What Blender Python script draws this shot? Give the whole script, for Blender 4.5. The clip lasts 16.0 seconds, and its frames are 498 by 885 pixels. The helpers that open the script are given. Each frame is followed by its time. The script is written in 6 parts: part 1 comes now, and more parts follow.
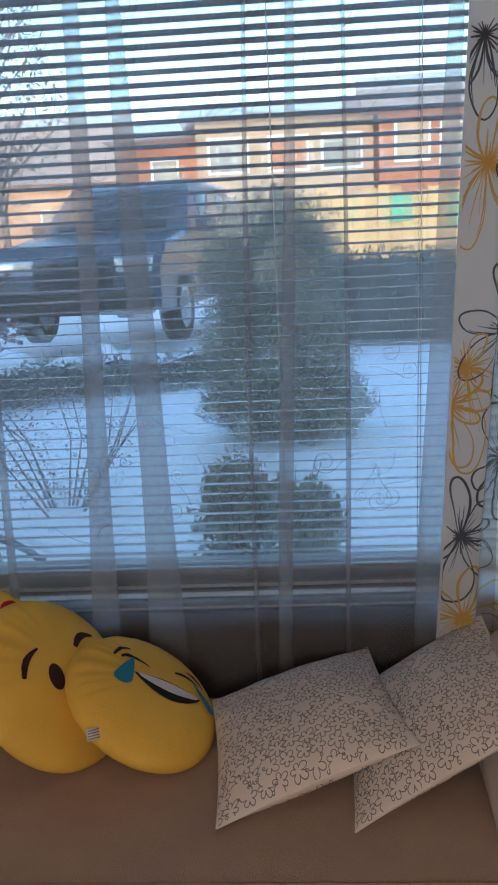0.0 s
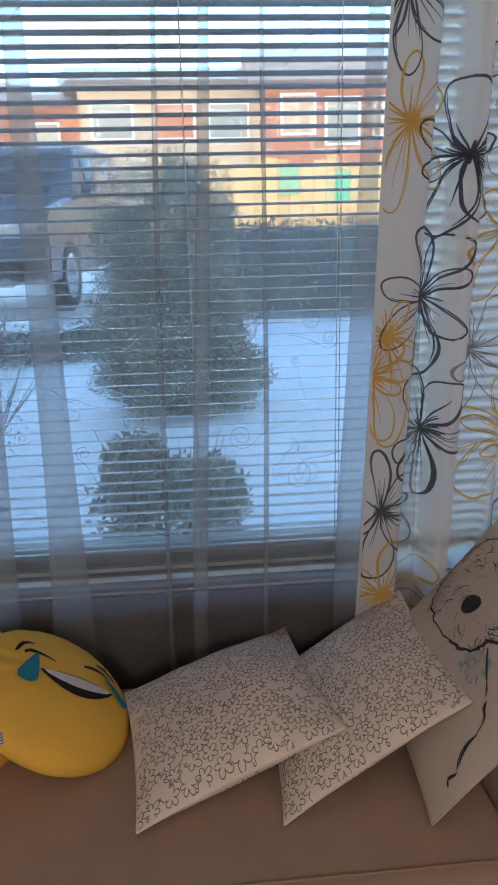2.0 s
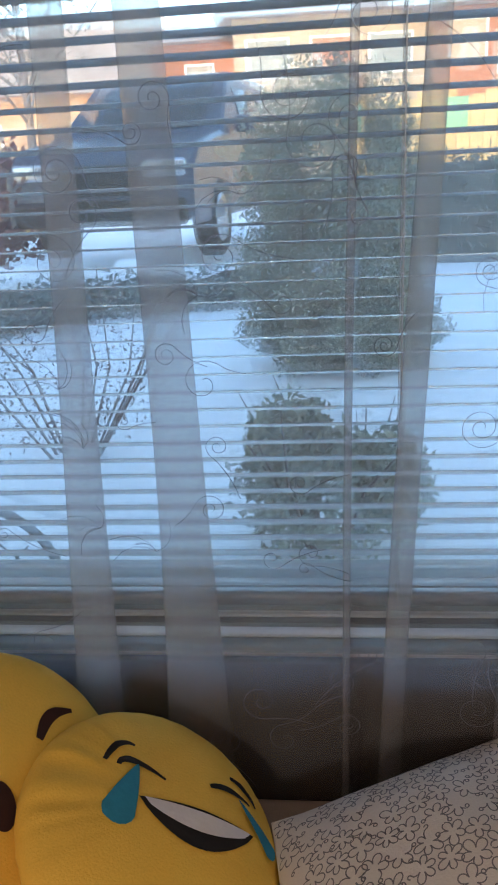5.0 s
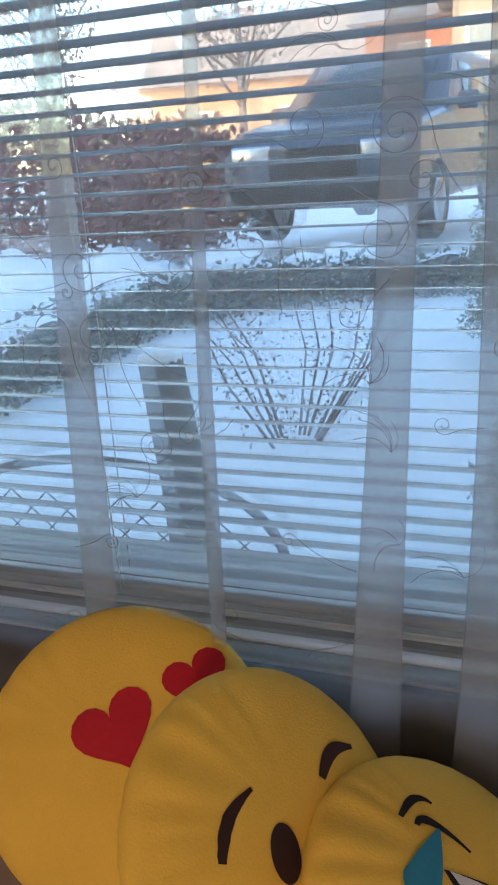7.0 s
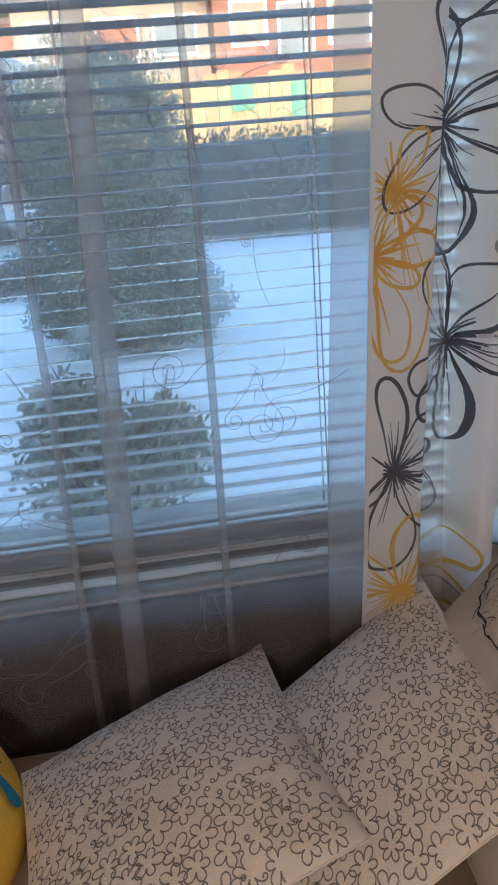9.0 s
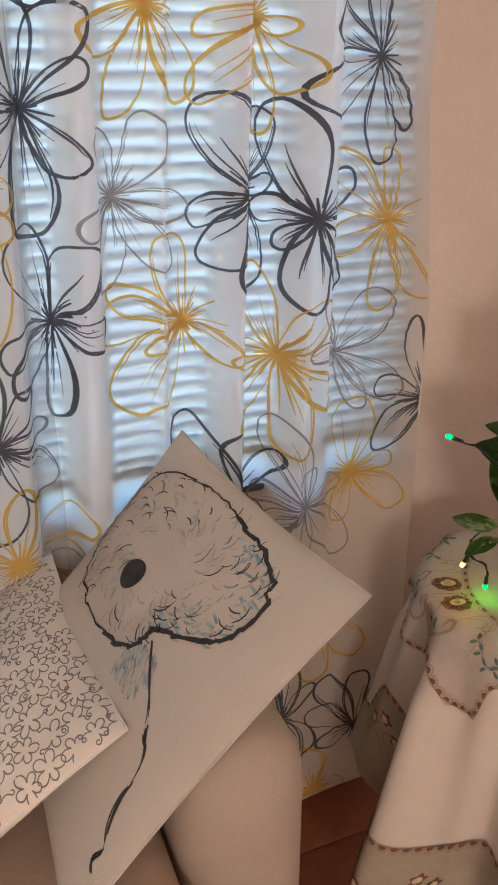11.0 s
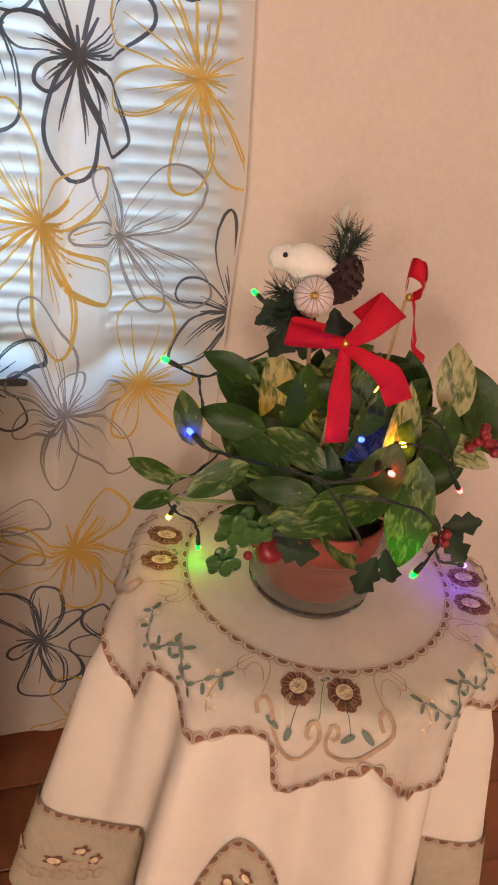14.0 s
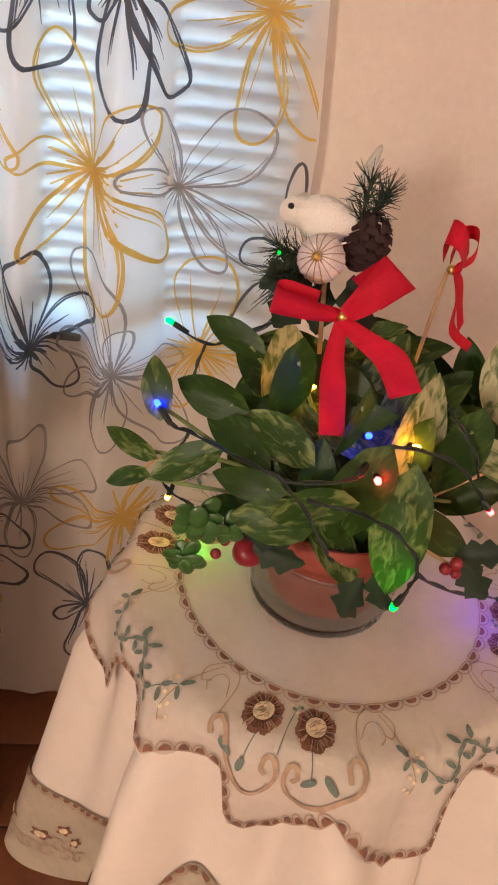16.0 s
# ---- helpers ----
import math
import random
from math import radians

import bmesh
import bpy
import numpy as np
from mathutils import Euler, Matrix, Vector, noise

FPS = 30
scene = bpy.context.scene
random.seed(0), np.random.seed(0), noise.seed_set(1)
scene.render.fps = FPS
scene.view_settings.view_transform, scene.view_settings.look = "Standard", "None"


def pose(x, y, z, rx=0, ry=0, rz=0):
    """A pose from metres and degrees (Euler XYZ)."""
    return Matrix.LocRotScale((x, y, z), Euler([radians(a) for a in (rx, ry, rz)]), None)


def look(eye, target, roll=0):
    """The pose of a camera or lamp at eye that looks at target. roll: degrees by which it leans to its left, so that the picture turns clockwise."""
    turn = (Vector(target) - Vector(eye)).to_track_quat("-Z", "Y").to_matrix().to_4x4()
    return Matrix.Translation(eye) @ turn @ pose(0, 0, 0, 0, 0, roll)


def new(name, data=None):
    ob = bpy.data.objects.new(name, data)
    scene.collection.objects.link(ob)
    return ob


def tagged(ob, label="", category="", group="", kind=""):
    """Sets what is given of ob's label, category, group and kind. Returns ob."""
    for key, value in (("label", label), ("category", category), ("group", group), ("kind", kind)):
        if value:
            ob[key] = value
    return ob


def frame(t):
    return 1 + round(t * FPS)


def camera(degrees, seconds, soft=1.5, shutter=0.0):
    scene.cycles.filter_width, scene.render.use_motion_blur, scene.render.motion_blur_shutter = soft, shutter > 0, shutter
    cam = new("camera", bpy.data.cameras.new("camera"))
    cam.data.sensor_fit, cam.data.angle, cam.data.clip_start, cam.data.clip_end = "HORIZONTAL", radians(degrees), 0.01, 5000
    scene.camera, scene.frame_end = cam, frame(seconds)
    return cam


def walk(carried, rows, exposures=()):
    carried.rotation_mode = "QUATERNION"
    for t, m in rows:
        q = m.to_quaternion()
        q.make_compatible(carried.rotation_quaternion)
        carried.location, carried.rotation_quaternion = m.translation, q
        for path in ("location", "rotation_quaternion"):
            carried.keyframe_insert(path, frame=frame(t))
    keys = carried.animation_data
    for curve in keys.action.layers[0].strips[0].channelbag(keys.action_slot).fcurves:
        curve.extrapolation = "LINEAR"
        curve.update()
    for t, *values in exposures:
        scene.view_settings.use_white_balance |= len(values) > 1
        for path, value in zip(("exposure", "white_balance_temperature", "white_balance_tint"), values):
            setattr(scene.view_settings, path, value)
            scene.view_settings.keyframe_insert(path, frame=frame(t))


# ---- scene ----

cam = camera(35.15, 16.0, soft=2.0)
# seconds, eye x y z in metres, turn in degrees
ROWS = [
    (0.0, 0.0422, 0.0132, 1.4716, 75.49, 2.82, 2.62),
    (0.5, 0.0256, 0.0464, 1.4656, 74.86, 2.41, -1.30),
    (1.0, 0.0254, 0.0649, 1.4547, 74.24, 2.07, -4.27),
    (1.5, 0.0082, 0.0731, 1.4487, 73.77, 1.72, -5.69),
    (2.0, -0.0078, 0.1061, 1.4492, 73.32, 1.30, -5.41),
    (2.5, 0.0162, 0.2275, 1.4169, 72.52, 0.93, -2.80),
    (3.0, 0.0501, 0.3401, 1.3793, 69.95, 1.13, 0.75),
    (3.5, 0.0815, 0.3924, 1.3542, 68.08, 1.88, 2.56),
    (4.0, 0.0972, 0.4395, 1.3380, 67.99, 3.11, 3.04),
    (4.5, 0.0377, 0.5618, 1.3471, 68.79, 2.94, 3.41),
    (5.0, -0.0649, 0.6808, 1.3274, 70.14, 2.83, 5.15),
    (5.2, -0.1061, 0.7264, 1.3228, 70.11, 1.85, 7.77),
    (5.6, -0.1683, 0.7829, 1.3144, 70.39, 1.72, 10.60),
    (6.0, -0.2175, 0.8071, 1.3105, 70.22, 2.14, 14.31),
    (6.5, -0.2474, 0.8039, 1.3097, 69.85, 3.05, 18.18),
    (6.9, -0.2353, 0.7840, 1.3107, 69.80, 3.76, 19.11),
    (7.3, -0.1817, 0.7571, 1.3118, 70.32, 4.18, 16.75),
    (7.5, -0.1362, 0.7407, 1.3122, 70.85, 4.29, 14.15),
    (8.0, -0.0365, 0.6966, 1.3202, 71.64, 4.63, 7.00),
    (8.5, 0.0211, 0.6428, 1.3036, 71.01, 4.51, -1.14),
    (9.0, 0.0830, 0.6173, 1.2923, 68.34, 4.33, -8.39),
    (9.5, 0.1345, 0.6015, 1.2992, 67.24, 3.18, -13.68),
    (10.0, 0.1775, 0.5704, 1.3008, 66.82, 2.19, -18.33),
    (10.2, 0.2127, 0.5550, 1.3008, 66.51, 1.80, -18.97),
    (10.7, 0.2750, 0.5315, 1.3005, 66.10, 0.87, -21.23),
    (11.2, 0.3465, 0.5174, 1.2981, 65.76, -0.28, -23.04),
    (11.7, 0.4170, 0.5129, 1.2932, 65.32, -1.58, -24.05),
    (12.3, 0.4856, 0.5205, 1.2834, 64.46, -3.19, -23.71),
    (12.5, 0.5049, 0.5148, 1.2756, 64.08, -3.80, -23.07),
    (13.0, 0.5651, 0.5420, 1.2658, 62.79, -5.47, -21.61),
    (13.5, 0.6691, 0.5742, 1.2458, 60.39, -7.49, -18.53),
    (14.0, 0.7266, 0.5696, 1.2512, 58.36, -8.17, -16.17),
    (14.5, 0.7566, 0.5715, 1.2536, 57.03, -8.00, -14.11),
    (15.0, 0.8068, 0.5794, 1.2383, 56.28, -7.30, -11.14),
    (15.5, 0.8676, 0.6104, 1.2174, 55.32, -7.09, -5.38),
    (16.0, 0.8945, 0.6291, 1.2208, 54.92, -7.12, -2.53),
]
EXPOSURES = [(0.0, 1.12, 5480, 10), (2.0, 1.30, 5560, 10), (5.0, 1.55, 5900, 10), (7.5, 1.56, 6000, 10), (9.0, 1.58, 5700, 10), (10.2, 1.92, 5600, 10), (12.3, 2.76, 6350, 10), (14.0, 2.80, 6350, 12), (15.0, 2.84, 6100, 12), (15.5, 2.90, 6200, 13), (16.0, 2.86, 6200, 12)]
walk(cam, [(t, pose(*p)) for t, *p in ROWS], EXPOSURES)

# ---- world, sun and lamps ----
SUN_EL, SUN_AZ = 14.0, 12.0
world = bpy.data.worlds.new("world")
scene.world = world
world.use_nodes = True
wn = world.node_tree
wn.nodes.clear()
sky = wn.nodes.new("ShaderNodeTexSky")
sky.sky_type, sky.sun_disc = "NISHITA", False
sky.dust_density = 0.6
sky.sun_elevation, sky.sun_rotation = radians(SUN_EL), radians(180 + SUN_AZ)
bg = wn.nodes.new("ShaderNodeBackground")
bg.inputs[1].default_value = 0.315
wout = wn.nodes.new("ShaderNodeOutputWorld")
wn.links.new(sky.outputs[0], bg.inputs[0])
wn.links.new(bg.outputs[0], wout.inputs[0])


def lamp(name, kind, m, energy, colour, size=0.1):
    data = bpy.data.lights.new(name, kind)
    data.energy, data.color = energy, colour
    if kind == "SUN":
        data.angle = size
    elif kind == "AREA":
        data.size = size
    else:
        data.shadow_soft_size = size
    ob = new(name, data)
    ob.matrix_world = m
    return ob


el, az = radians(SUN_EL), radians(SUN_AZ)
sun_from = Vector((-math.sin(az) * math.cos(el), -math.cos(az) * math.cos(el), math.sin(el)))
lamp("sun", "SUN", look(sun_from * 50, (0, 0, 0)), 1.5, (1.0, 0.80, 0.58), radians(0.6))
# the warm room lamp behind the camera
lamp("room_lamp", "POINT", pose(-0.28, -1.6, 1.62), 20.0, (1.0, 0.81, 0.62), 0.17)

# an unseen warm lamp, assumed beyond the side table to brighten its right
lamp("unseen_side_lamp", "POINT", pose(2.05, 0.55, 0.95), 0.8, (1.0, 0.76, 0.52), 0.12)

# ---- materials ----


def mat(name, colour, rough=0.6, metal=0.0, vary=0.12, scale=8.0, fine=120.0, bump=0.15, bump_scale=150.0, second=None, random_amount=0.0):
    """A surface with variation at two scales and fine relief."""
    m = bpy.data.materials.new(name)
    m.use_nodes = True
    nt = m.node_tree
    b = nt.nodes["Principled BSDF"]
    b.inputs["Roughness"].default_value, b.inputs["Metallic"].default_value = rough, metal
    tc = nt.nodes.new("ShaderNodeTexCoord")
    n1, n2 = nt.nodes.new("ShaderNodeTexNoise"), nt.nodes.new("ShaderNodeTexNoise")
    n1.inputs["Scale"].default_value, n1.inputs["Detail"].default_value = scale, 4
    n2.inputs["Scale"].default_value, n2.inputs["Detail"].default_value = fine, 2
    for n in (n1, n2):
        nt.links.new(tc.outputs["Object"], n.inputs["Vector"])
    add = nt.nodes.new("ShaderNodeMath")
    add.operation = "MULTIPLY_ADD"
    nt.links.new(n2.outputs["Fac"], add.inputs[0])
    add.inputs[1].default_value = 0.45
    nt.links.new(n1.outputs["Fac"], add.inputs[2])
    last = add.outputs[0]
    if random_amount:
        info = nt.nodes.new("ShaderNodeObjectInfo")
        ad2 = nt.nodes.new("ShaderNodeMath")
        ad2.operation = "MULTIPLY_ADD"
        nt.links.new(info.outputs["Random"], ad2.inputs[0])
        ad2.inputs[1].default_value = random_amount
        nt.links.new(last, ad2.inputs[2])
        last = ad2.outputs[0]
    ramp = nt.nodes.new("ShaderNodeValToRGB")
    lo, hi = ramp.color_ramp.elements
    lo.position, hi.position = 0.45, 1.0
    c2 = second or tuple(min(1.0, c * (1 + vary)) for c in colour)
    lo.color = (*[c * (1 - vary) for c in colour], 1)
    hi.color = (*c2, 1)
    nt.links.new(last, ramp.inputs[0])
    nt.links.new(ramp.outputs[0], b.inputs["Base Color"])
    if bump:
        bp = nt.nodes.new("ShaderNodeBump")
        n3 = nt.nodes.new("ShaderNodeTexNoise")
        n3.inputs["Scale"].default_value, n3.inputs["Detail"].default_value = bump_scale, 3
        nt.links.new(tc.outputs["Object"], n3.inputs["Vector"])
        bp.inputs["Strength"].default_value, bp.inputs["Distance"].default_value = bump, 0.004
        nt.links.new(n3.outputs["Fac"], bp.inputs["Height"])
        nt.links.new(bp.outputs[0], b.inputs["Normal"])
    return m


def cloth(name, colour, see=0.0, through_light=0.3, blur=0.0, vary=0.05, soft=0.42, bend=1.15):
    """Thin cloth: part seen through, part lit from behind, the rest matt."""
    m = mat(name, colour, rough=0.85, vary=vary, scale=14, bump=0.1, bump_scale=600)
    nt = m.node_tree
    b, out = nt.nodes["Principled BSDF"], nt.nodes["Material Output"]
    b.inputs["Specular IOR Level"].default_value = 0.15
    tr = nt.nodes.new("ShaderNodeBsdfTranslucent")
    tr.inputs[0].default_value = (*colour, 1)
    mx = nt.nodes.new("ShaderNodeMixShader")
    mx.inputs[0].default_value = through_light
    nt.links.new(b.outputs[0], mx.inputs[1])
    nt.links.new(tr.outputs[0], mx.inputs[2])
    last = mx
    if blur:
        rf = nt.nodes.new("ShaderNodeBsdfRefraction")
        rf.inputs["Color"].default_value = (*colour, 1)
        rf.inputs["Roughness"].default_value, rf.inputs["IOR"].default_value = soft, bend
        mb = nt.nodes.new("ShaderNodeMixShader")
        mb.inputs[0].default_value = blur
        nt.links.new(last.outputs[0], mb.inputs[1])
        nt.links.new(rf.outputs[0], mb.inputs[2])
        last = mb
    if see:
        tp = nt.nodes.new("ShaderNodeBsdfTransparent")
        ms = nt.nodes.new("ShaderNodeMixShader")
        ms.inputs[0].default_value = see
        nt.links.new(last.outputs[0], ms.inputs[1])
        nt.links.new(tp.outputs[0], ms.inputs[2])
        last = ms
    nt.links.new(last.outputs[0], out.inputs[0])
    return m


def glass(name, colour=(1, 1, 1), rough=0.0):
    m = bpy.data.materials.new(name)
    m.use_nodes = True
    b = m.node_tree.nodes["Principled BSDF"]
    b.inputs["Base Color"].default_value = (*colour, 1)
    b.inputs["Transmission Weight"].default_value, b.inputs["Roughness"].default_value, b.inputs["IOR"].default_value = 1.0, rough, 1.45
    return m


def pane_glass(name):
    """Clear flat glazing."""
    m = bpy.data.materials.new(name)
    m.use_nodes = True
    nt = m.node_tree
    out = nt.nodes["Material Output"]
    tp, gl, mx = nt.nodes.new("ShaderNodeBsdfTransparent"), nt.nodes.new("ShaderNodeBsdfGlossy"), nt.nodes.new("ShaderNodeMixShader")
    fr = nt.nodes.new("ShaderNodeFresnel")
    fr.inputs[0].default_value = 1.2
    gl.inputs["Roughness"].default_value = 0.02
    tp.inputs[0].default_value = (0.93, 0.97, 0.96, 1)
    nt.links.new(fr.outputs[0], mx.inputs[0])
    nt.links.new(tp.outputs[0], mx.inputs[1])
    nt.links.new(gl.outputs[0], mx.inputs[2])
    nt.links.new(mx.outputs[0], out.inputs[0])
    return m


def glow(name, colour, strength):
    m = bpy.data.materials.new(name)
    m.use_nodes = True
    b = m.node_tree.nodes["Principled BSDF"]
    b.inputs["Base Color"].default_value = (*colour, 1)
    b.inputs["Emission Color"].default_value = (*colour, 1)
    b.inputs["Emission Strength"].default_value = strength
    return m


PLASTER = mat("wall_paint", (0.65, 0.555, 0.505), 0.8, vary=0.09, scale=3.2, bump=0.12, bump_scale=90)
CEILING = mat("ceiling_paint", (0.75, 0.72, 0.67), 0.9, vary=0.03, scale=2)
FLOOR_WOOD = mat("floor_wood", (0.17, 0.055, 0.022), 0.35, vary=0.35, scale=10, fine=60, bump=0.05, random_amount=0.25)
FRAME_PAINT = mat("window_paint", (0.10, 0.11, 0.11), 0.4, vary=0.05, scale=6, bump=0.03)
PALE_PAINT = mat("pale_paint", (0.80, 0.82, 0.84), 0.35, vary=0.05, scale=6, bump=0.02)
PANE = pane_glass("window_glass")
SLAT = mat("slat_paint", (0.165, 0.172, 0.185), 0.24, metal=0.0, vary=0.04, scale=20, bump=0.0)
CORD = mat("cord", (0.62, 0.62, 0.60), 0.8, vary=0.1)
SHEER = cloth("sheer_voile", (0.73, 0.73, 0.74), see=0.51, through_light=0.70, blur=0.42, soft=0.12, bend=1.08)
THREAD = cloth("embroidery_thread", (0.22, 0.22, 0.24), see=0.35, through_light=0.2)
CURTAIN = cloth("printed_cotton", (0.95, 0.92, 0.88), through_light=0.72)
INK_DARK = cloth("ink_dark", (0.15, 0.16, 0.19), through_light=0.55, vary=0.25)
INK_GREY = cloth("ink_grey", (0.42, 0.40, 0.40), through_light=0.45, vary=0.2)
INK_YELLOW = cloth("ink_yellow", (0.80, 0.56, 0.17), through_light=0.52, vary=0.15)
ARM = mat("armrest_fabric", (0.45, 0.37, 0.31), 0.85, vary=0.08, scale=7, fine=300, bump=0.3, bump_scale=500)
SOFA = mat("sofa_fabric", (0.42, 0.31, 0.24), 0.85, vary=0.1, scale=7, fine=300, bump=0.3, bump_scale=500)
CUSHION = mat("cushion_cotton", (0.82, 0.76, 0.69), 0.9, vary=0.06, scale=12, fine=350, bump=0.3, bump_scale=450)
CUSHION_PLAIN = mat("cushion_canvas", (0.53, 0.485, 0.435), 0.9, vary=0.05, scale=9, fine=350, bump=0.25, bump_scale=500)
SQUIGGLE = mat("squiggle_print", (0.23, 0.222, 0.225), 0.9, vary=0.2, bump=0.0)
YELLOW = mat("yellow_plush", (0.89, 0.57, 0.075), 0.8, vary=0.08, scale=7, fine=400, bump=0.25, bump_scale=350)
BLACK = mat("black_felt", (0.012, 0.012, 0.014), 0.85, vary=0.2)
WHITE_FELT = mat("white_felt", (0.75, 0.74, 0.76), 0.85, vary=0.05)
BLUE_FELT = mat("blue_felt", (0.03, 0.25, 0.40), 0.8, vary=0.12, scale=25)
BROWN_FELT = mat("brown_felt", (0.035, 0.012, 0.012), 0.85, vary=0.2)
RED_FELT = mat("red_felt", (0.50, 0.006, 0.02), 0.8, vary=0.12)
LINEN = cloth("cream_tablecloth", (0.80, 0.71, 0.63), through_light=0.15)
LINEN_EDGE = cloth("cutwork_border", (0.46, 0.39, 0.30), through_light=0.1, vary=0.15)
LINEN_TOP = cloth("embroidered_topper", (0.59, 0.515, 0.45), through_light=0.1, vary=0.1)
SNOW = mat("snow", (0.91, 0.93, 0.96), 0.7, vary=0.05, scale=1.5, fine=12, bump=0.6, bump_scale=5)

# ---- building helpers ----


def part(name, bm, material, parent=None, label="", smooth=True):
    """Links a bmesh as one mesh object, under a thing where one is given."""
    me = bpy.data.meshes.new(name)
    bm.to_mesh(me)
    bm.free()
    for mm in material if isinstance(material, (list, tuple)) else [material]:
        me.materials.append(mm)
    if smooth:
        me.polygons.foreach_set("use_smooth", [True] * len(me.polygons))
    ob = new(name, me)
    if parent:
        ob.parent = parent
    if label:
        ob["label"] = label
    return ob


def part_raw(name, verts, faces, material, parent=None, label="", smooth=True):
    me = bpy.data.meshes.new(name)
    me.from_pydata([tuple(v) for v in verts], [], faces)
    me.materials.append(material)
    if smooth:
        me.polygons.foreach_set("use_smooth", [True] * len(me.polygons))
    me.update()
    ob = new(name, me)
    if parent:
        ob.parent = parent
    if label:
        ob["label"] = label
    return ob


def thing(name, m=None, label="", category="", group="", kind=""):
    ob = new(name)
    ob.empty_display_size = 0.05
    if m is not None:
        ob.matrix_world = m
    return tagged(ob, label, category, group, kind)


def box(lo, hi, bevel=0.0, bm=None, segments=2):
    own = bmesh.new() if bm is None else bm
    sub = bmesh.new()
    bmesh.ops.create_cube(sub, size=1)
    for v in sub.verts:
        v.co = Vector([l + (c + 0.5) * (h - l) for c, l, h in zip(v.co, lo, hi)])
    if bevel:
        bmesh.ops.bevel(sub, geom=sub.edges[:], offset=bevel, segments=segments, affect="EDGES", profile=0.5)
    join(own, sub)
    return own


def join(own, sub, m=None):
    sub.verts.index_update()
    vs = [own.verts.new(m @ v.co if m else v.co) for v in sub.verts]
    for f in sub.faces:
        own.faces.new([vs[v.index] for v in f.verts])
    sub.free()
    return own


def tube(points, radius, sides=6, bm=None, taper=1.0):
    """A round rod along points."""
    own = bmesh.new() if bm is None else bm
    pts = [Vector(p) for p in points]
    rings = []
    up = Vector((0.3, 0.2, 1)).normalized()
    for i, p in enumerate(pts):
        d = (pts[min(i + 1, len(pts) - 1)] - pts[max(i - 1, 0)]).normalized()
        a = d.cross(up)
        a = a.normalized() if a.length > 1e-3 else d.orthogonal().normalized()
        b = d.cross(a)
        r = radius * (1 + (taper - 1) * i / max(1, len(pts) - 1))
        rings.append([own.verts.new(p + r * (math.cos(k * math.tau / sides) * a + math.sin(k * math.tau / sides) * b)) for k in range(sides)])
    for q, w in zip(rings, rings[1:]):
        for k in range(sides):
            own.faces.new((q[k], q[(k + 1) % sides], w[(k + 1) % sides], w[k]))
    own.faces.new(rings[0][::-1])
    own.faces.new(rings[-1])
    return own


def lathe(profile, sides=32, bm=None):
    """Turns (radius, height) pairs round the z axis."""
    own = bmesh.new() if bm is None else bm
    rings = []
    for r, z in profile:
        if r < 1e-6:
            rings.append([own.verts.new((0, 0, z))])
        else:
            rings.append([own.verts.new((r * math.cos(k * math.tau / sides), r * math.sin(k * math.tau / sides), z)) for k in range(sides)])
    for q, w in zip(rings, rings[1:]):
        for k in range(sides):
            a, b, c, d = q[k % len(q)], q[(k + 1) % len(q)], w[(k + 1) % len(w)], w[k % len(w)]
            face = []
            for v in (a, b, c, d):
                if v not in face:
                    face.append(v)
            if len(face) > 2:
                own.faces.new(face)
    return own


def grid_mesh(fn, nu, nv):
    """Vertices and faces of a sheet fn(i, j)."""
    verts = [fn(i, j) for j in range(nv + 1) for i in range(nu + 1)]
    faces = [(j * (nu + 1) + i, j * (nu + 1) + i + 1, (j + 1) * (nu + 1) + i + 1, (j + 1) * (nu + 1) + i) for j in range(nv) for i in range(nu)]
    return verts, faces


def ribbon(points, width, place, verts, faces, closed=False, taper=False):
    """A flat stroke of the given width along 2D points, laid on a surface by place(x, y)."""
    n = len(points)
    base = len(verts)
    for i in range(n):
        a = points[(i - 1) % n] if closed or i else points[0]
        b = points[(i + 1) % n] if closed or i < n - 1 else points[-1]
        dx, dy = b[0] - a[0], b[1] - a[1]
        l = math.hypot(dx, dy) or 1
        w = width / 2
        if taper:
            w *= 0.35 + 0.65 * math.sin(math.pi * min(1, 0.12 + i / n))
        for s in (-1, 1):
            verts.append(place(points[i][0] - s * w * dy / l, points[i][1] + s * w * dx / l))
    for i in range(n if closed else n - 1):
        a, b = base + 2 * i, base + 2 * ((i + 1) % n)
        faces.append((a, a + 1, b + 1, b))


def disc(points, place, verts, faces, rings=4):
    """A filled 2D outline laid on a surface, as rings round its middle."""
    cx, cy = sum(p[0] for p in points) / len(points), sum(p[1] for p in points) / len(points)
    base, n = len(verts), len(points)
    for r in range(1, rings + 1):
        for x, y in points:
            verts.append(place(cx + (x - cx) * r / rings, cy + (y - cy) * r / rings))
    verts.append(place(cx, cy))
    c = len(verts) - 1
    for i in range(n):
        faces.append((c, base + i, base + (i + 1) % n))
    for r in range(rings - 1):
        for i in range(n):
            a, b = base + r * n + i, base + r * n + (i + 1) % n
            faces.append((a, a + n, b + n, b))


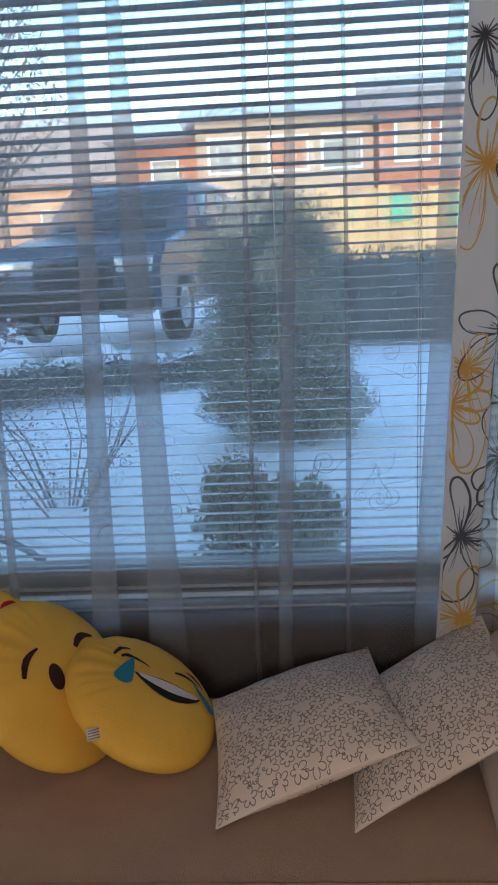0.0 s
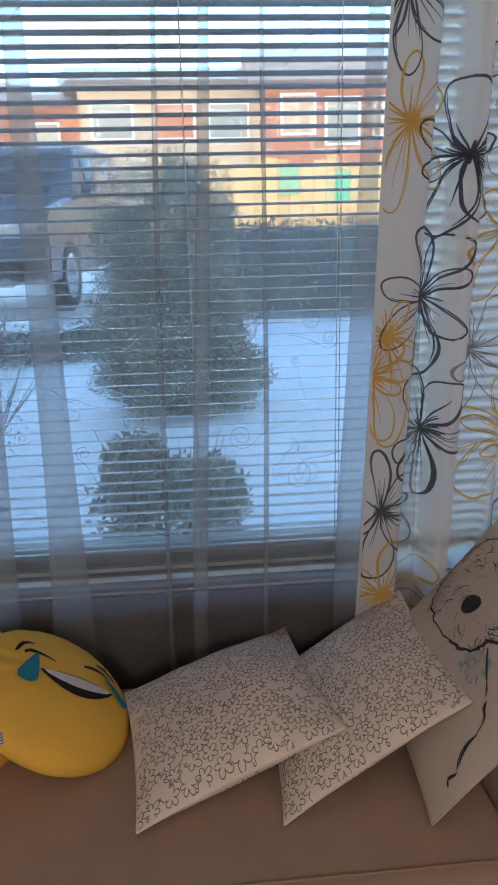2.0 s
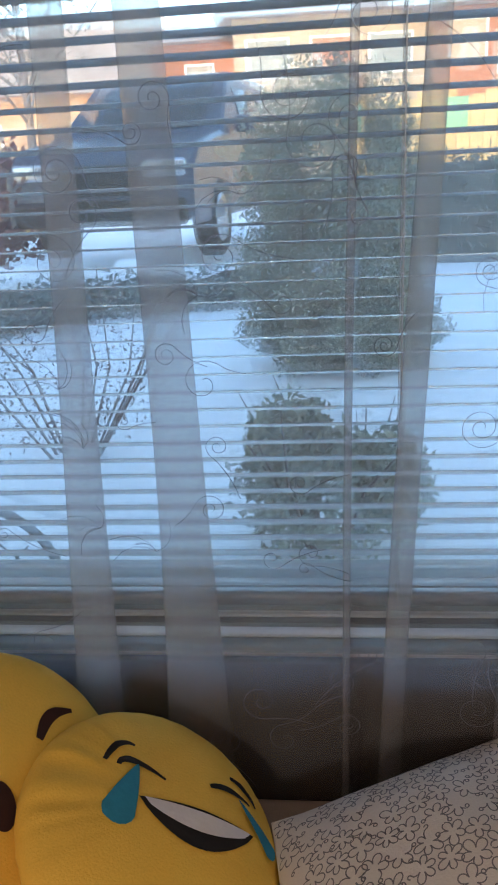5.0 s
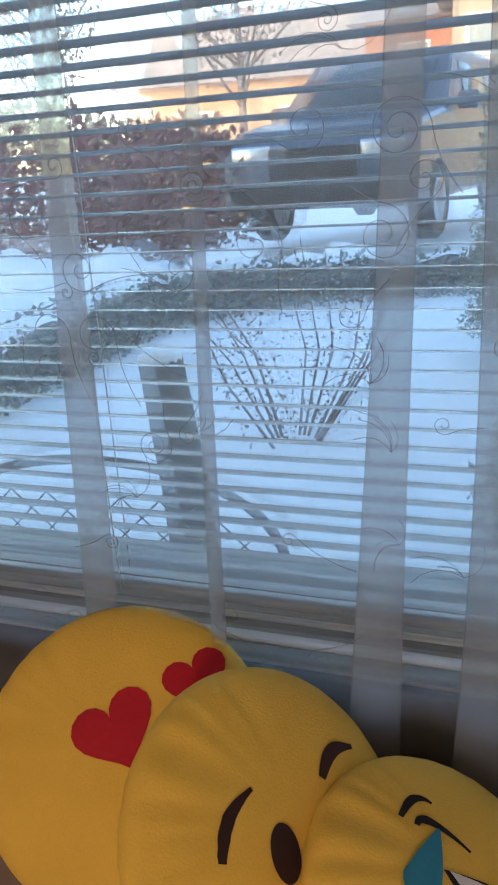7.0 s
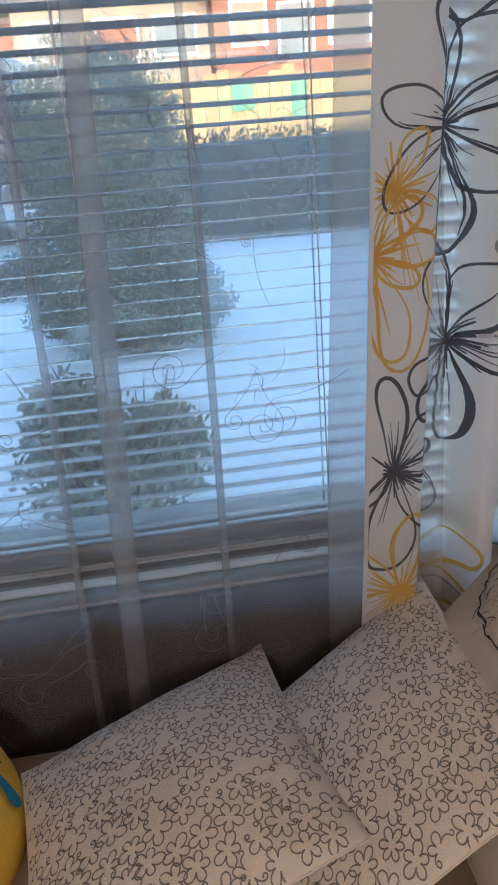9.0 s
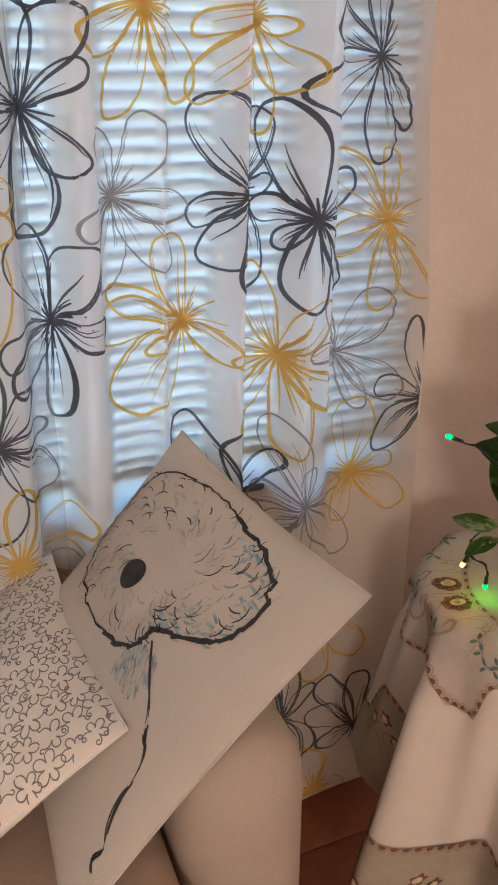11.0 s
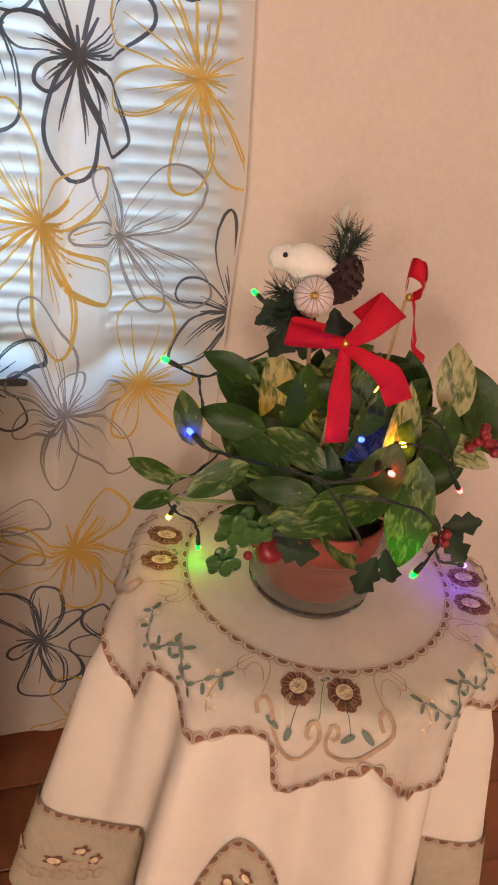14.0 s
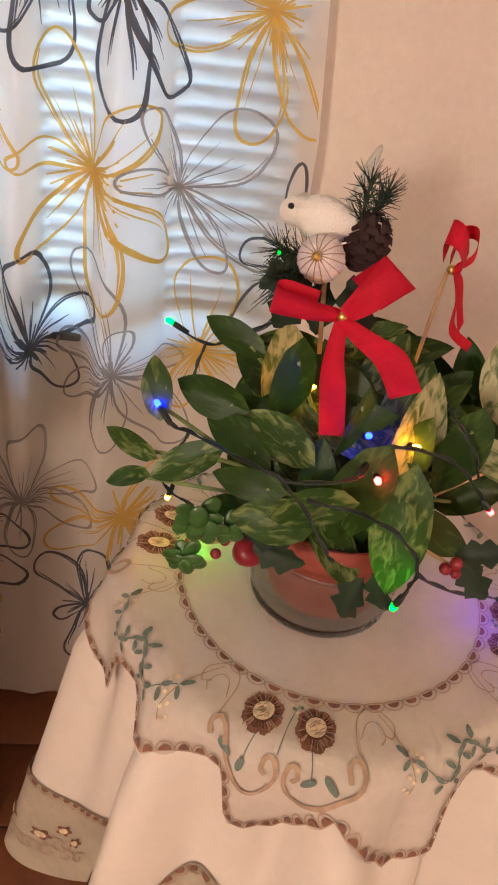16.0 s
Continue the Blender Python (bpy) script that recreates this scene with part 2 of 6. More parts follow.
# ---- room ----
X0, X1, Y0, Y1, ZC = -2.2, 2.3, -2.4, 1.58, 2.5
WX0, WX1, WZ0, WZ1 = -1.45, 1.035, 0.70, 2.12
T = 0.26
floor = part("floor", box((X0 - T, Y0 - T, -0.2), (X1 + T, Y1 + T, -0.012)), FLOOR_WOOD, smooth=False)
tagged(floor, "reddish brown wooden floor", "floor", kind="structure")
bm = box((X0 - T, Y1, -0.2), (WX0, Y1 + T, ZC + 0.2))
box((WX1, Y1, -0.2), (X1 + T, Y1 + T, ZC + 0.2), bm=bm)
box((WX0, Y1, -0.2), (WX1, Y1 + T, WZ0), bm=bm)
box((WX0, Y1, WZ1), (WX1, Y1 + T, ZC + 0.2), bm=bm)
tagged(part("wall_north", bm, PLASTER, smooth=False), "warm beige painted wall with a wide window", "wall", kind="structure")
for name, lo, hi in (("wall_south", (X0 - T, Y0 - T, -0.2), (X1 + T, Y0, ZC + 0.2)), ("wall_west", (X0 - T, Y0, -0.2), (X0, Y1, ZC + 0.2)), ("wall_east", (X1, Y0, -0.2), (X1 + T, Y1, ZC + 0.2))):
    tagged(part(name, box(lo, hi), PLASTER, smooth=False), "warm beige painted wall", "wall", kind="structure")
tagged(part("ceiling", box((X0 - T, Y0 - T, ZC), (X1 + T, Y1 + T, ZC + 0.2)), CEILING, smooth=False), "off-white ceiling", "ceiling", kind="structure")
# unseen slabs above and beside, added to keep the low sun off the garden
tagged(part("wall_sun_block_upper", box((-8, Y1 - 0.4, ZC + 0.2), (8, Y1 + T, 5.0)), PLASTER, smooth=False), "unseen added wall above the room that blocks the low sun", "wall", kind="structure")
bm = box((-8, Y1, -0.2), (X0 - T, Y1 + T, ZC + 0.2))
box((X1 + T, Y1, -0.2), (8, Y1 + T, ZC + 0.2), bm=bm)
tagged(part("wall_sun_block_sides", bm, PLASTER, smooth=False), "unseen added wall beside the room that blocks the low sun", "wall", kind="structure")

# near-black sheet on the wall below the sill, ending at the floral curtain
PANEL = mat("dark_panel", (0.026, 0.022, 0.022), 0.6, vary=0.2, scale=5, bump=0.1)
tagged(part("trim_panel", box((WX0 - 0.05, Y1 - 0.018, 0.05), (0.34, Y1 - 0.0015, WZ0 - 0.004), 0.004), PANEL), "near-black panel on the wall under the window", "panel", kind="structure")
# ---- window ----
window = thing("window_1", pose(0, 0, 0), "wide window with a grey painted frame", "window", kind="structure")
FY = 1.70
part("window_frame", box((WX0, FY, WZ0 + 0.001), (WX1, FY + 0.06, WZ0 + 0.045), 0.006), FRAME_PAINT, window)
part("window_frame", box((WX0, FY, WZ1 - 0.06), (WX1, FY + 0.06, WZ1), 0.006), FRAME_PAINT, window)
part("window_frame", box((WX0, FY, WZ0 + 0.045), (WX0 + 0.06, FY + 0.06, WZ1 - 0.06), 0.006), FRAME_PAINT, window)
part("window_frame", box((WX1 - 0.06, FY, WZ0 + 0.045), (WX1, FY + 0.06, WZ1 - 0.06), 0.006), FRAME_PAINT, window)
part("lower_rail", box((WX0 + 0.002, 1.655, WZ0 + 0.0165), (WX1 - 0.002, FY - 0.002, WZ0 + 0.064), 0.004), FRAME_PAINT, window)
# two pale strips put the sill's window-lit lines into paint
part("bead", box((WX0 + 0.004, 1.638, WZ0 + 0.0165), (WX1 - 0.004, 1.651, WZ0 + 0.021), 0.002), PALE_PAINT, window, "pale strip painting a lit line along the sill")
part("bead", box((WX0 + 0.004, 1.589, WZ0 + 0.0165), (WX1 - 0.004, 1.610, WZ0 + 0.020), 0.003), PALE_PAINT, window, "pale strip painting a second lit line along the sill")
part("window_sill", box((WX0, 1.572, WZ0 + 0.002), (WX1, FY - 0.001, WZ0 + 0.015), 0.003), FRAME_PAINT, window, "dark grey sill board")
pane = part("pane", box((WX0 + 0.06, FY + 0.027, WZ0 + 0.045), (WX1 - 0.06, FY + 0.031, WZ1 - 0.06)), PANE, window, smooth=False)
pane.visible_shadow = False

# ---- venetian blind ----
blind = thing("venetian_blind", pose(0, 1.594, 0), "grey metal venetian blind with open horizontal slats", "blind")
PITCH, SLAT_TILT = 0.0218, -10.0
part("headrail", box((WX0 + 0.01, -0.02, 2.075), (WX1 - 0.01, 0.02, 2.115), 0.003), SLAT, blind)
part("bottom_rail", box((WX0 + 0.015, -0.012, 0.775), (WX1 - 0.015, 0.012, 0.786), 0.004), SLAT, blind)
sv, sf = grid_mesh(lambda i, j: (WX0 + 0.015 + (WX1 - WX0 - 0.03) * i / 6, 0.0142 * (j / 4 - 1), 0.0016 * (1 - (j / 4 - 1) ** 2)), 6, 8)
slat = part_raw("slat", sv, sf, SLAT, blind)
slat.matrix_local = pose(0, 0, 0.800, SLAT_TILT, 0, 0)
count = int((2.06 - 0.800) / PITCH)
for k in range(1, count):
    s = new("slat", slat.data)
    s.parent = blind
    s.matrix_local = pose(0, 0.0006 * math.sin(k * 2.1), 0.800 + k * PITCH, SLAT_TILT + 0.8 * math.sin(k * 1.7), 0, 0.05 * math.sin(k * 0.9))
for x in (-1.25, -0.72, 0.020, 0.30, 0.80):
    bm = tube([(x, -0.0152, 0.78), (x, -0.0152, 2.08)], 0.0009, 5)
    tube([(x, 0.0152, 0.78), (x, 0.0152, 2.08)], 0.0009, 5, bm)
    part("ladder_cord", bm, CORD, blind)
    # glints on the cord at every slat's front edge, modelled as pale beads
    bm = bmesh.new()
    for k in range(count):
        sub = bmesh.new()
        bmesh.ops.create_icosphere(sub, subdivisions=1, radius=0.0019)
        join(bm, sub, pose(x + 0.0008 * math.sin(k * 2.3), -0.0160, 0.806 + k * PITCH))
    tagged(part("ladder_glints", bm, PALE_PAINT, blind, "pale beads that imitate glints on the ladder cord"), kind="stuff")
bm = tube([(0.875, -0.03, 0.955), (0.872, -0.03, 1.5), (0.87, -0.022, 2.08)], 0.0016, 6)
part("pull_cord", bm, CORD, blind)
part("tassel", join(bmesh.new(), lathe([(0, 0.03), (0.004, 0.028), (0.0085, 0.0), (0.0, -0.001)], 12), pose(0.875, -0.03, 0.93)), CORD, blind)

# ---- sheer curtain ----
# each pleat: x at 1.85 m height, x at 0.85 m, width at the top, width below
PLEATS = [(-1.42, -1.44, 0.03, 0.05), (-1.16, -1.2, 0.02, 0.04), (-0.93, -0.98, 0.025, 0.04), (-0.66, -0.72, 0.02, 0.035), (-0.515, -0.555, 0.008, 0.012),
          (-0.325, -0.362, 0.022, 0.046), (-0.243, -0.244, 0.022, 0.066), (-0.02, -0.045, 0.004, 0.006), (0.058, 0.022, 0.014, 0.026), (0.157, 0.144, 0.004, 0.006), (0.352, 0.322, 0.022, 0.062)]


def sheer_path(z):
    """Plan line of the voile at height z: it doubles back at each pleat."""
    k = (1.85 - z) / 1.0
    pts = [(-1.62, 0.0)]
    for i, (xa, xb, wa, wb) in enumerate(PLEATS):
        x, w = xa + (xb - xa) * k + 0.004 * math.sin(3.1 * z + i * 1.9), max(0.003, wa + (wb - wa) * k) * (1 + 0.12 * math.sin(5 * z + i))
        bow = 0.012 * math.sin(i * 2.4 + 1.2 * z)
        px = pts[-1][0]
        for s in (0.2, 0.4, 0.6, 0.8):
            pts.append((px + (x - w / 2 - px) * s, bow * math.sin(math.pi * s) + 0.003 * math.sin(9 * s * (i + 1) + 2 * z)))
        pts += [(x + w / 2, -0.004), (x + w / 2 + 0.002, -0.008), (x, -0.010), (x - w / 2 - 0.002, -0.012), (x - w / 2, -0.015), (x, -0.016), (x + w / 2, -0.010)]
    x = pts[-1][0]
    pts += [(x + 0.02, 0.0), (x + 0.05, 0.002), (x + 0.09, 0.0)]
    return pts


NZ = 44
ZT, ZB = 2.3, 0.34
rows = [sheer_path(ZT + (ZB - ZT) * j / NZ) for j in range(NZ + 1)]
NU = len(rows[0]) - 1
sheer = thing("sheer_curtain", pose(0, 1.536, 0), "grey-white translucent voile curtain with embroidered swirls", "curtain")
v, f = grid_mesh(lambda i, j: (rows[j][i][0], rows[j][i][1] - (0.02 * max(0, 0.75 - (ZT + (ZB - ZT) * j / NZ))), ZT + (ZB - ZT) * j / NZ), NU, NZ)
part_raw("voile", v, f, SHEER, sheer)
rng = random.Random(5)
ev, ef = [], []


def on_sheer(x, z):
    return (x, -0.019 - 0.02 * max(0, 0.75 - z), z)


def spiral(x, z, r, turns, a0, hand, tail):
    pts = []
    n = int(18 * turns)
    for i in range(n + 1):
        s = i / n
        a = a0 + hand * s * turns * math.tau
        pts.append((x + r * (0.12 + 0.88 * s) * math.cos(a), z + r * (0.12 + 0.88 * s) * math.sin(a)))
    a = a0 + hand * turns * math.tau
    dx, dz = -math.sin(a) * hand, math.cos(a) * hand
    x, z = pts[-1]
    for i in range(1, 9):
        s = i / 8
        pts.append((x + tail * s * dx + 0.3 * tail * s * s * math.cos(a), z + tail * s * dz + 0.3 * tail * s * s * math.sin(a)))
    return pts


for k in range(230):
    x, z = rng.uniform(-1.5, 0.31), rng.uniform(0.5, 1.95)
    ribbon(spiral(x, z, rng.uniform(0.008, 0.03), rng.uniform(1.1, 2.0), rng.uniform(0, 6.3), rng.choice((-1, 1)), rng.uniform(0.03, 0.09)), 0.0009, on_sheer, ev, ef)
for k in range(34):
    x, z = rng.uniform(-1.5, 0.30), rng.uniform(0.5, 1.95)
    for q in range(5):
        a = rng.uniform(-0.6, 3.6)
        l = rng.uniform(0.02, 0.06)
        ribbon([(x + l * s * math.cos(a + 0.9 * s), z + l * s * math.sin(a + 0.9 * s)) for s in (0, 0.25, 0.5, 0.75, 1)], 0.0007, on_sheer, ev, ef)
tagged(part_raw("embroidery", ev, ef, THREAD, sheer, "fine grey embroidered swirls"), kind="stuff")

# ---- floral curtain ----
CX0, CX1 = 0.33, 1.040
CURTAIN_Y = 1.529


def fold(x):
    """Depth of the curtain's folds at x: broad soft pleats."""
    near = max(math.exp(-abs((x - c) / w) ** 5) for c, w in ((0.455, 0.032), (0.575, 0.055), (0.655, 0.042), (0.767, 0.043), (0.955, 0.105)))
    return -0.030 + 0.0755 * near - 0.0006 * (1 + math.sin(x * 170)) * near + 0.004 * math.sin(x * 47) * (1 - near)


def on_curtain(x, z, off=0.0):
    u = (x - CX0) / (CX1 - CX0)
    low = max(0.0, min(1.0, (0.80 - z) / 0.6))
    amp = 1.0 - 0.90 * low * low * (3 - 2 * low)
    d = fold(x + 0.010 * math.sin(2.2 * z))
    hug = max(0.0, min(1.0, (d - 0.030) / 0.012)) * max(0.0, min(1.0, (z - 0.79) / 0.03))
    lean = (0.034 * (1 - u)) * (z - 0.85) / 0.95 + 0.008 * u * (z - 0.85)
    # where it lies on the blind it dips between the slats
    wave = -math.cos(math.tau * (z - 0.800 - 0.004 * math.sin(31 * x)) / PITCH)
    y = -0.004 + (d + 0.004) * amp + 0.0034 * (0.55 + 0.45 * math.sin(43 * x + 2 * z)) * hug * wave + 0.003 * (1 - hug) * math.sin(3.0 * z + 9 * u)
    # one deep pleat laps over its neighbour
    lap = 0.016 * math.exp(-((x - 0.833 - 0.05 * (1.2 - z)) / 0.022) ** 2) + 0.007 * math.exp(-((x - 0.705) / 0.014) ** 2) + 0.007 * math.exp(-((x - 0.505) / 0.012) ** 2)
    draw = 0.026 * max(0.0, min(1.0, (z - 1.0) / 0.28)) * max(0.0, min(1.0, (x - 0.93) / 0.11))
    return (x + lean + lap - draw, y - off, z)


curtain = thing("floral_curtain", pose(0, CURTAIN_Y, 0), "white cotton curtain printed with grey and yellow line-drawn flowers", "curtain")
CZ0, CZ1 = 0.024, 2.3
LEVELS = [CZ0 + (0.78 - CZ0) * j / 20 for j in range(20)] + [0.78 + (CZ1 - 0.78) * j / 560 for j in range(561)]
v, f = grid_mesh(lambda i, j: on_curtain(CX0 + (CX1 - CX0) * i / 190, LEVELS[j]), 190, len(LEVELS) - 1)
part_raw("drape", v, f, CURTAIN, curtain)
v, f = grid_mesh(lambda i, j: on_curtain(CX0 + (CX1 - CX0) * i / 110, CZ0 + 0.0003 + 0.045 * j, 0.0025), 110, 1)
part_raw("hem", v, f, CURTAIN, curtain)
v, f = grid_mesh(lambda i, j: on_curtain(CX0 + 0.0125 * i, LEVELS[j], -0.0035), 6, len(LEVELS) - 1)
part_raw("side_hem", v, f, CURTAIN, curtain)


def flower(cx, cz, ink, petals):
    """A line-drawn flower: outlined petals (degrees, length, half width), veins from the heart, a scribbled heart."""
    rg = random.Random(int(1000 * cx) * 7 + int(1000 * cz))
    vs, fs = [], []
    width = 0.0030 if ink is INK_GREY else 0.0040

    def place(x, z):
        return on_curtain(min(max(x, CX0 + 0.004), CX1 - 0.003), max(z, CZ0 + 0.003), 0.0028)
    for k, (turn, L, broad) in enumerate(petals):
        a, W = radians(turn), L * broad
        bend, blunt = rg.uniform(-0.14, 0.14), rg.choice((0.36, 0.45, 0.55))
        a -= bend

        def petal(s, side, grow=1.0):
            w = W * grow * 1.8 * s ** 0.9 * (1 - min(s, 1.0)) ** blunt * (1 + 0.10 * math.sin(7 * s + k + 2 * side))
            b = a + bend * s * s
            return (cx + math.cos(b) * L * s - math.sin(b) * side * w, cz + math.sin(b) * L * s + math.cos(b) * side * w)
        start = rg.uniform(0.05, 0.12)
        rim = [petal(start + (1.0 - start) * (1 - (1 - i / 15) ** 1.6), -1) for i in range(16)] + [petal(start + (1.0 - start) * (1 - (i / 15) ** 1.6), 1) for i in range(1, 16)]
        ribbon(rim, width * rg.uniform(0.8, 1.35), place, vs, fs, taper=True)
        for side in (-1, 1):
            if rg.random() < 0.55:
                stop = rg.uniform(0.6, 0.97)
                ribbon([petal(0.05 + (stop - 0.05) * i / 11, side, rg.uniform(0.84, 0.88)) for i in range(12)], width * 0.75, place, vs, fs, taper=True)
        for q in range(rg.randint(2, 4)):
            side, e = rg.uniform(-0.7, 0.7), rg.uniform(0.35, 0.8)
            ribbon([petal(0.04 + (e - 0.04) * i / 7, side * (0.4 + 0.6 * i / 7)) for i in range(8)], width * rg.uniform(0.3, 0.55), place, vs, fs, taper=True)
    r = sum(p[1] for p in petals) / len(petals)
    rays = 30 if ink is INK_YELLOW else 20
    for q in range(rays):
        a, l = q * math.tau / rays + rg.uniform(-0.1, 0.1), r * rg.choice((0.18, 0.26, 0.32, 0.44) if ink is INK_YELLOW else (0.14, 0.20, 0.26, 0.36))
        ribbon([(cx + l * s * math.cos(a), cz + l * s * math.sin(a)) for s in (0.0, 0.25, 0.6, 1.0)], width * rg.uniform(0.55, 0.85), place, vs, fs, taper=True)
    disc([(cx + r * (0.05 + 0.02 * math.sin(5 * i)) * math.cos(i * math.tau / 12), cz + r * 0.06 * math.sin(i * math.tau / 12)) for i in range(12)], place, vs, fs, 2)
    part_raw("printed_flower", vs, fs, ink, curtain)


STAR = tuple((20 + 62 * k, 0.115, 0.28) for k in range(6))
for x, z, ink in ((0.62, 1.72, INK_DARK), (0.86, 1.66, INK_DARK), (0.70, 1.99, INK_DARK), (0.46, 2.02, INK_DARK), (0.60, 0.36, INK_DARK), (0.44, 0.42, INK_DARK), (0.655, 1.56, INK_GREY), (0.52, 0.60, INK_GREY), (0.93, 1.93, INK_GREY), (0.70, 0.47, INK_GREY), (0.82, 1.84, INK_YELLOW), (0.55, 1.88, INK_YELLOW), (0.38, 0.70, INK_YELLOW), (0.56, 0.22, INK_YELLOW)):
    flower(x, z, ink, STAR)
flower(0.715, 1.175, INK_DARK, ((107, 0.127, 0.30), (65, 0.113, 0.30), (-148, 0.073, 0.30), (-111, 0.105, 0.34), (-82, 0.136, 0.28), (13, 0.063, 0.30)))
flower(0.814, 1.139, INK_DARK, ((104, 0.155, 0.24), (167, 0.074, 0.38), (28, 0.108, 0.30), (-58, 0.127, 0.22), (-88, 0.133, 0.25), (-125, 0.055, 0.25)))
flower(0.947, 1.343, INK_DARK, ((-86, 0.142, 0.28), (-160, 0.153, 0.36), (-57, 0.114, 0.25), (162, 0.131, 0.30), (101, 0.117, 0.25)))
flower(0.714, 0.709, INK_DARK, ((92, 0.131, 0.27), (118, 0.174, 0.22), (39, 0.103, 0.30), (-51, 0.088, 0.35), (-177, 0.058, 0.30)))
flower(0.801, 0.251, INK_DARK, ((127, 0.122, 0.30), (85, 0.122, 0.30), (46, 0.080, 0.30), (-62, 0.114, 0.30), (-88, 0.135, 0.35), (-145, 0.060, 0.25)))
flower(0.955, 0.174, INK_DARK, ((148, 0.126, 0.30), (123, 0.160, 0.25), (-165, 0.091, 0.30), (89, 0.127, 0.25)))
flower(1.044, 0.839, INK_DARK, ((167, 0.074, 0.30), (-125, 0.120, 0.28), (97, 0.135, 0.12)))
flower(0.437, 1.282, INK_DARK, ((162, 0.102, 0.30), (-137, 0.123, 0.30), (-88, 0.150, 0.26), (-51, 0.091, 0.28), (38, 0.079, 0.25), (99, 0.129, 0.24), (62, 0.120, 0.26)))
flower(0.457, 1.020, INK_DARK, ((106, 0.132, 0.26), (68, 0.113, 0.28), (-10, 0.070, 0.36), (-89, 0.137, 0.16), (-156, 0.081, 0.30), (-125, 0.096, 0.30)))
flower(0.364, 0.879, INK_DARK, ((96, 0.126, 0.18), (-94, 0.141, 0.27), (-49, 0.124, 0.28), (-128, 0.059, 0.20), (-1, 0.077, 0.26), (54, 0.083, 0.25)))
flower(0.492, 1.528, INK_DARK, ((94, 0.128, 0.30), (154, 0.110, 0.30), (-162, 0.095, 0.30), (-108, 0.144, 0.26), (-69, 0.121, 0.30), (25, 0.074, 0.30)))
flower(0.358, 1.787, INK_DARK, ((-87, 0.136, 0.25), (-48, 0.108, 0.35), (-111, 0.086, 0.20)))
flower(0.888, 0.925, INK_GREY, ((37, 0.131, 0.42), (-35, 0.152, 0.22), (120, 0.108, 0.25), (-58, 0.122, 0.25), (166, 0.075, 0.30)))
flower(0.823, 0.690, INK_GREY, ((108, 0.155, 0.22), (4, 0.091, 0.30), (-51, 0.159, 0.28), (-92, 0.125, 0.26), (166, 0.078, 0.30), (-134, 0.093, 0.25), (83, 0.063, 0.25)))
flower(0.546, 1.175, INK_GREY, ((57, 0.114, 0.30), (-11, 0.108, 0.30), (-52, 0.124, 0.28), (-101, 0.120, 0.25), (-145, 0.069, 0.30), (109, 0.088, 0.30)))
flower(0.788, 0.936, INK_YELLOW, ((108, 0.150, 0.26), (58, 0.099, 0.30), (-48, 0.129, 0.26), (-83, 0.162, 0.20), (-129, 0.130, 0.22), (172, 0.095, 0.24)))
flower(0.980, 1.121, INK_YELLOW, ((147, 0.159, 0.30), (-169, 0.132, 0.28), (-96, 0.140, 0.26), (-64, 0.132, 0.20), (93, 0.103, 0.20)))
flower(0.932, 0.710, INK_YELLOW, ((86, 0.131, 0.40), (-106, 0.093, 0.25), (-39, 0.115, 0.28), (13, 0.078, 0.25)))
flower(0.844, 0.440, INK_YELLOW, ((47, 0.107, 0.42), (-37, 0.146, 0.25), (-145, 0.130, 0.25), (167, 0.105, 0.20), (-83, 0.128, 0.30)))
flower(0.641, 1.002, INK_YELLOW, ((177, 0.125, 0.30), (154, 0.123, 0.25), (-124, 0.153, 0.36), (-42, 0.085, 0.30), (101, 0.125, 0.28), (-140, 0.070, 0.20)))
flower(0.867, 0.043, INK_YELLOW, ((104, 0.117, 0.35), (-12, 0.076, 0.30), (-163, 0.081, 0.30)))
flower(0.598, 1.399, INK_YELLOW, ((-113, 0.142, 0.24), (-67, 0.121, 0.24), (-154, 0.111, 0.25), (125, 0.080, 0.28), (37, 0.084, 0.28)))
flower(0.741, 1.387, INK_YELLOW, ((-12, 0.060, 0.25), (-54, 0.106, 0.30), (-83, 0.142, 0.24), (-130, 0.130, 0.24), (-167, 0.083, 0.26), (110, 0.097, 0.28)))
flower(0.329, 1.148, INK_YELLOW, ((2, 0.082, 0.32), (-29, 0.068, 0.30), (-74, 0.129, 0.25), (48, 0.081, 0.30)))
flower(0.374, 1.581, INK_YELLOW, ((35, 0.094, 0.28), (-53, 0.133, 0.28), (-101, 0.150, 0.20), (152, 0.060, 0.20), (88, 0.107, 0.25)))
flower(0.356, 1.219, INK_YELLOW, ((60, 0.070, 0.30), (-41, 0.068, 0.35), (-86, 0.209, 0.20)))

# ---- sofa ----
SEAT = 0.535
sofa = thing("sofa", pose(0, 0, 0), "long beige fabric sofa seat pushed under the window", "sofa")


def soft_box(lo, hi, r, dome=0.0, seg=14):
    """A padded block: rounded edges and a slightly domed top."""
    bm = bmesh.new()
    bmesh.ops.create_cube(bm, size=1)
    for v in bm.verts:
        v.co = Vector([l + (c + 0.5) * (h - l) for c, l, h in zip(v.co, lo, hi)])
    bmesh.ops.bevel(bm, geom=bm.edges[:], offset=r, segments=6, affect="EDGES", profile=0.5)
    if dome:
        bmesh.ops.subdivide_edges(bm, edges=[e for e in bm.edges if e.calc_length() > 0.2], cuts=seg, use_grid_fill=True)
        for v in bm.verts:
            fx, fy = (v.co.x - lo[0]) / (hi[0] - lo[0]), (v.co.y - lo[1]) / (hi[1] - lo[1])
            if v.co.z > (lo[2] + hi[2]) / 2:
                v.co.z += dome * math.sin(math.pi * min(1, max(0, fx))) * math.sin(math.pi * min(1, max(0, fy)))
    return bm


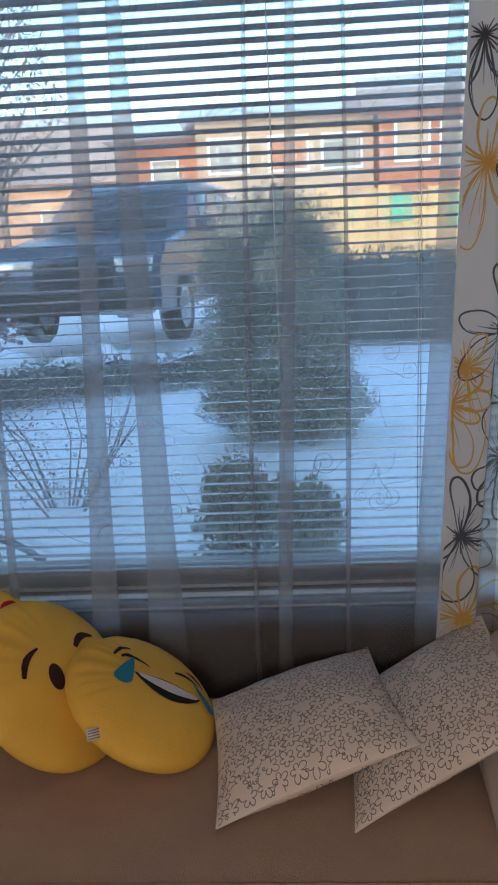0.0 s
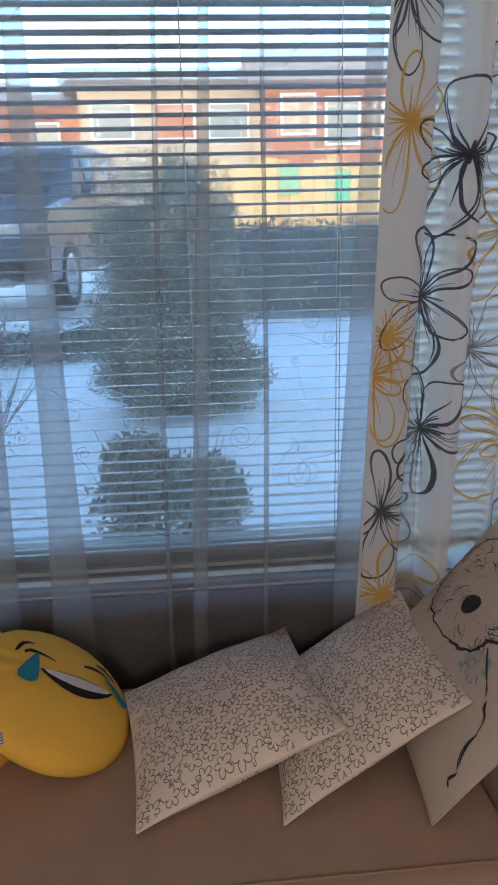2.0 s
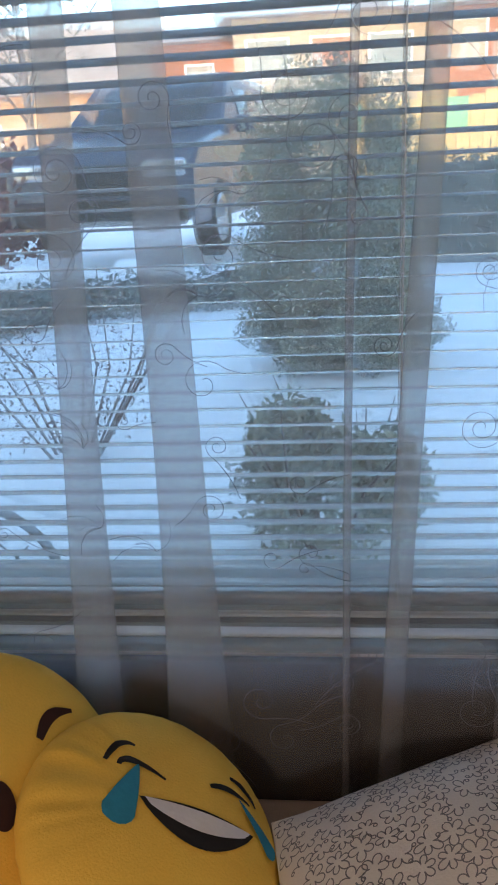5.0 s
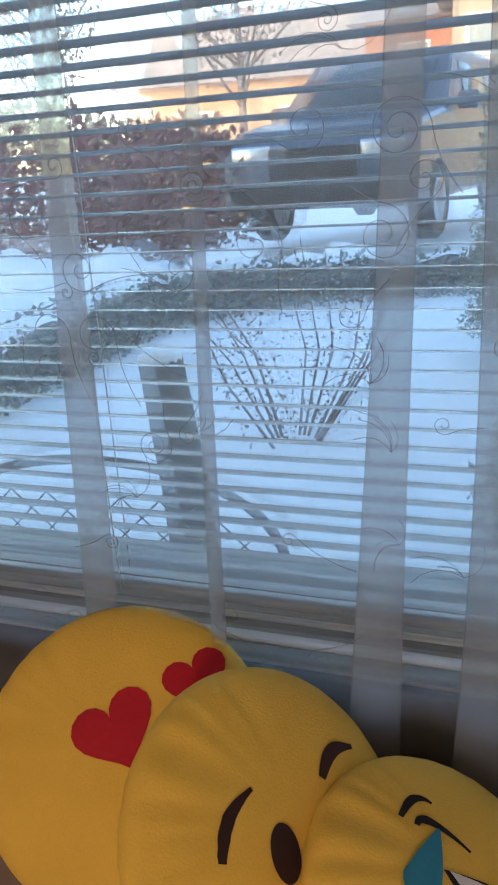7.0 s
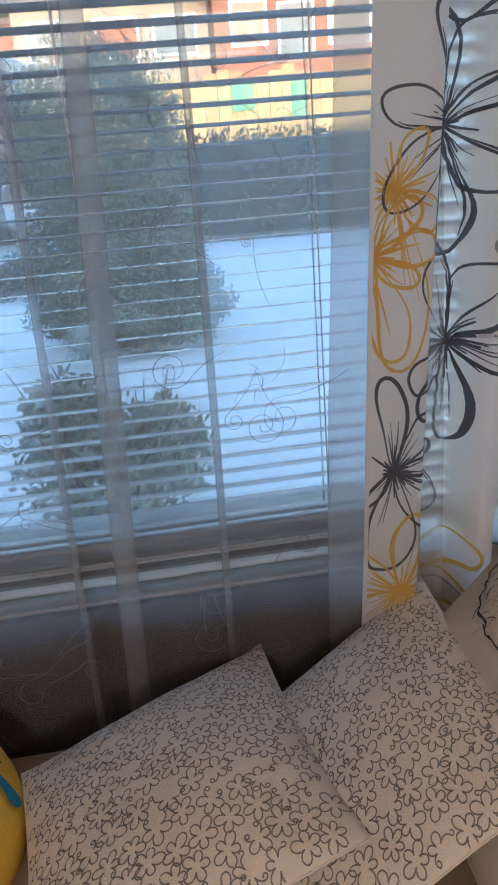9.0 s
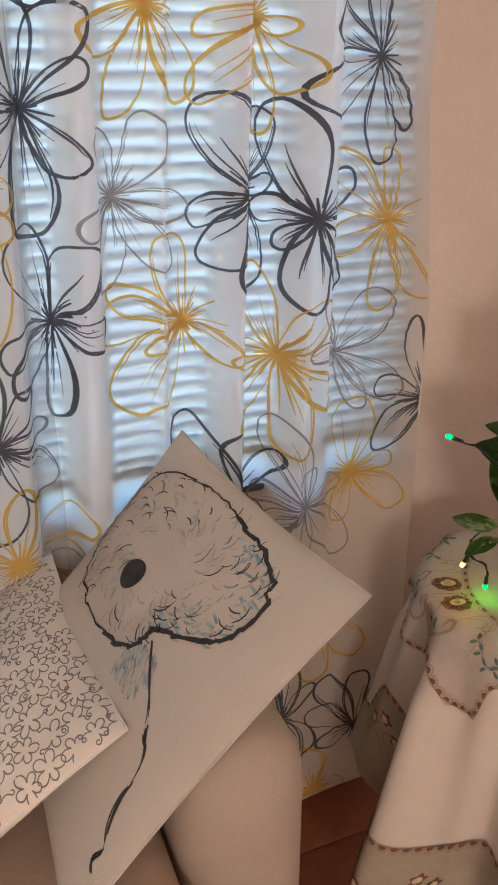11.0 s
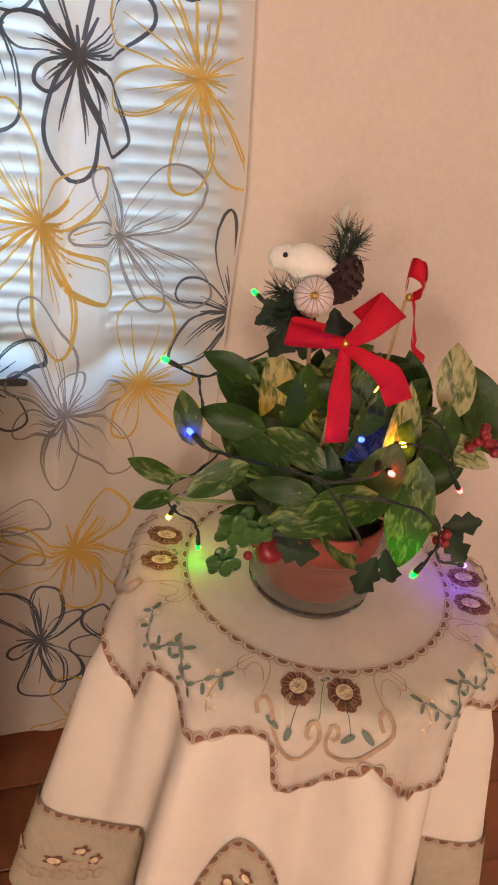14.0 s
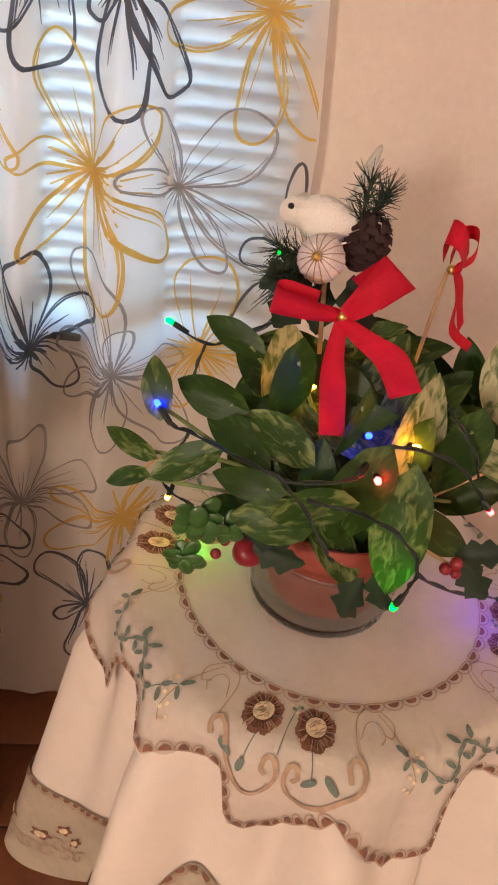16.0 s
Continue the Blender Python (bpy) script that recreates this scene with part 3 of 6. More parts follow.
part("seat_cushion", soft_box((-1.62, 0.93, 0.36), (0.47, 1.515, SEAT), 0.045), SOFA, sofa)
part("base", soft_box((-1.60, 0.95, 0.06), (0.48, 1.50, 0.362), 0.02), SOFA, sofa)
part("armrest", soft_box((0.475, 1.08, 0.05), (0.634, 1.47, 0.655), 0.07), ARM, sofa, "pale cream armrest")
part("armrest", soft_box((-1.80, 0.88, 0.05), (-1.625, 1.47, 0.655), 0.07), SOFA, sofa)
part("piping", tube([(-1.57, 0.985, SEAT + 0.0005), (0.42, 0.985, SEAT + 0.0005)], 0.0025, 6), SOFA, sofa)
for x, y in ((-1.7, 0.98), (0.56, 0.98), (-1.7, 1.40), (0.56, 1.40)):
    part("foot", join(bmesh.new(), lathe([(0, 0), (0.02, 0), (0.025, 0.052), (0, 0.052)], 12), pose(x, y, 0)), BROWN_FELT, sofa)


# ---- cushions ----
def cushion_point(u, v, side, size, thick, twist=0.0):
    """A stuffed square: pinched corners, slightly drawn-in edges."""
    a, b, shear, kx, ky, kz = size
    pull = 1 - 0.05 * (1 - abs(v) ** 2.0) * abs(u) ** 3
    pull2 = 1 - 0.05 * (1 - abs(u) ** 2.0) * abs(v) ** 3
    h = thick / 2 * (max(0, 1 - u * u) * max(0, 1 - v * v)) ** 0.58
    wr = 0.003 * math.sin(9 * u * v + 4 * u) * (1 - u * u) * (1 - v * v) + 0.0025 * math.sin(17 * u + 3 * v) * abs(v) ** 4 * (1 - v * v)
    y = v * b / 2 * pull2
    return (u * a / 2 * pull + shear * y + kx * u * v, y * math.sqrt(1 - shear * shear) + ky * u * v, side * (h + wr) + (twist + kz) * u * v)


def cornered(top, right, low, left):
    """Pose and size of a cushion from its corners."""
    top, right, low, left = Vector(top), Vector(right), Vector(low), Vector(left)
    u, v, k = (top + right - low - left) / 2, (top + left - right - low) / 2, (top + low - right - left) / 4
    m = frame_of((top + right + low + left) / 4, u, v)
    k = m.to_3x3().inverted() @ k
    return m, (u.length, v.length, u.normalized().dot(v.normalized()), k.x, k.y, k.z)


def cushion_mesh(size, thick, twist=0.0, n=36):
    bm = bmesh.new()
    for side in (1, -1):
        vs = [[bm.verts.new(cushion_point(math.sin(math.pi / 2 * (2 * i / n - 1)), math.sin(math.pi / 2 * (2 * j / n - 1)), side, size, thick, twist)) for i in range(n + 1)] for j in range(n + 1)]
        for j in range(n):
            for i in range(n):
                q = (vs[j][i], vs[j][i + 1], vs[j + 1][i + 1], vs[j + 1][i])
                bm.faces.new(q if side > 0 else q[::-1])
    bmesh.ops.remove_doubles(bm, verts=bm.verts[:], dist=1e-5)
    return bm


def frame_of(centre, u, v):
    """A pose whose x runs along u, y nearly along v."""
    x = Vector(u).normalized()
    z = x.cross(Vector(v)).normalized()
    y = z.cross(x)
    m = Matrix((x, y, z)).transposed().to_4x4()
    m.translation = Vector(centre)
    return m


def squiggle_motifs(cells, seed):
    """Hand-drawn wandering outlines with five or six rounded lobes and small curls, side by side over -1..1."""
    rg = random.Random(seed)
    out = []
    for row in range(cells):
        for col in range(cells + 1):
            step = 2.0 / cells
            cx = -1 + step * (col + 0.5 * (row % 2)) + rg.uniform(-0.022, 0.022)
            cy = -1 + step * (row + 0.5) + rg.uniform(-0.022, 0.022)
            n = rg.choice((5, 5, 6))
            reach = [rg.uniform(0.80, 1.22) for _ in range(n)]
            turn, r = rg.uniform(0, math.tau), 0.54 * step
            sweep = math.tau if rg.random() < 0.45 else math.tau * (1 - rg.choice((1, 1, 2)) / n)
            count = int(15 * n * sweep / math.tau)
            line = []
            for k in range(count + 1):
                p = sweep * k / count
                lobe = p * n / math.tau
                q = lobe % 1.0
                near = reach[int(lobe) % n] * (1 - q) + reach[(int(lobe) + 1) % n] * q
                rad = r * (0.64 + 0.36 * math.cos(n * p)) * near
                ang = turn + p + 0.95 / n * math.sin(n * p) * 1.05
                line.append((cx + rad * math.cos(ang), cy + rad * math.sin(ang)))
            if sweep < 6.2:
                # the open ends wind into small curls
                for tip, prev in ((line[-1], line[-2]), (line[0], line[1])):
                    a = math.atan2(tip[1] - prev[1], tip[0] - prev[0])
                    way, l = rg.choice((-1, 1)), 0.052 * step
                    x, y = tip
                    tail = []
                    for k in range(rg.choice((7, 12))):
                        a += way * 0.62
                        x, y = x + l * math.cos(a), y + l * math.sin(a)
                        tail.append((x, y))
                    line = line + tail if tip == line[-1] else tail[::-1] + line
            line = [tuple(0.25 * line[max(0, k - 1)][q] + 0.5 * line[k][q] + 0.25 * line[min(len(line) - 1, k + 1)][q] for q in (0, 1)) for k in range(len(line))]
            if all(abs(x) < 1.03 and abs(y) < 1.03 for x, y in line):
                out.append(line)
            else:
                out += [part_line for part_line in [[p for p in line if abs(p[0]) < 0.99 and abs(p[1]) < 0.99]] if len(part_line) > 12 and max(math.hypot(b[0] - a[0], b[1] - a[1]) for a, b in zip(part_line, part_line[1:])) < 0.05]
    return out


def squiggle_cushion(corners, seed, thick, label):
    m, size = cornered(*corners)
    ob = thing("throw_cushion", m, label, "cushion", "squiggle-print cushions")
    part("cover", cushion_mesh(size, thick), CUSHION, ob)
    motifs = squiggle_motifs(12, seed)
    vs, fs = [], []

    for side in (1, -1):
        def place(x, y):
            p = cushion_point(max(-0.995, min(0.995, x)), max(-0.995, min(0.995, y)), side, size, thick)
            return (p[0], p[1], p[2] + 0.0009 * side)
        for line in motifs:
            ribbon(line, 0.0083, place, vs, fs)
    part_raw("print", vs, fs, SQUIGGLE, ob, "dark grey looping line print")
    seam = [Vector(cushion_point(u, v, 1, size, thick)) for u, v in [(-1 + 2 * i / 14, -1) for i in range(14)] + [(1, -1 + 2 * i / 14) for i in range(14)] + [(1 - 2 * i / 14, 1) for i in range(14)] + [(-1, 1 - 2 * i / 14) for i in range(15)]]
    part("seam", tube(seam, 0.0016, 5), CUSHION, ob)
    return ob


squiggle_cushion(((0.185, 1.55, 0.609), (0.237, 1.178, 0.635), (-0.106, 1.090, 0.545), (-0.140, 1.41, 0.575)), 3, 0.12, "cream cushion with looping grey line print lying on another cushion")
squiggle_cushion(((0.422, 1.550, 0.684), (0.440, 1.172, 0.670), (0.119, 1.082, 0.543), (0.125, 1.45, 0.550)), 8, 0.095, "cream cushion with looping grey line print against a plain cushion")

# ---- table ----
TX, TY, TZ, TR = 1.068, 1.178, 0.675, 0.186
table = thing("side_table", pose(TX, TY, 0), "small round side table hidden under a long cloth", "table")
part("tabletop", lathe([(0, TZ - 0.025), (TR - 0.01, TZ - 0.025), (TR, TZ - 0.02), (TR, TZ - 0.006), (TR - 0.006, TZ - 0.0015), (0, TZ - 0.0015)], 48), FLOOR_WOOD, table)
for k in range(3):
    a = k * math.tau / 3 + 0.4
    part("leg", tube([(0.16 * math.cos(a), 0.16 * math.sin(a), 0), (0.12 * math.cos(a), 0.12 * math.sin(a), TZ - 0.026)], 0.014, 10), FLOOR_WOOD, table)


def drape(r0, length, flare, folds, depth, phase, rings, around, corner=0.0):
    """A round cloth laid over the table: flat on top, falling in folds."""
    def place(i, j):
        a = i * math.tau / around
        s = j / rings * (r0 + length * (1 + corner * abs(math.sin(2 * (a + 0.72))) ** 4))
        if s <= r0:
            return Vector((s * math.cos(a), s * math.sin(a), 0))
        d = s - r0
        t = min(1, d / 0.5)
        edge = min(d, 0.02)
        w = min(1, d / 0.12)
        r = r0 + 0.6 * edge + flare * t + depth * w * (0.5 + t) * math.sin(folds * a + phase + 0.6 * math.sin(2 * a)) + 0.42 * depth * w * math.sin(2 * folds * a + 1.0 + phase)
        z = -(d - 0.4 * edge)
        return Vector((r * math.cos(a), r * math.sin(a), z))
    return place


CLOTH = 0.365
cloth_place = drape(TR, CLOTH, 0.086, 8, 0.030, 1.25, 46, 220, 0.38)
tablecloth = thing("tablecloth", pose(TX, TY, TZ), "long cream tablecloth with embroidered lower border hanging in folds", "tablecloth")
v, f = grid_mesh(lambda i, j: cloth_place(i, j), 220, 46)
part_raw("cloth", v, f, LINEN, tablecloth)
top_place = drape(TR + 0.003, 0.105, 0.086, 8, 0.030, 1.25, 40, 260)


def scallop(a):
    """How far the topper's edge reaches past its plain hem: four double lobes and small bays."""
    x = (a + 1.65 + math.pi / 4) % (math.pi / 2) - math.pi / 4
    c = max(0.0, min(1.0, (0.465 - abs(x)) / 0.085))
    c = c * c * (3 - 2 * c)
    return -0.008 + c * (0.058 - 0.054 * max(0.0, 1 - abs(x) / 0.21)) + 0.004 * abs(math.sin(36 * a)) + 0.022 * max(0.0, (abs(x) - 0.60) / 0.185)


def topper_point(a, s):
    """A point of the topper at angle a, s from 0 in the middle to 1 at the scalloped edge."""
    full = TR + 0.055 + scallop(a)
    i = a / math.tau * 260
    p = top_place(i, s * full / (TR + 0.003 + 0.105) * 40)
    n = 0.004 if s * full <= TR else 0.0
    r = math.hypot(p.x, p.y)
    k = 1 + (0.007 / max(r, 0.05) * min(1.0, max(0.0, (s * full - TR + 0.02) / 0.02)))
    return Vector((p.x * k, p.y * k, p.z + 0.005))


topper = thing("table_topper", pose(TX, TY, TZ), "beige embroidered table topper with scalloped brown edging", "tablecloth")
v, f = grid_mesh(lambda i, j: topper_point(i * math.tau / 288, j / 34), 288, 34)
part_raw("cloth", v, f, LINEN_TOP, topper)

# ---- embroidery on the table linen ----
BROWN_THREAD = mat("brown_thread", (0.22, 0.095, 0.06), 0.8, vary=0.25, scale=60, bump=0.3, bump_scale=900)
DARK_THREAD = mat("dark_brown_thread", (0.10, 0.032, 0.022), 0.8, vary=0.25, scale=60, bump=0.3, bump_scale=900)
TAN_THREAD = mat("tan_thread", (0.42, 0.29, 0.20), 0.8, vary=0.2, scale=60, bump=0.3, bump_scale=900)
GREEN_THREAD = mat("sage_thread", (0.14, 0.18, 0.15), 0.75, vary=0.2, scale=60, bump=0.3, bump_scale=900)
GOLD_THREAD = mat("gold_thread", (0.72, 0.58, 0.38), 0.5, vary=0.25, scale=120, bump=0.5, bump_scale=900)


def smooth_path(pts, n=6):
    """A smooth line through a few points."""
    pts = [Vector(p) for p in pts]
    out = []
    for i in range(len(pts) - 1):
        a, b, c, d = pts[max(i - 1, 0)], pts[i], pts[i + 1], pts[min(i + 2, len(pts) - 1)]
        for k in range(n):
            t = k / n
            out.append(0.5 * ((2 * b) + (c - a) * t + (2 * a - 5 * b + 4 * c - d) * t * t + (3 * b - a - 3 * c + d) * t ** 3))
    out.append(pts[-1])
    return out


def polar(r, a):
    return (r * math.cos(a), r * math.sin(a))


def on_topper(x, y):
    """A point 1.5 mm over the topper, from flat coordinates measured out from its middle along the cloth."""
    a = math.atan2(y, x) % math.tau
    s = math.hypot(x, y) / (TR + 0.055 + scallop(a))
    p = topper_point(a, min(s, 1.0))
    r = math.hypot(p.x, p.y)
    out = 0.0016 if math.hypot(x, y) > TR else 0.0
    return Vector((p.x * (1 + out / max(r, 0.01)), p.y * (1 + out / max(r, 0.01)), p.z + 0.0016))


def ring_scallops(radius, count, lift, brown, tan, place, a0=0.0, a1=math.tau):
    """A row of brown half-moons with a looped tan outline."""
    for k in range(count):
        a, b = a0 + (a1 - a0) * k / count, a0 + (a1 - a0) * (k + 1) / count
        m, h = (a + b) / 2, (b - a) / 2
        rad = radius(m) if callable(radius) else radius
        pts = []
        for i in range(9):
            t = math.pi * i / 8
            pts.append((m + h * 0.62 * math.cos(t), rad + lift * 0.62 * math.sin(t)))
        disc([(r * math.cos(q), r * math.sin(q)) for q, r in pts], place, *brown, rings=2)
        for amp, sg in ((1.05, 1), (0.25, -1)):
            ribbon([((rad + sg * lift * amp * math.sin(math.pi * i / 8)) * math.cos(m + h * math.cos(math.pi * i / 8)), (rad + sg * lift * amp * math.sin(math.pi * i / 8)) * math.sin(m + h * math.cos(math.pi * i / 8))) for i in range(9)], 0.0011, place, *tan)


brown, tan, sage, gold, dark = ([], []), ([], []), ([], []), ([], []), ([], [])
ring_scallops(0.147, 54, 0.0070, brown, tan, on_topper)
edge = [polar(TR + 0.0525 + scallop(a), a) for a in [i * math.tau / 3000 for i in range(3001)]]
walked, chain = 0.0, [Vector(edge[0])]
for p, q in zip(edge, edge[1:]):
    walked += (Vector(q) - Vector(p)).length
    if walked > 0.0155:
        chain.append(Vector(q))
        walked = 0.0
for p, q in zip(chain, chain[1:] + chain[:1]):
    mid, along = (p + q) / 2, (q - p) / 2
    inward = Vector((-along.y, along.x)).normalized()
    if inward.dot(mid) > 0:
        inward = -inward
    disc([mid + along * 0.66 * math.cos(t) + inward * 0.0058 * math.sin(t) for t in [math.pi * i / 8 for i in range(9)]], on_topper, *brown, rings=1)
    ribbon([mid + along * math.cos(t) + inward * 0.0088 * math.sin(t) for t in [math.pi * i / 8 for i in range(9)]], 0.0011, on_topper, *tan)
    ribbon([p, q], 0.0016, on_topper, *tan)


def blossom(x, y, r):
    """A brown flower head with a ragged fringe and a stitched gold heart."""
    rg = random.Random(int(9000 * (x + 1) + 70000 * (y + 1)))
    for tone, size in ((brown, 1.0), (dark, 0.80)):
        rim = [size * r * (0.86 + 0.12 * abs(math.cos(4 * t + 9 * x)) + 0.03 * math.sin(29 * t)) for t in [i * math.tau / 64 for i in range(64)]]
        disc([(x + q * math.cos(i * math.tau / 64), y + q * math.sin(i * math.tau / 64)) for i, q in enumerate(rim)], (lambda px, py: on_topper(px, py) + Vector((0, 0, 0.0006))) if tone is dark else on_topper, *tone, rings=2)
    for i in range(70):
        t, l = rg.uniform(0, math.tau), r * rg.uniform(0.75, 1.02)
        ribbon([(x + 0.5 * r * math.cos(t), y + 0.5 * r * math.sin(t)), (x + l * math.cos(t + 0.05), y + l * math.sin(t + 0.05))], 0.0007, lambda px, py: on_topper(px, py) + Vector((0, 0, 0.0009)), *(brown if rg.random() < 0.6 else tan), taper=True)

    def up(px, py):
        p = on_topper(px, py)
        return Vector((p.x, p.y, p.z + 0.0016))
    disc([(x + 0.50 * r * math.cos(i * math.tau / 16), y + 0.42 * r * math.sin(i * math.tau / 16)) for i in range(16)], up, *gold, rings=2)
    for i in range(26):
        t, l = rg.uniform(0, math.tau), 0.42 * r * rg.random()
        cx, cy = x + l * math.cos(t), y + l * math.sin(t)
        ribbon([(cx - 0.0015, cy), (cx + 0.0015, cy + 0.0008)], 0.0007, lambda px, py: on_topper(px, py) + Vector((0, 0, 0.0022)), *tan)


def stitch(a, path, width, thread):
    """An embroidered line through (turn from a, distance past the table's rim)."""
    ribbon([p[:2] for p in smooth_path([(*polar(TR + d, a + da), 0) for da, d in path], 5)], width, on_topper, *thread)


for k in range(4):
    a = -1.89 + k * math.pi / 2
    for da in (-0.125, 0.105):
        blossom(*polar(TR - 0.014, a + da * 1.1), 0.0170)
    # two large scrolls that meet under the flowers
    stitch(a, [(-0.29, 0.020), (-0.31, 0.010), (-0.28, 0.002), (-0.235, 0.012), (-0.20, 0.036), (-0.14, 0.056), (-0.08, 0.060), (-0.03, 0.050), (-0.005, 0.034), (-0.022, 0.018), (-0.055, 0.016), (-0.065, 0.028), (-0.045, 0.034)], 0.0042, tan)
    stitch(a, [(0.055, 0.036), (0.075, 0.030), (0.065, 0.018), (0.035, 0.020), (0.028, 0.038), (0.055, 0.054), (0.115, 0.058), (0.18, 0.048), (0.24, 0.034), (0.295, 0.026), (0.325, 0.014), (0.30, 0.003), (0.265, 0.008), (0.27, 0.019)], 0.0042, tan)
    stitch(a, [(-0.12, -0.006), (-0.135, 0.012), (-0.14, 0.03)], 0.0010, sage)
    stitch(a, [(0.02, -0.03), (-0.01, -0.010), (-0.02, 0.012)], 0.0008, sage)
    stitch(a, [(0.105, -0.004), (0.12, 0.012), (0.125, 0.026)], 0.0010, sage)
    for da, d, tilt in ((-0.22, 0.024, 0.7), (-0.145, 0.032, -0.3), (0.118, 0.030, -0.6), (0.20, 0.024, 0.9)):
        cx, cy = polar(TR + d, a + da)
        disc([(cx + 0.0085 * math.cos(t) * math.cos(a + tilt) - 0.0034 * math.sin(t) * math.sin(a + tilt), cy + 0.0085 * math.cos(t) * math.sin(a + tilt) + 0.0034 * math.sin(t) * math.cos(a + tilt)) for t in [i * math.tau / 12 for i in range(12)]], on_topper, *sage, rings=1)
    for s in (-1, 1):
        # fine swirls and beaded tendrils, then a leafy sprig towards the corner
        stitch(a, [(s * 0.30, 0.006), (s * 0.31, -0.020), (s * 0.36, -0.034), (s * 0.44, -0.034), (s * 0.50, -0.020), (s * 0.47, -0.010), (s * 0.43, -0.014)], 0.0012, tan)
        stitch(a, [(s * 0.32, -0.010), (s * 0.37, -0.022), (s * 0.42, -0.022), (s * 0.44, -0.012), (s * 0.41, -0.006)], 0.0010, tan)
        stitch(a, [(s * 0.44, -0.030), (s * 0.50, -0.006), (s * 0.52, 0.018), (s * 0.50, 0.034)], 0.0009, tan)
        spray_line = [(s * (0.62 + 0.062 * q), 0.016 + 0.013 * math.sin(1.5 * q + 0.6)) for q in range(8)]
        stitch(a, spray_line, 0.0010, sage)
        for da, d in spray_line[1:]:
            for out in (-1, 1):
                way = a + da + s * (math.pi / 2 - out * 0.85)
                cx, cy = polar(TR + d, a + da)
                cx, cy = cx + 0.0068 * math.cos(way), cy + 0.0068 * math.sin(way)
                disc([(cx + 0.0052 * math.cos(t) * math.cos(way) - 0.0022 * math.sin(t) * math.sin(way), cy + 0.0052 * math.cos(t) * math.sin(way) + 0.0022 * math.sin(t) * math.cos(way)) for t in [i * math.tau / 12 for i in range(12)]], on_topper, *sage, rings=1)
        for q in range(8):
            x, y = polar(TR + 0.000 + 0.0045 * q, a + s * (0.545 - 0.012 * q + 0.028 * (q % 2)))
            disc([(x + 0.0019 * math.cos(t), y + 0.0019 * math.sin(t)) for t in [i * math.tau / 8 for i in range(8)]], on_topper, *gold, rings=1)
    for q in range(6):
        x, y = polar(TR - 0.028 + 0.003 * (q % 3), a + 0.02 + 0.018 * q - 0.04)
        disc([(x + 0.0018 * math.cos(t), y + 0.0018 * math.sin(t)) for t in [i * math.tau / 8 for i in range(8)]], on_topper, *(sage if q % 2 else gold), rings=1)
for name, data, mm in (("dark_embroidery", dark, DARK_THREAD), ("brown_embroidery", brown, BROWN_THREAD), ("tan_embroidery", tan, TAN_THREAD), ("sage_embroidery", sage, GREEN_THREAD), ("gold_embroidery", gold, GOLD_THREAD)):
    tagged(part_raw(name, *data, mm, topper), kind="stuff")


# the darker embroidered border of the long cloth
def cloth_at(a, d, off=0.003):
    """A point on the hanging cloth, d metres above its hem at angle a."""
    full = TR + CLOTH * (1 + 0.38 * abs(math.sin(2 * (a + 0.72))) ** 4)
    p = cloth_place(a / math.tau * 220, (full - d) / full * 46)
    r = math.hypot(p.x, p.y)
    return Vector((p.x * (1 + off / r), p.y * (1 + off / r), p.z))


MEDALLIONS = (242, 289, 335, 20, 65, 110, 155)


def border_top(a):
    """Height of the border over the hem: low, with rounded medallions."""
    up = 0.0
    for c in MEDALLIONS:
        off = (a - radians(c) + math.pi) % math.tau - math.pi
        if abs(off) < 0.21:
            up = math.sqrt(1 - (off / 0.21) ** 2)
    return max(0.095 + 0.070 * abs(math.sin(2 * (a + 0.72))) ** 3, 0.095 + 0.085 * up)


v, f = grid_mesh(lambda i, j: cloth_at(i * math.tau / 480, border_top(i * math.tau / 480) * j / 8 + 0.0005), 480, 8)
part_raw("border", v, f, LINEN_EDGE, tablecloth, "darker beige embroidered border")
brown, tan, gold = ([], []), ([], []), ([], [])


def on_border(x, y):
    return cloth_at(x % math.tau, y, 0.0045)


walked, chain, last = 0.0, [], None
for i in range(4001):
    a = i * math.tau / 4000
    p = cloth_at(a, border_top(a))
    if last is None or walked + (p - last).length > 0.0165:
        chain.append((a, border_top(a)))
        walked = 0.0
    elif last is not None:
        walked += (p - last).length
    last = p
WIDE = TR + 0.09
for (a, d), (b, e) in zip(chain, chain[1:]):
    mid, along = Vector(((a + b) / 2 * WIDE, (d + e) / 2)), Vector(((b - a) / 2 * WIDE, (e - d) / 2))
    inward = Vector((along.y, -along.x)).normalized()
    half = [math.pi * i / 8 for i in range(9)]
    disc([((p.x / WIDE), p.y) for p in (mid + along * 0.66 * math.cos(t) + inward * 0.006 * math.sin(t) for t in half)], on_border, *brown, rings=1)
    ring = [mid + along * math.cos(t) + inward * 0.0095 * math.sin(t) for t in half]
    for p, q in zip(ring, ring[1:]):
        ribbon([(p.x / WIDE, p.y), (q.x / WIDE, q.y)], 0.0022, on_border, *tan)
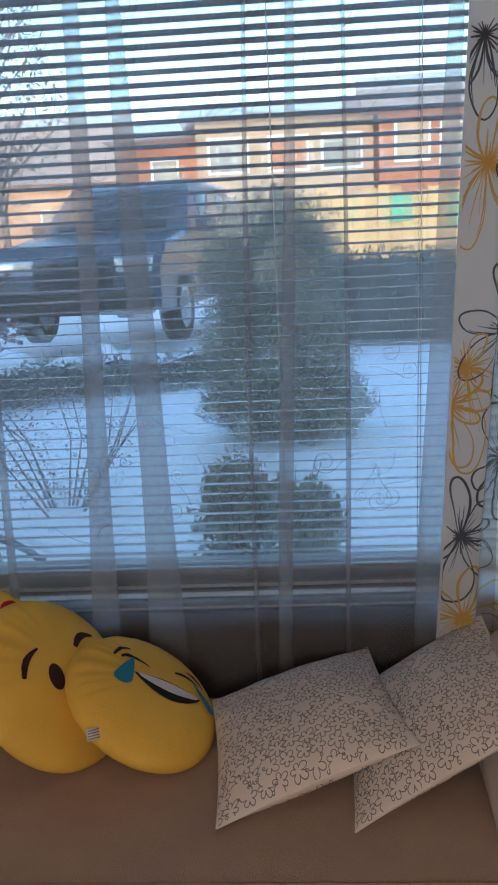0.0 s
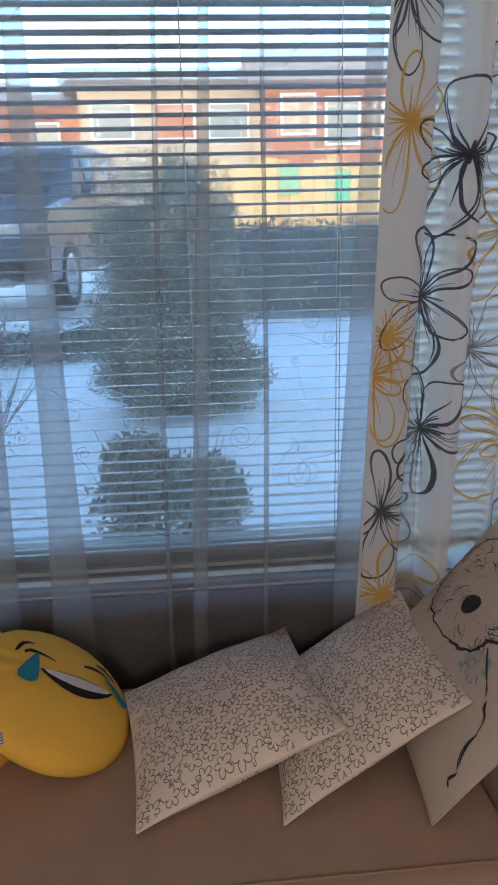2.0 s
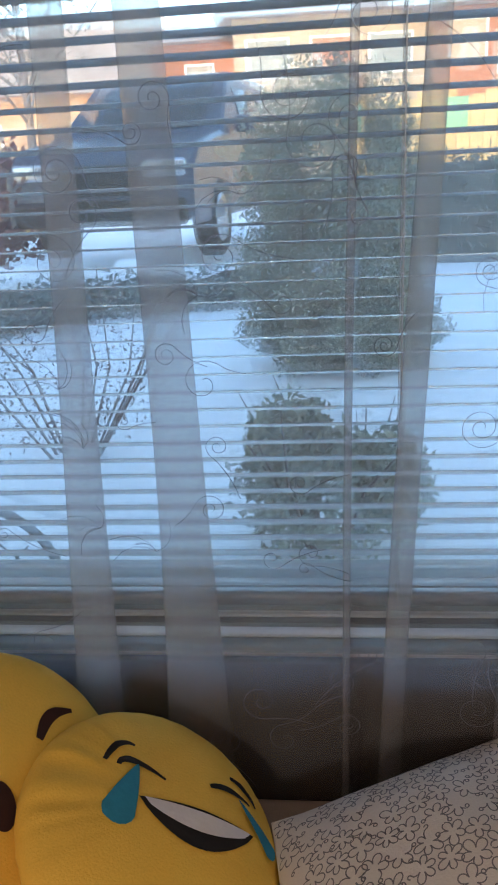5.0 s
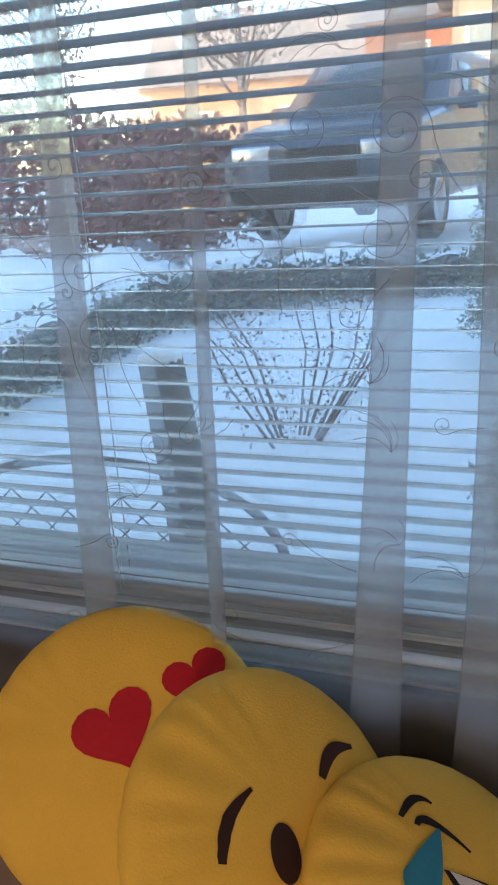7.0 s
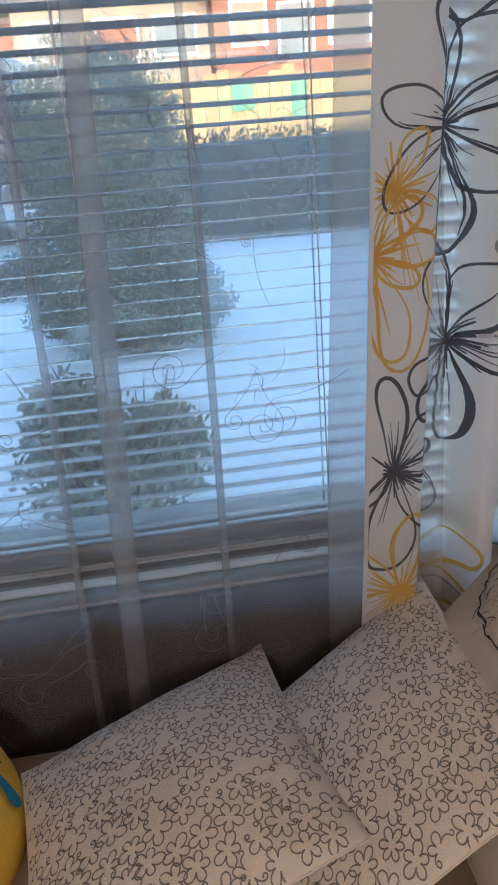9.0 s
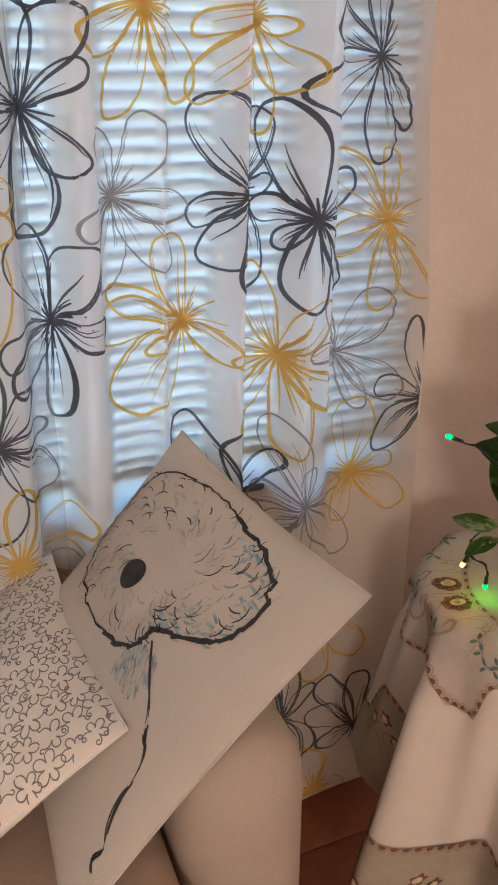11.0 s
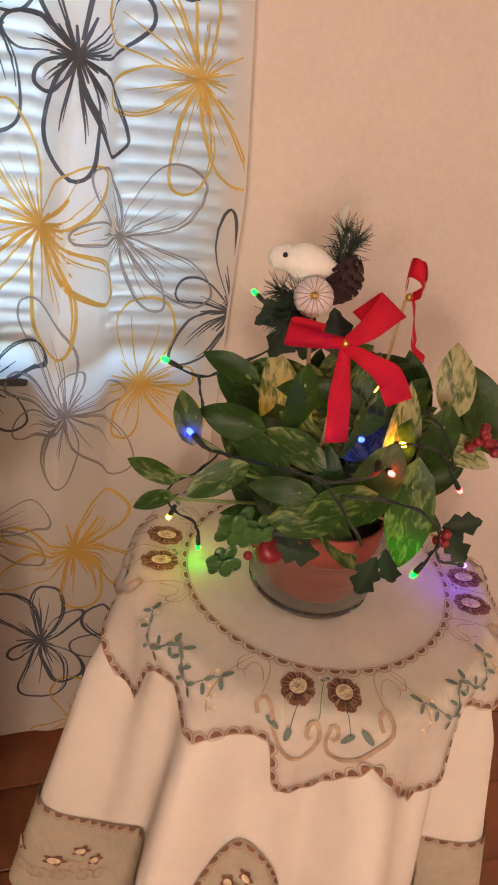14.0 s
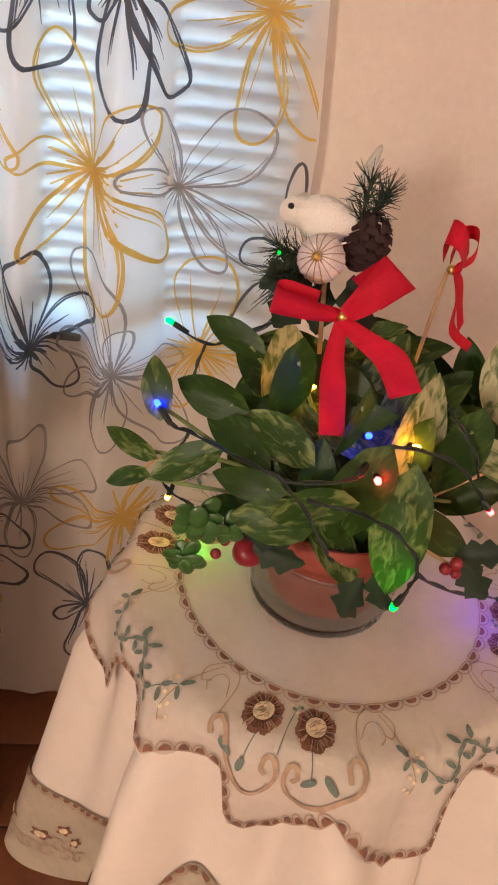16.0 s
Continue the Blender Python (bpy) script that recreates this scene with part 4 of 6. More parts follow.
for c in MEDALLIONS + (176, 192):
    a, base = radians(c), 0.115 if c in MEDALLIONS else 0.080
    for s in (-1, 0, 1):
        x, y = a + s * 0.075, base + (0.02 if s == 0 else 0.0)
        rim = [i * math.tau / 30 for i in range(30)]
        disc([(x + 0.040 * math.cos(t) * (0.8 + 0.2 * math.cos(5 * t)), y + 0.011 * math.sin(t) * (0.8 + 0.2 * math.cos(5 * t))) for t in rim], on_border, *brown, rings=2)
        disc([(x + 0.02 * math.cos(t), y + 0.0055 * math.sin(t)) for t in [i * math.tau / 12 for i in range(12)]], lambda px, py: cloth_at(px % math.tau, py, 0.006), *gold, rings=1)
        for q in (-1, 1):
            ring = [(x + q * 0.035 + 0.05 * math.cos(t) * (1 - t / 9), y - 0.030 + 0.014 * math.sin(t) * (1 - t / 9)) for t in [i * 0.4 for i in range(20)]]
            for u, w in zip(ring, ring[1:]):
                ribbon([u, w], 0.0030, on_border, *tan)
for name, data, mm in (("brown_border", brown, BROWN_THREAD), ("tan_border", tan, TAN_THREAD), ("gold_border", gold, GOLD_THREAD)):
    tagged(part_raw(name, *data, mm, tablecloth), kind="stuff")


# ---- round plush cushions ----
def plush_point(x, y, R, thick):
    r2 = min(1.0, x * x + y * y)
    a = math.atan2(y, x)
    h = thick / 2 * (1 - r2) ** 0.46
    gather = 0.25 + 1.5 * math.exp(-((abs(a) - 2.9) / 0.55) ** 2)
    h += 0.0075 * gather * math.sin(26 * a + 2 * math.sin(7 * a)) * r2 ** 2 * (1 - r2) ** 0.5
    return Vector((R * x, R * y, h))


def plush(m, R, thick, label):
    ob = thing("plush_cushion", m, label, "cushion", "round yellow plush cushions")
    bm = bmesh.new()
    for side in (1, -1):
        rings = []
        for j in range(25):
            q = math.sin(math.pi / 2 * j / 24)
            ring = []
            for i in range(96 if j else 1):
                a = i * math.tau / 96
                p = plush_point(q * math.cos(a), q * math.sin(a), R, thick)
                ring.append(bm.verts.new((p.x, p.y, side * p.z)))
            rings.append(ring)
        for p, q in zip(rings, rings[1:]):
            for i in range(96):
                fc = [p[i % len(p)], q[i], q[(i + 1) % 96]] + ([p[(i + 1) % 96]] if len(p) > 1 else [])
                bm.faces.new(fc if side > 0 else fc[::-1])
    bmesh.ops.remove_doubles(bm, verts=bm.verts[:], dist=1e-5)
    part("cover", bm, YELLOW, ob)
    return ob


def patch(ob, name, outline, material, R, thick, off, rings=5):
    """A stitched felt shape on the front of a round cushion."""
    vs, fs = [], []

    def place(x, y):
        p = plush_point(x, y, R, thick)
        n = Vector((x * thick / R, y * thick / R, 1)).normalized()
        return p + n * off
    disc(outline, place, vs, fs, rings)
    part_raw(name, vs, fs, material, ob)


def turned(pts, a, s, dx, dy):
    c, q = math.cos(a) * s, math.sin(a) * s
    return [(c * x - q * y + dx, q * x + c * y + dy) for x, y in pts]


def ellipse(cx, cy, rx, ry, a=0.0, n=24):
    return turned([(rx * math.cos(i * math.tau / n), ry * math.sin(i * math.tau / n)) for i in range(n)], a, 1, cx, cy)


def arch(cx, cy, w, h, a, n=12):
    """The middle line of an arched brow."""
    return turned([(w * (2 * i / n - 1), h * math.sin(math.pi * i / n)) for i in range(n + 1)], a, 1, cx, cy)


def stroke(ob, name, line, width, material, R, thick, off):
    """A stitched line with rounded ends on the front of a round cushion."""
    vs, fs = [], []

    def place(x, y):
        return plush_point(x, y, R, thick) + Vector((x * thick / R, y * thick / R, 1)).normalized() * off
    ribbon(line, width, place, vs, fs, taper=True)
    part_raw(name, vs, fs, material, ob)


def drop(cx, cy, r, l, a, n=20):
    pts = []
    for i in range(n):
        t = i * math.tau / n
        k = (1 + math.sin(t)) / 2
        pts.append((r * math.cos(t) * (1 - 0.75 * k ** 1.5), -0.3 * l + (l if math.sin(t) > 0 else r) * math.sin(t)))
    return turned(pts, a, 1, cx, cy)


def heart(cx, cy, s, a, n=30):
    return turned([(s * 0.062 * 16 * math.sin(t) ** 3, s * 0.062 * (13 * math.cos(t) - 5 * math.cos(2 * t) - 2 * math.cos(3 * t) - math.cos(4 * t))) for t in [i * math.tau / n for i in range(n)]], a, 1, cx, cy)


def face_pose(centre, normal, tilt):
    z = Vector(normal).normalized()
    x = Vector((1, 0, 0))
    x = (x - z * x.dot(z)).normalized()
    y = z.cross(x)
    m = Matrix((x, y, z)).transposed().to_4x4() @ pose(0, 0, 0, 0, 0, tilt)
    m.translation = Vector(centre)
    return m


R1, T1 = 0.157, 0.105
laugh = plush(face_pose((-0.2642, 1.3337, 0.6267), (0.552, -0.088, 0.829), 0), R1, T1, "round yellow plush cushion with a laughing tearful face")


def across_mouth(s, depth):
    """A point of the slanting mouth: s from its left corner to its right one, depth below the line between them."""
    return (-0.28 + 0.92 * s + 0.15 * depth, 0.0 + 0.14 * s - depth)


SWEEP = [i / 16 for i in range(17)]
mouth = [across_mouth(s, -0.035 * math.sin(math.pi * s)) for s in SWEEP] + [across_mouth(s, 0.25 * math.sin(math.pi * s) ** 0.8) for s in SWEEP[-2:0:-1]]
patch(laugh, "mouth", mouth, BLACK, R1, T1, 0.0016, 6)
teeth = [across_mouth(0.04 + 0.92 * s, -0.012 * math.sin(math.pi * s)) for s in SWEEP] + [across_mouth(0.04 + 0.92 * s, 0.02 + 0.115 * math.sin(math.pi * s) ** 0.8) for s in SWEEP[-2:0:-1]]
patch(laugh, "teeth", teeth, WHITE_FELT, R1, T1, 0.0028, 6)
patch(laugh, "tear", drop(-0.37, -0.007, 0.145, 0.345, radians(-8)), BLUE_FELT, R1, T1, 0.0038)
patch(laugh, "tear", drop(0.69, 0.20, 0.08, 0.385, radians(54)), BLUE_FELT, R1, T1, 0.0038)
for name, line in (("eyebrow", [(-0.57, 0.20), (-0.50, 0.375), (-0.39, 0.40)]), ("eye", [(-0.47, 0.19), (-0.385, 0.26), (-0.12, 0.205)]), ("eye", [(0.23, 0.34), (0.40, 0.405), (0.59, 0.38)]), ("eyebrow", [(0.40, 0.53), (0.54, 0.505), (0.65, 0.40)])):
    (ax, ay), (bx, by), (dx, dy) = line
    bx, by = 2 * bx - (ax + dx) / 2, 2 * by - (ay + dy) / 2
    stroke(laugh, name, [((1 - q) ** 2 * ax + 2 * q * (1 - q) * bx + q * q * dx, (1 - q) ** 2 * ay + 2 * q * (1 - q) * by + q * q * dy) for q in [i / 12 for i in range(13)]], 0.055, BLACK, R1, T1, 0.0018)
tag = part("tag", box((-0.013, -0.010, -0.0006), (0.013, 0.010, 0.0006), 0.0003), WHITE_FELT, laugh, "small grey striped care tag")
tag.matrix_local = pose(-R1 * 0.47, -R1 * 0.93, 0.010, 35, -10, 40)
for q in range(4):
    part("stripe", box((-0.011, -0.0008, 0.0007), (0.011, 0.0008, 0.0011)), SQUIGGLE, tag).matrix_local = pose(0, -0.007 + 0.0045 * q, 0)

R2, T2 = 0.172, 0.105
wink = plush(face_pose((-0.4367, 1.3376, 0.6686), (0.743, -0.238, 0.626), 0), R2, T2, "round yellow plush cushion with a winking face behind another")
patch(wink, "eye", ellipse(-0.115, -0.155, 0.095, 0.15, radians(36)), BROWN_FELT, R2, T2, 0.0018)
stroke(wink, "eye", arch(-0.43, -0.15, 0.205, 0.06, radians(86)), 0.075, BROWN_FELT, R2, T2, 0.0018)
stroke(wink, "eyebrow", arch(0.115, 0.49, 0.19, 0.07, radians(57)), 0.09, BROWN_FELT, R2, T2, 0.0018)

hearts = plush(face_pose((-0.650, 1.425, 0.652), (0.2, -0.70, 0.68), 0), 0.175, 0.13, "round yellow plush cushion with red heart eyes at the back")
patch(hearts, "heart", heart(-0.02, 0.14, 0.28, radians(40)), RED_FELT, 0.175, 0.13, 0.0018)
patch(hearts, "heart", heart(0.42, 0.55, 0.22, radians(40)), RED_FELT, 0.175, 0.13, 0.0018)

# ---- plain cushion with printed shapes ----
M3, C3 = cornered((0.612, 1.486, 0.868), (0.724, 1.152, 0.780), (0.341, 1.052, 0.546), (0.335, 1.47, 0.585))
H3, W3 = 0.075, 0.0
canvas = thing("printed_cushion", M3, "off-white canvas cushion with dark and blue-grey printed shapes", "cushion")
part("cover", cushion_mesh(C3, H3, W3), CUSHION_PLAIN, canvas)
seam = [Vector(cushion_point(u, v, 1, C3, H3, W3)) for u, v in [(-1 + 2 * i / 14, -1) for i in range(14)] + [(1, -1 + 2 * i / 14) for i in range(14)] + [(1 - 2 * i / 14, 1) for i in range(14)] + [(-1, 1 - 2 * i / 14) for i in range(15)]]
part("seam", tube(seam, 0.0018, 5), CUSHION_PLAIN, canvas)
INK_SOFT = mat("printed_charcoal", (0.035, 0.037, 0.045), 0.9, vary=0.3, scale=40, bump=0.0)
INK_TEAL = mat("printed_teal", (0.16, 0.30, 0.38), 0.9, vary=0.25, scale=60, second=(0.42, 0.50, 0.52), bump=0.0)
INK_PALE = mat("printed_grey", (0.40, 0.36, 0.33), 0.9, vary=0.15, scale=60, second=(0.58, 0.52, 0.47), bump=0.0)
INK_ROSE = mat("printed_rose", (0.60, 0.43, 0.38), 0.9, vary=0.1, scale=60, bump=0.0)


def on_canvas(off):
    def place(x, y):
        p = cushion_point(x, y, 1, C3, H3, W3)
        return (p[0], p[1], p[2] + off)
    return place


def loop_through(pts, n=8):
    """A smooth closed line through a few points."""
    out = []
    for i in range(len(pts)):
        a, b, c, d = (Vector(pts[(i + q) % len(pts)]) for q in (-1, 0, 1, 2))
        for k in range(n):
            t = k / n
            p = 0.5 * ((2 * b) + (c - a) * t + (2 * a - 5 * b + 4 * c - d) * t * t + (3 * b - a - 3 * c + d) * t ** 3)
            out.append((p.x, p.y))
    return out


rg = random.Random(21)
dk, tl, pl, rs = ([], []), ([], []), ([], []), ([], [])
# a large rounded fuzzy form, its rim broken into short brush strokes
FORM = loop_through([(-0.17, 0.62), (-0.02, 0.80), (0.24, 0.90), (0.55, 0.90), (0.76, 0.74), (0.86, 0.35), (0.84, -0.05), (0.76, -0.42), (0.58, -0.60), (0.32, -0.56), (0.16, -0.34), (0.06, -0.16), (-0.10, -0.10), (-0.20, 0.20)])
MID = Vector((0.33, 0.18))


def within(k, i):
    """A point between the middle and the rim."""
    p = MID + (Vector(FORM[i % len(FORM)]) - MID) * k
    return p.x, p.y


for i in range(0, len(FORM), 2):
    (x, y), (X, Y) = FORM[i], FORM[(i + 2) % len(FORM)]
    heavy = 0.030 if y < 0.05 else 0.014
    j = rg.uniform(-0.02, 0.02)
    ribbon([(x, y), ((x + X) / 2 + j, (y + Y) / 2 - j), (X + 0.5 * (X - x), Y + 0.5 * (Y - y) + j)], heavy * rg.uniform(0.7, 1.2), on_canvas(0.0015), *dk, taper=True)
for k in range(340):
    i, q = rg.randrange(len(FORM)), rg.random() ** 0.6
    x, y = within(0.25 + 0.73 * q, i)
    d = Vector((x, y)) - MID
    a = math.atan2(d.y, d.x) + rg.uniform(-0.9, 0.9)
    l = rg.uniform(0.04, 0.13)
    low = y < -0.1
    c = rg.random()
    ink = dk if c < 0.14 + 0.10 * q else tl if c < (0.62 if low else 0.26) else rs if c < 0.70 and low else pl
    ribbon([(x + l * s * math.cos(a + 0.7 * s), y + l * s * math.sin(a + 0.7 * s)) for s in (0, 0.33, 0.66, 1.0)], (0.008 if ink is dk else 0.013) * rg.uniform(0.7, 1.3), on_canvas(0.0011 if ink is not dk else 0.0013), *ink, taper=True)
for k in range(110):
    i = rg.randrange(len(FORM))
    x, y = within(rg.uniform(0.80, 1.0), i)
    if y > -0.15:
        continue
    ribbon([(x, y), (x + rg.uniform(-0.04, 0.04), y + rg.uniform(0.02, 0.10))], 0.022, on_canvas(0.0012), *tl, taper=True)
disc(turned([(0.095 * math.cos(t), 0.105 * math.sin(t) * (1 - 0.15 * math.sin(t))) for t in [i * math.tau / 24 for i in range(24)]], radians(40), 1, 0.14, 0.30), on_canvas(0.0016), *dk, rings=3)
TRAIL = [(0.02, -0.20), (-0.08, -0.36), (-0.20, -0.54), (-0.27, -0.60), (-0.30, -0.68), (-0.42, -0.74), (-0.50, -0.73), (-0.62, -0.78), (-0.70, -0.86), (-0.76, -0.82), (-0.80, -0.88)]
for q in range(3):
    line = [(x + rg.uniform(-0.012, 0.012), y + rg.uniform(-0.012, 0.012)) for x, y in TRAIL]
    for _ in range(2):
        line = [line[0]] + [c for p, r in zip(line, line[1:]) for c in ((0.75 * p[0] + 0.25 * r[0], 0.75 * p[1] + 0.25 * r[1]), (0.25 * p[0] + 0.75 * r[0], 0.25 * p[1] + 0.75 * r[1]))] + [line[-1]]
    for i in range(q, len(line) - 9, 11):
        ribbon(line[i:i + 10], 0.016 - 0.003 * q, on_canvas(0.0014), *dk, taper=True)
for k in range(90):
    x, y = rg.uniform(-0.22, 0.0), rg.uniform(-0.35, -0.08)
    ribbon([(x, y), (x - 0.05, y - 0.04 + rg.uniform(-0.03, 0.03))], 0.018, on_canvas(0.0011), *(tl if rg.random() < 0.5 else pl), taper=True)
for name, data, mm in (("dark_print", dk, INK_SOFT), ("teal_print", tl, INK_TEAL), ("grey_print", pl, INK_PALE), ("rose_print", rs, INK_ROSE)):
    tagged(part_raw(name, *data, mm, canvas), kind="stuff")

# ---- plant in a glass bowl ----
LEAVES_A = [(0.992, 1.200, 0.908, 0.091, 100, 2), (0.985, 1.130, 0.913, 0.068, 268, 0), (0.919, 1.140, 0.907, 0.057, 172, 0), (0.885, 1.140, 0.916, 0.046, 110, 1), (0.860, 1.170, 0.837, 0.050, 168, 1), (0.860, 1.150, 0.811, 0.039, 200, 1), (0.939, 1.220, 0.921, 0.057, 160, 0), (1.097, 1.240, 0.900, 0.125, 150, 0), (1.093, 1.120, 0.912, 0.091, 80, 2), (1.061, 1.030, 0.853, 0.095, 272, 1), (1.163, 1.170, 0.938, 0.071, 100, 2), (1.209, 1.180, 0.901, 0.095, 118, 0), (0.947, 1.070, 0.878, 0.054, 183, 0)]
LEAVES_B = [(0.990, 1.050, 0.871, 0.064, 205, 1), (1.026, 1.050, 0.872, 0.086, 252, 0), (0.967, 1.060, 0.852, 0.060, 192, 1), (1.054, 1.120, 0.909, 0.043, 20, 0), (1.116, 1.100, 0.881, 0.073, 262, 0), (1.158, 1.140, 0.883, 0.059, 10, 0), (1.174, 1.120, 0.869, 0.065, 345, 2), (1.012, 1.100, 0.872, 0.063, 95, 0), (0.941, 1.120, 0.890, 0.064, 152, 0), (0.903, 1.110, 0.857, 0.059, 215, 1), (1.033, 1.110, 0.895, 0.058, 265, 0), (1.053, 1.250, 0.887, 0.081, 80, 0), (1.232, 1.200, 0.854, 0.073, 30, 0), (1.170, 1.250, 0.888, 0.079, 110, 0)]
STRANDS_A = [[(0.892, 1.262, 0.902), (0.924, 1.250, 0.889), (0.946, 1.235, 0.903), (0.968, 1.215, 0.928), (0.998, 1.205, 0.955)],
             [(0.924, 1.250, 0.889), (0.916, 1.200, 0.890), (0.908, 1.165, 0.887)],
             [(0.888, 1.128, 0.900), (0.899, 1.112, 0.893), (0.912, 1.115, 0.886), (0.932, 1.085, 0.896), (0.954, 1.045, 0.911), (0.972, 1.030, 0.911), (0.994, 1.030, 0.884), (1.009, 1.018, 0.862), (1.017, 1.024, 0.848)],
             [(0.902, 1.219, 0.737), (0.905, 1.215, 0.751), (0.902, 1.205, 0.756)],
             [(0.912, 1.115, 0.886), (0.907, 1.150, 0.843), (0.893, 1.185, 0.805), (0.893, 1.200, 0.779), (0.902, 1.205, 0.756), (0.925, 1.205, 0.739), (0.932, 1.205, 0.723), (0.936, 1.210, 0.700)]]
STRANDS_B = [[(0.972, 1.030, 0.911), (0.994, 1.025, 0.915), (1.024, 1.040, 0.910), (1.035, 1.060, 0.910)],
             [(0.992, 1.030, 0.896), (1.022, 1.015, 0.901), (1.041, 0.995, 0.905), (1.056, 0.985, 0.894), (1.061, 0.985, 0.878), (1.060, 0.990, 0.857), (1.060, 1.000, 0.833)],
             [(1.039, 1.080, 0.902), (1.050, 1.065, 0.920), (1.068, 1.065, 0.920), (1.095, 1.070, 0.910), (1.117, 1.080, 0.891), (1.138, 1.090, 0.865), (1.154, 1.095, 0.846)],
             [(1.061, 0.985, 0.878), (1.100, 1.030, 0.825), (1.149, 1.080, 0.768), (1.186, 1.110, 0.737), (1.222, 1.130, 0.713)],
             [(1.106, 1.120, 0.922), (1.109, 1.100, 0.920), (1.122, 1.090, 0.904), (1.134, 1.090, 0.878)]]
BULBS = [("GREEN", 0.984, 1.288, 0.965), ("AMBER", 1.018, 1.174, 0.898), ("RED", 1.051, 1.068, 0.893), ("BLUE", 1.063, 1.150, 0.874), ("AMBER", 1.095, 1.130, 0.880), ("AMBER", 1.095, 1.200, 0.899)]
TERRACOTTA = mat("terracotta", (0.27, 0.055, 0.036), 0.75, vary=0.15, scale=20, bump=0.2)
SOIL = mat("soil", (0.03, 0.02, 0.015), 0.95, vary=0.4, scale=60, bump=0.8, bump_scale=120)
CLEAR = bpy.data.materials.new("bowl_glass")
CLEAR.use_nodes = True
nt = CLEAR.node_tree
tp, gl, mx, lw = (nt.nodes.new("ShaderNode" + k) for k in ("BsdfTransparent", "BsdfGlossy", "MixShader", "LayerWeight"))
tp.inputs[0].default_value, gl.inputs["Roughness"].default_value, lw.inputs[0].default_value = (0.93, 0.95, 0.94, 1), 0.03, 0.16
nt.links.new(lw.outputs["Facing"], mx.inputs[0])
nt.links.new(tp.outputs[0], mx.inputs[1])
nt.links.new(gl.outputs[0], mx.inputs[2])
nt.links.new(mx.outputs[0], nt.nodes["Material Output"].inputs[0])
STEM = mat("stem_green", (0.16, 0.22, 0.06), 0.5, vary=0.2, scale=20)


def leaf_mat(name, base, pale, amount):
    """A waxy leaf with pale streaks running along it."""
    m = mat(name, base, 0.42, vary=0.3, scale=25, bump=0.15, bump_scale=60, random_amount=0.15)
    nt = m.node_tree
    b = nt.nodes["Principled BSDF"]
    old = b.inputs["Base Color"].links[0].from_socket
    tc, mp, nz = nt.nodes.new("ShaderNodeTexCoord"), nt.nodes.new("ShaderNodeMapping"), nt.nodes.new("ShaderNodeTexNoise")
    mp.inputs["Scale"].default_value = (170, 62, 60)
    info = nt.nodes.new("ShaderNodeObjectInfo")
    nt.links.new(tc.outputs["Object"], mp.inputs["Vector"])
    nt.links.new(info.outputs["Random"], mp.inputs["Location"])
    nt.links.new(mp.outputs[0], nz.inputs["Vector"])
    nz.inputs["Scale"].default_value, nz.inputs["Detail"].default_value, nz.inputs["Distortion"].default_value = 1.0, 6, 0.9
    big = nt.nodes.new("ShaderNodeTexNoise")
    big.inputs["Scale"].default_value = 38
    nt.links.new(mp.outputs[0], big.inputs["Vector"])
    nt.links.new(tc.outputs["Object"], big.inputs["Vector"])
    add = nt.nodes.new("ShaderNodeMath")
    add.operation = "MULTIPLY_ADD"
    nt.links.new(big.outputs["Fac"], add.inputs[0])
    add.inputs[1].default_value = 0.6
    nt.links.new(nz.outputs["Fac"], add.inputs[2])
    ramp = nt.nodes.new("ShaderNodeValToRGB")
    ramp.color_ramp.elements[0].position, ramp.color_ramp.elements[1].position = 0.90 - amount, 1.10 - amount
    nt.links.new(add.outputs[0], ramp.inputs[0])
    mx = nt.nodes.new("ShaderNodeMix")
    mx.data_type = "RGBA"
    nt.links.new(ramp.outputs[0], mx.inputs["Factor"])
    nt.links.new(old, mx.inputs["A"])
    mx.inputs["B"].default_value = (*pale, 1)
    nt.links.new(mx.outputs["Result"], b.inputs["Base Color"])
    b.inputs["Specular IOR Level"].default_value = 0.22
    return m


LEAF = [leaf_mat("leaf_green", (0.016, 0.043, 0.005), (0.045, 0.09, 0.014), 0.05), leaf_mat("leaf_mottled", (0.022, 0.056, 0.007), (0.16, 0.20, 0.062), 0.12), leaf_mat("leaf_pale", (0.06, 0.10, 0.022), (0.34, 0.33, 0.18), 0.24)]
bowl = thing("glass_bowl", pose(1.053, 1.165, TZ + 0.0058), "clear glass bowl holding the flower pot", "bowl")
part("base_ring", lathe([(0.050, 0.0005), (0.062, 0.0005), (0.0665, 0.004), (0.067, 0.009), (0.060, 0.0085), (0.050, 0.006)], 48), glass("thick_glass", (0.90, 0.94, 0.92)), bowl, "thick glass foot")
part("rim", join(bmesh.new(), tube([(0.0725 * math.cos(i * math.tau / 56), 0.0725 * math.sin(i * math.tau / 56), 0.0755) for i in range(57)], 0.0014, 6)), glass("rim_glass", (0.95, 0.97, 0.96)), bowl)
part("bowl_wall", lathe([(0, 0.0), (0.058, 0.0), (0.066, 0.006), (0.071, 0.03), (0.0735, 0.075), (0.0715, 0.0765), (0.069, 0.074), (0.067, 0.03), (0.062, 0.010), (0.0, 0.009)], 56), CLEAR, bowl)
plant = thing("potted_pothos", pose(1.055, 1.165, TZ + 0.0165), "bushy variegated pothos in a terracotta pot", "plant")
part("pot", lathe([(0, 0), (0.050, 0), (0.053, 0.004), (0.0605, 0.058), (0.0625, 0.062), (0.064, 0.092), (0.061, 0.093), (0.059, 0.078), (0.0, 0.076)], 44), TERRACOTTA, plant, "terracotta pot")
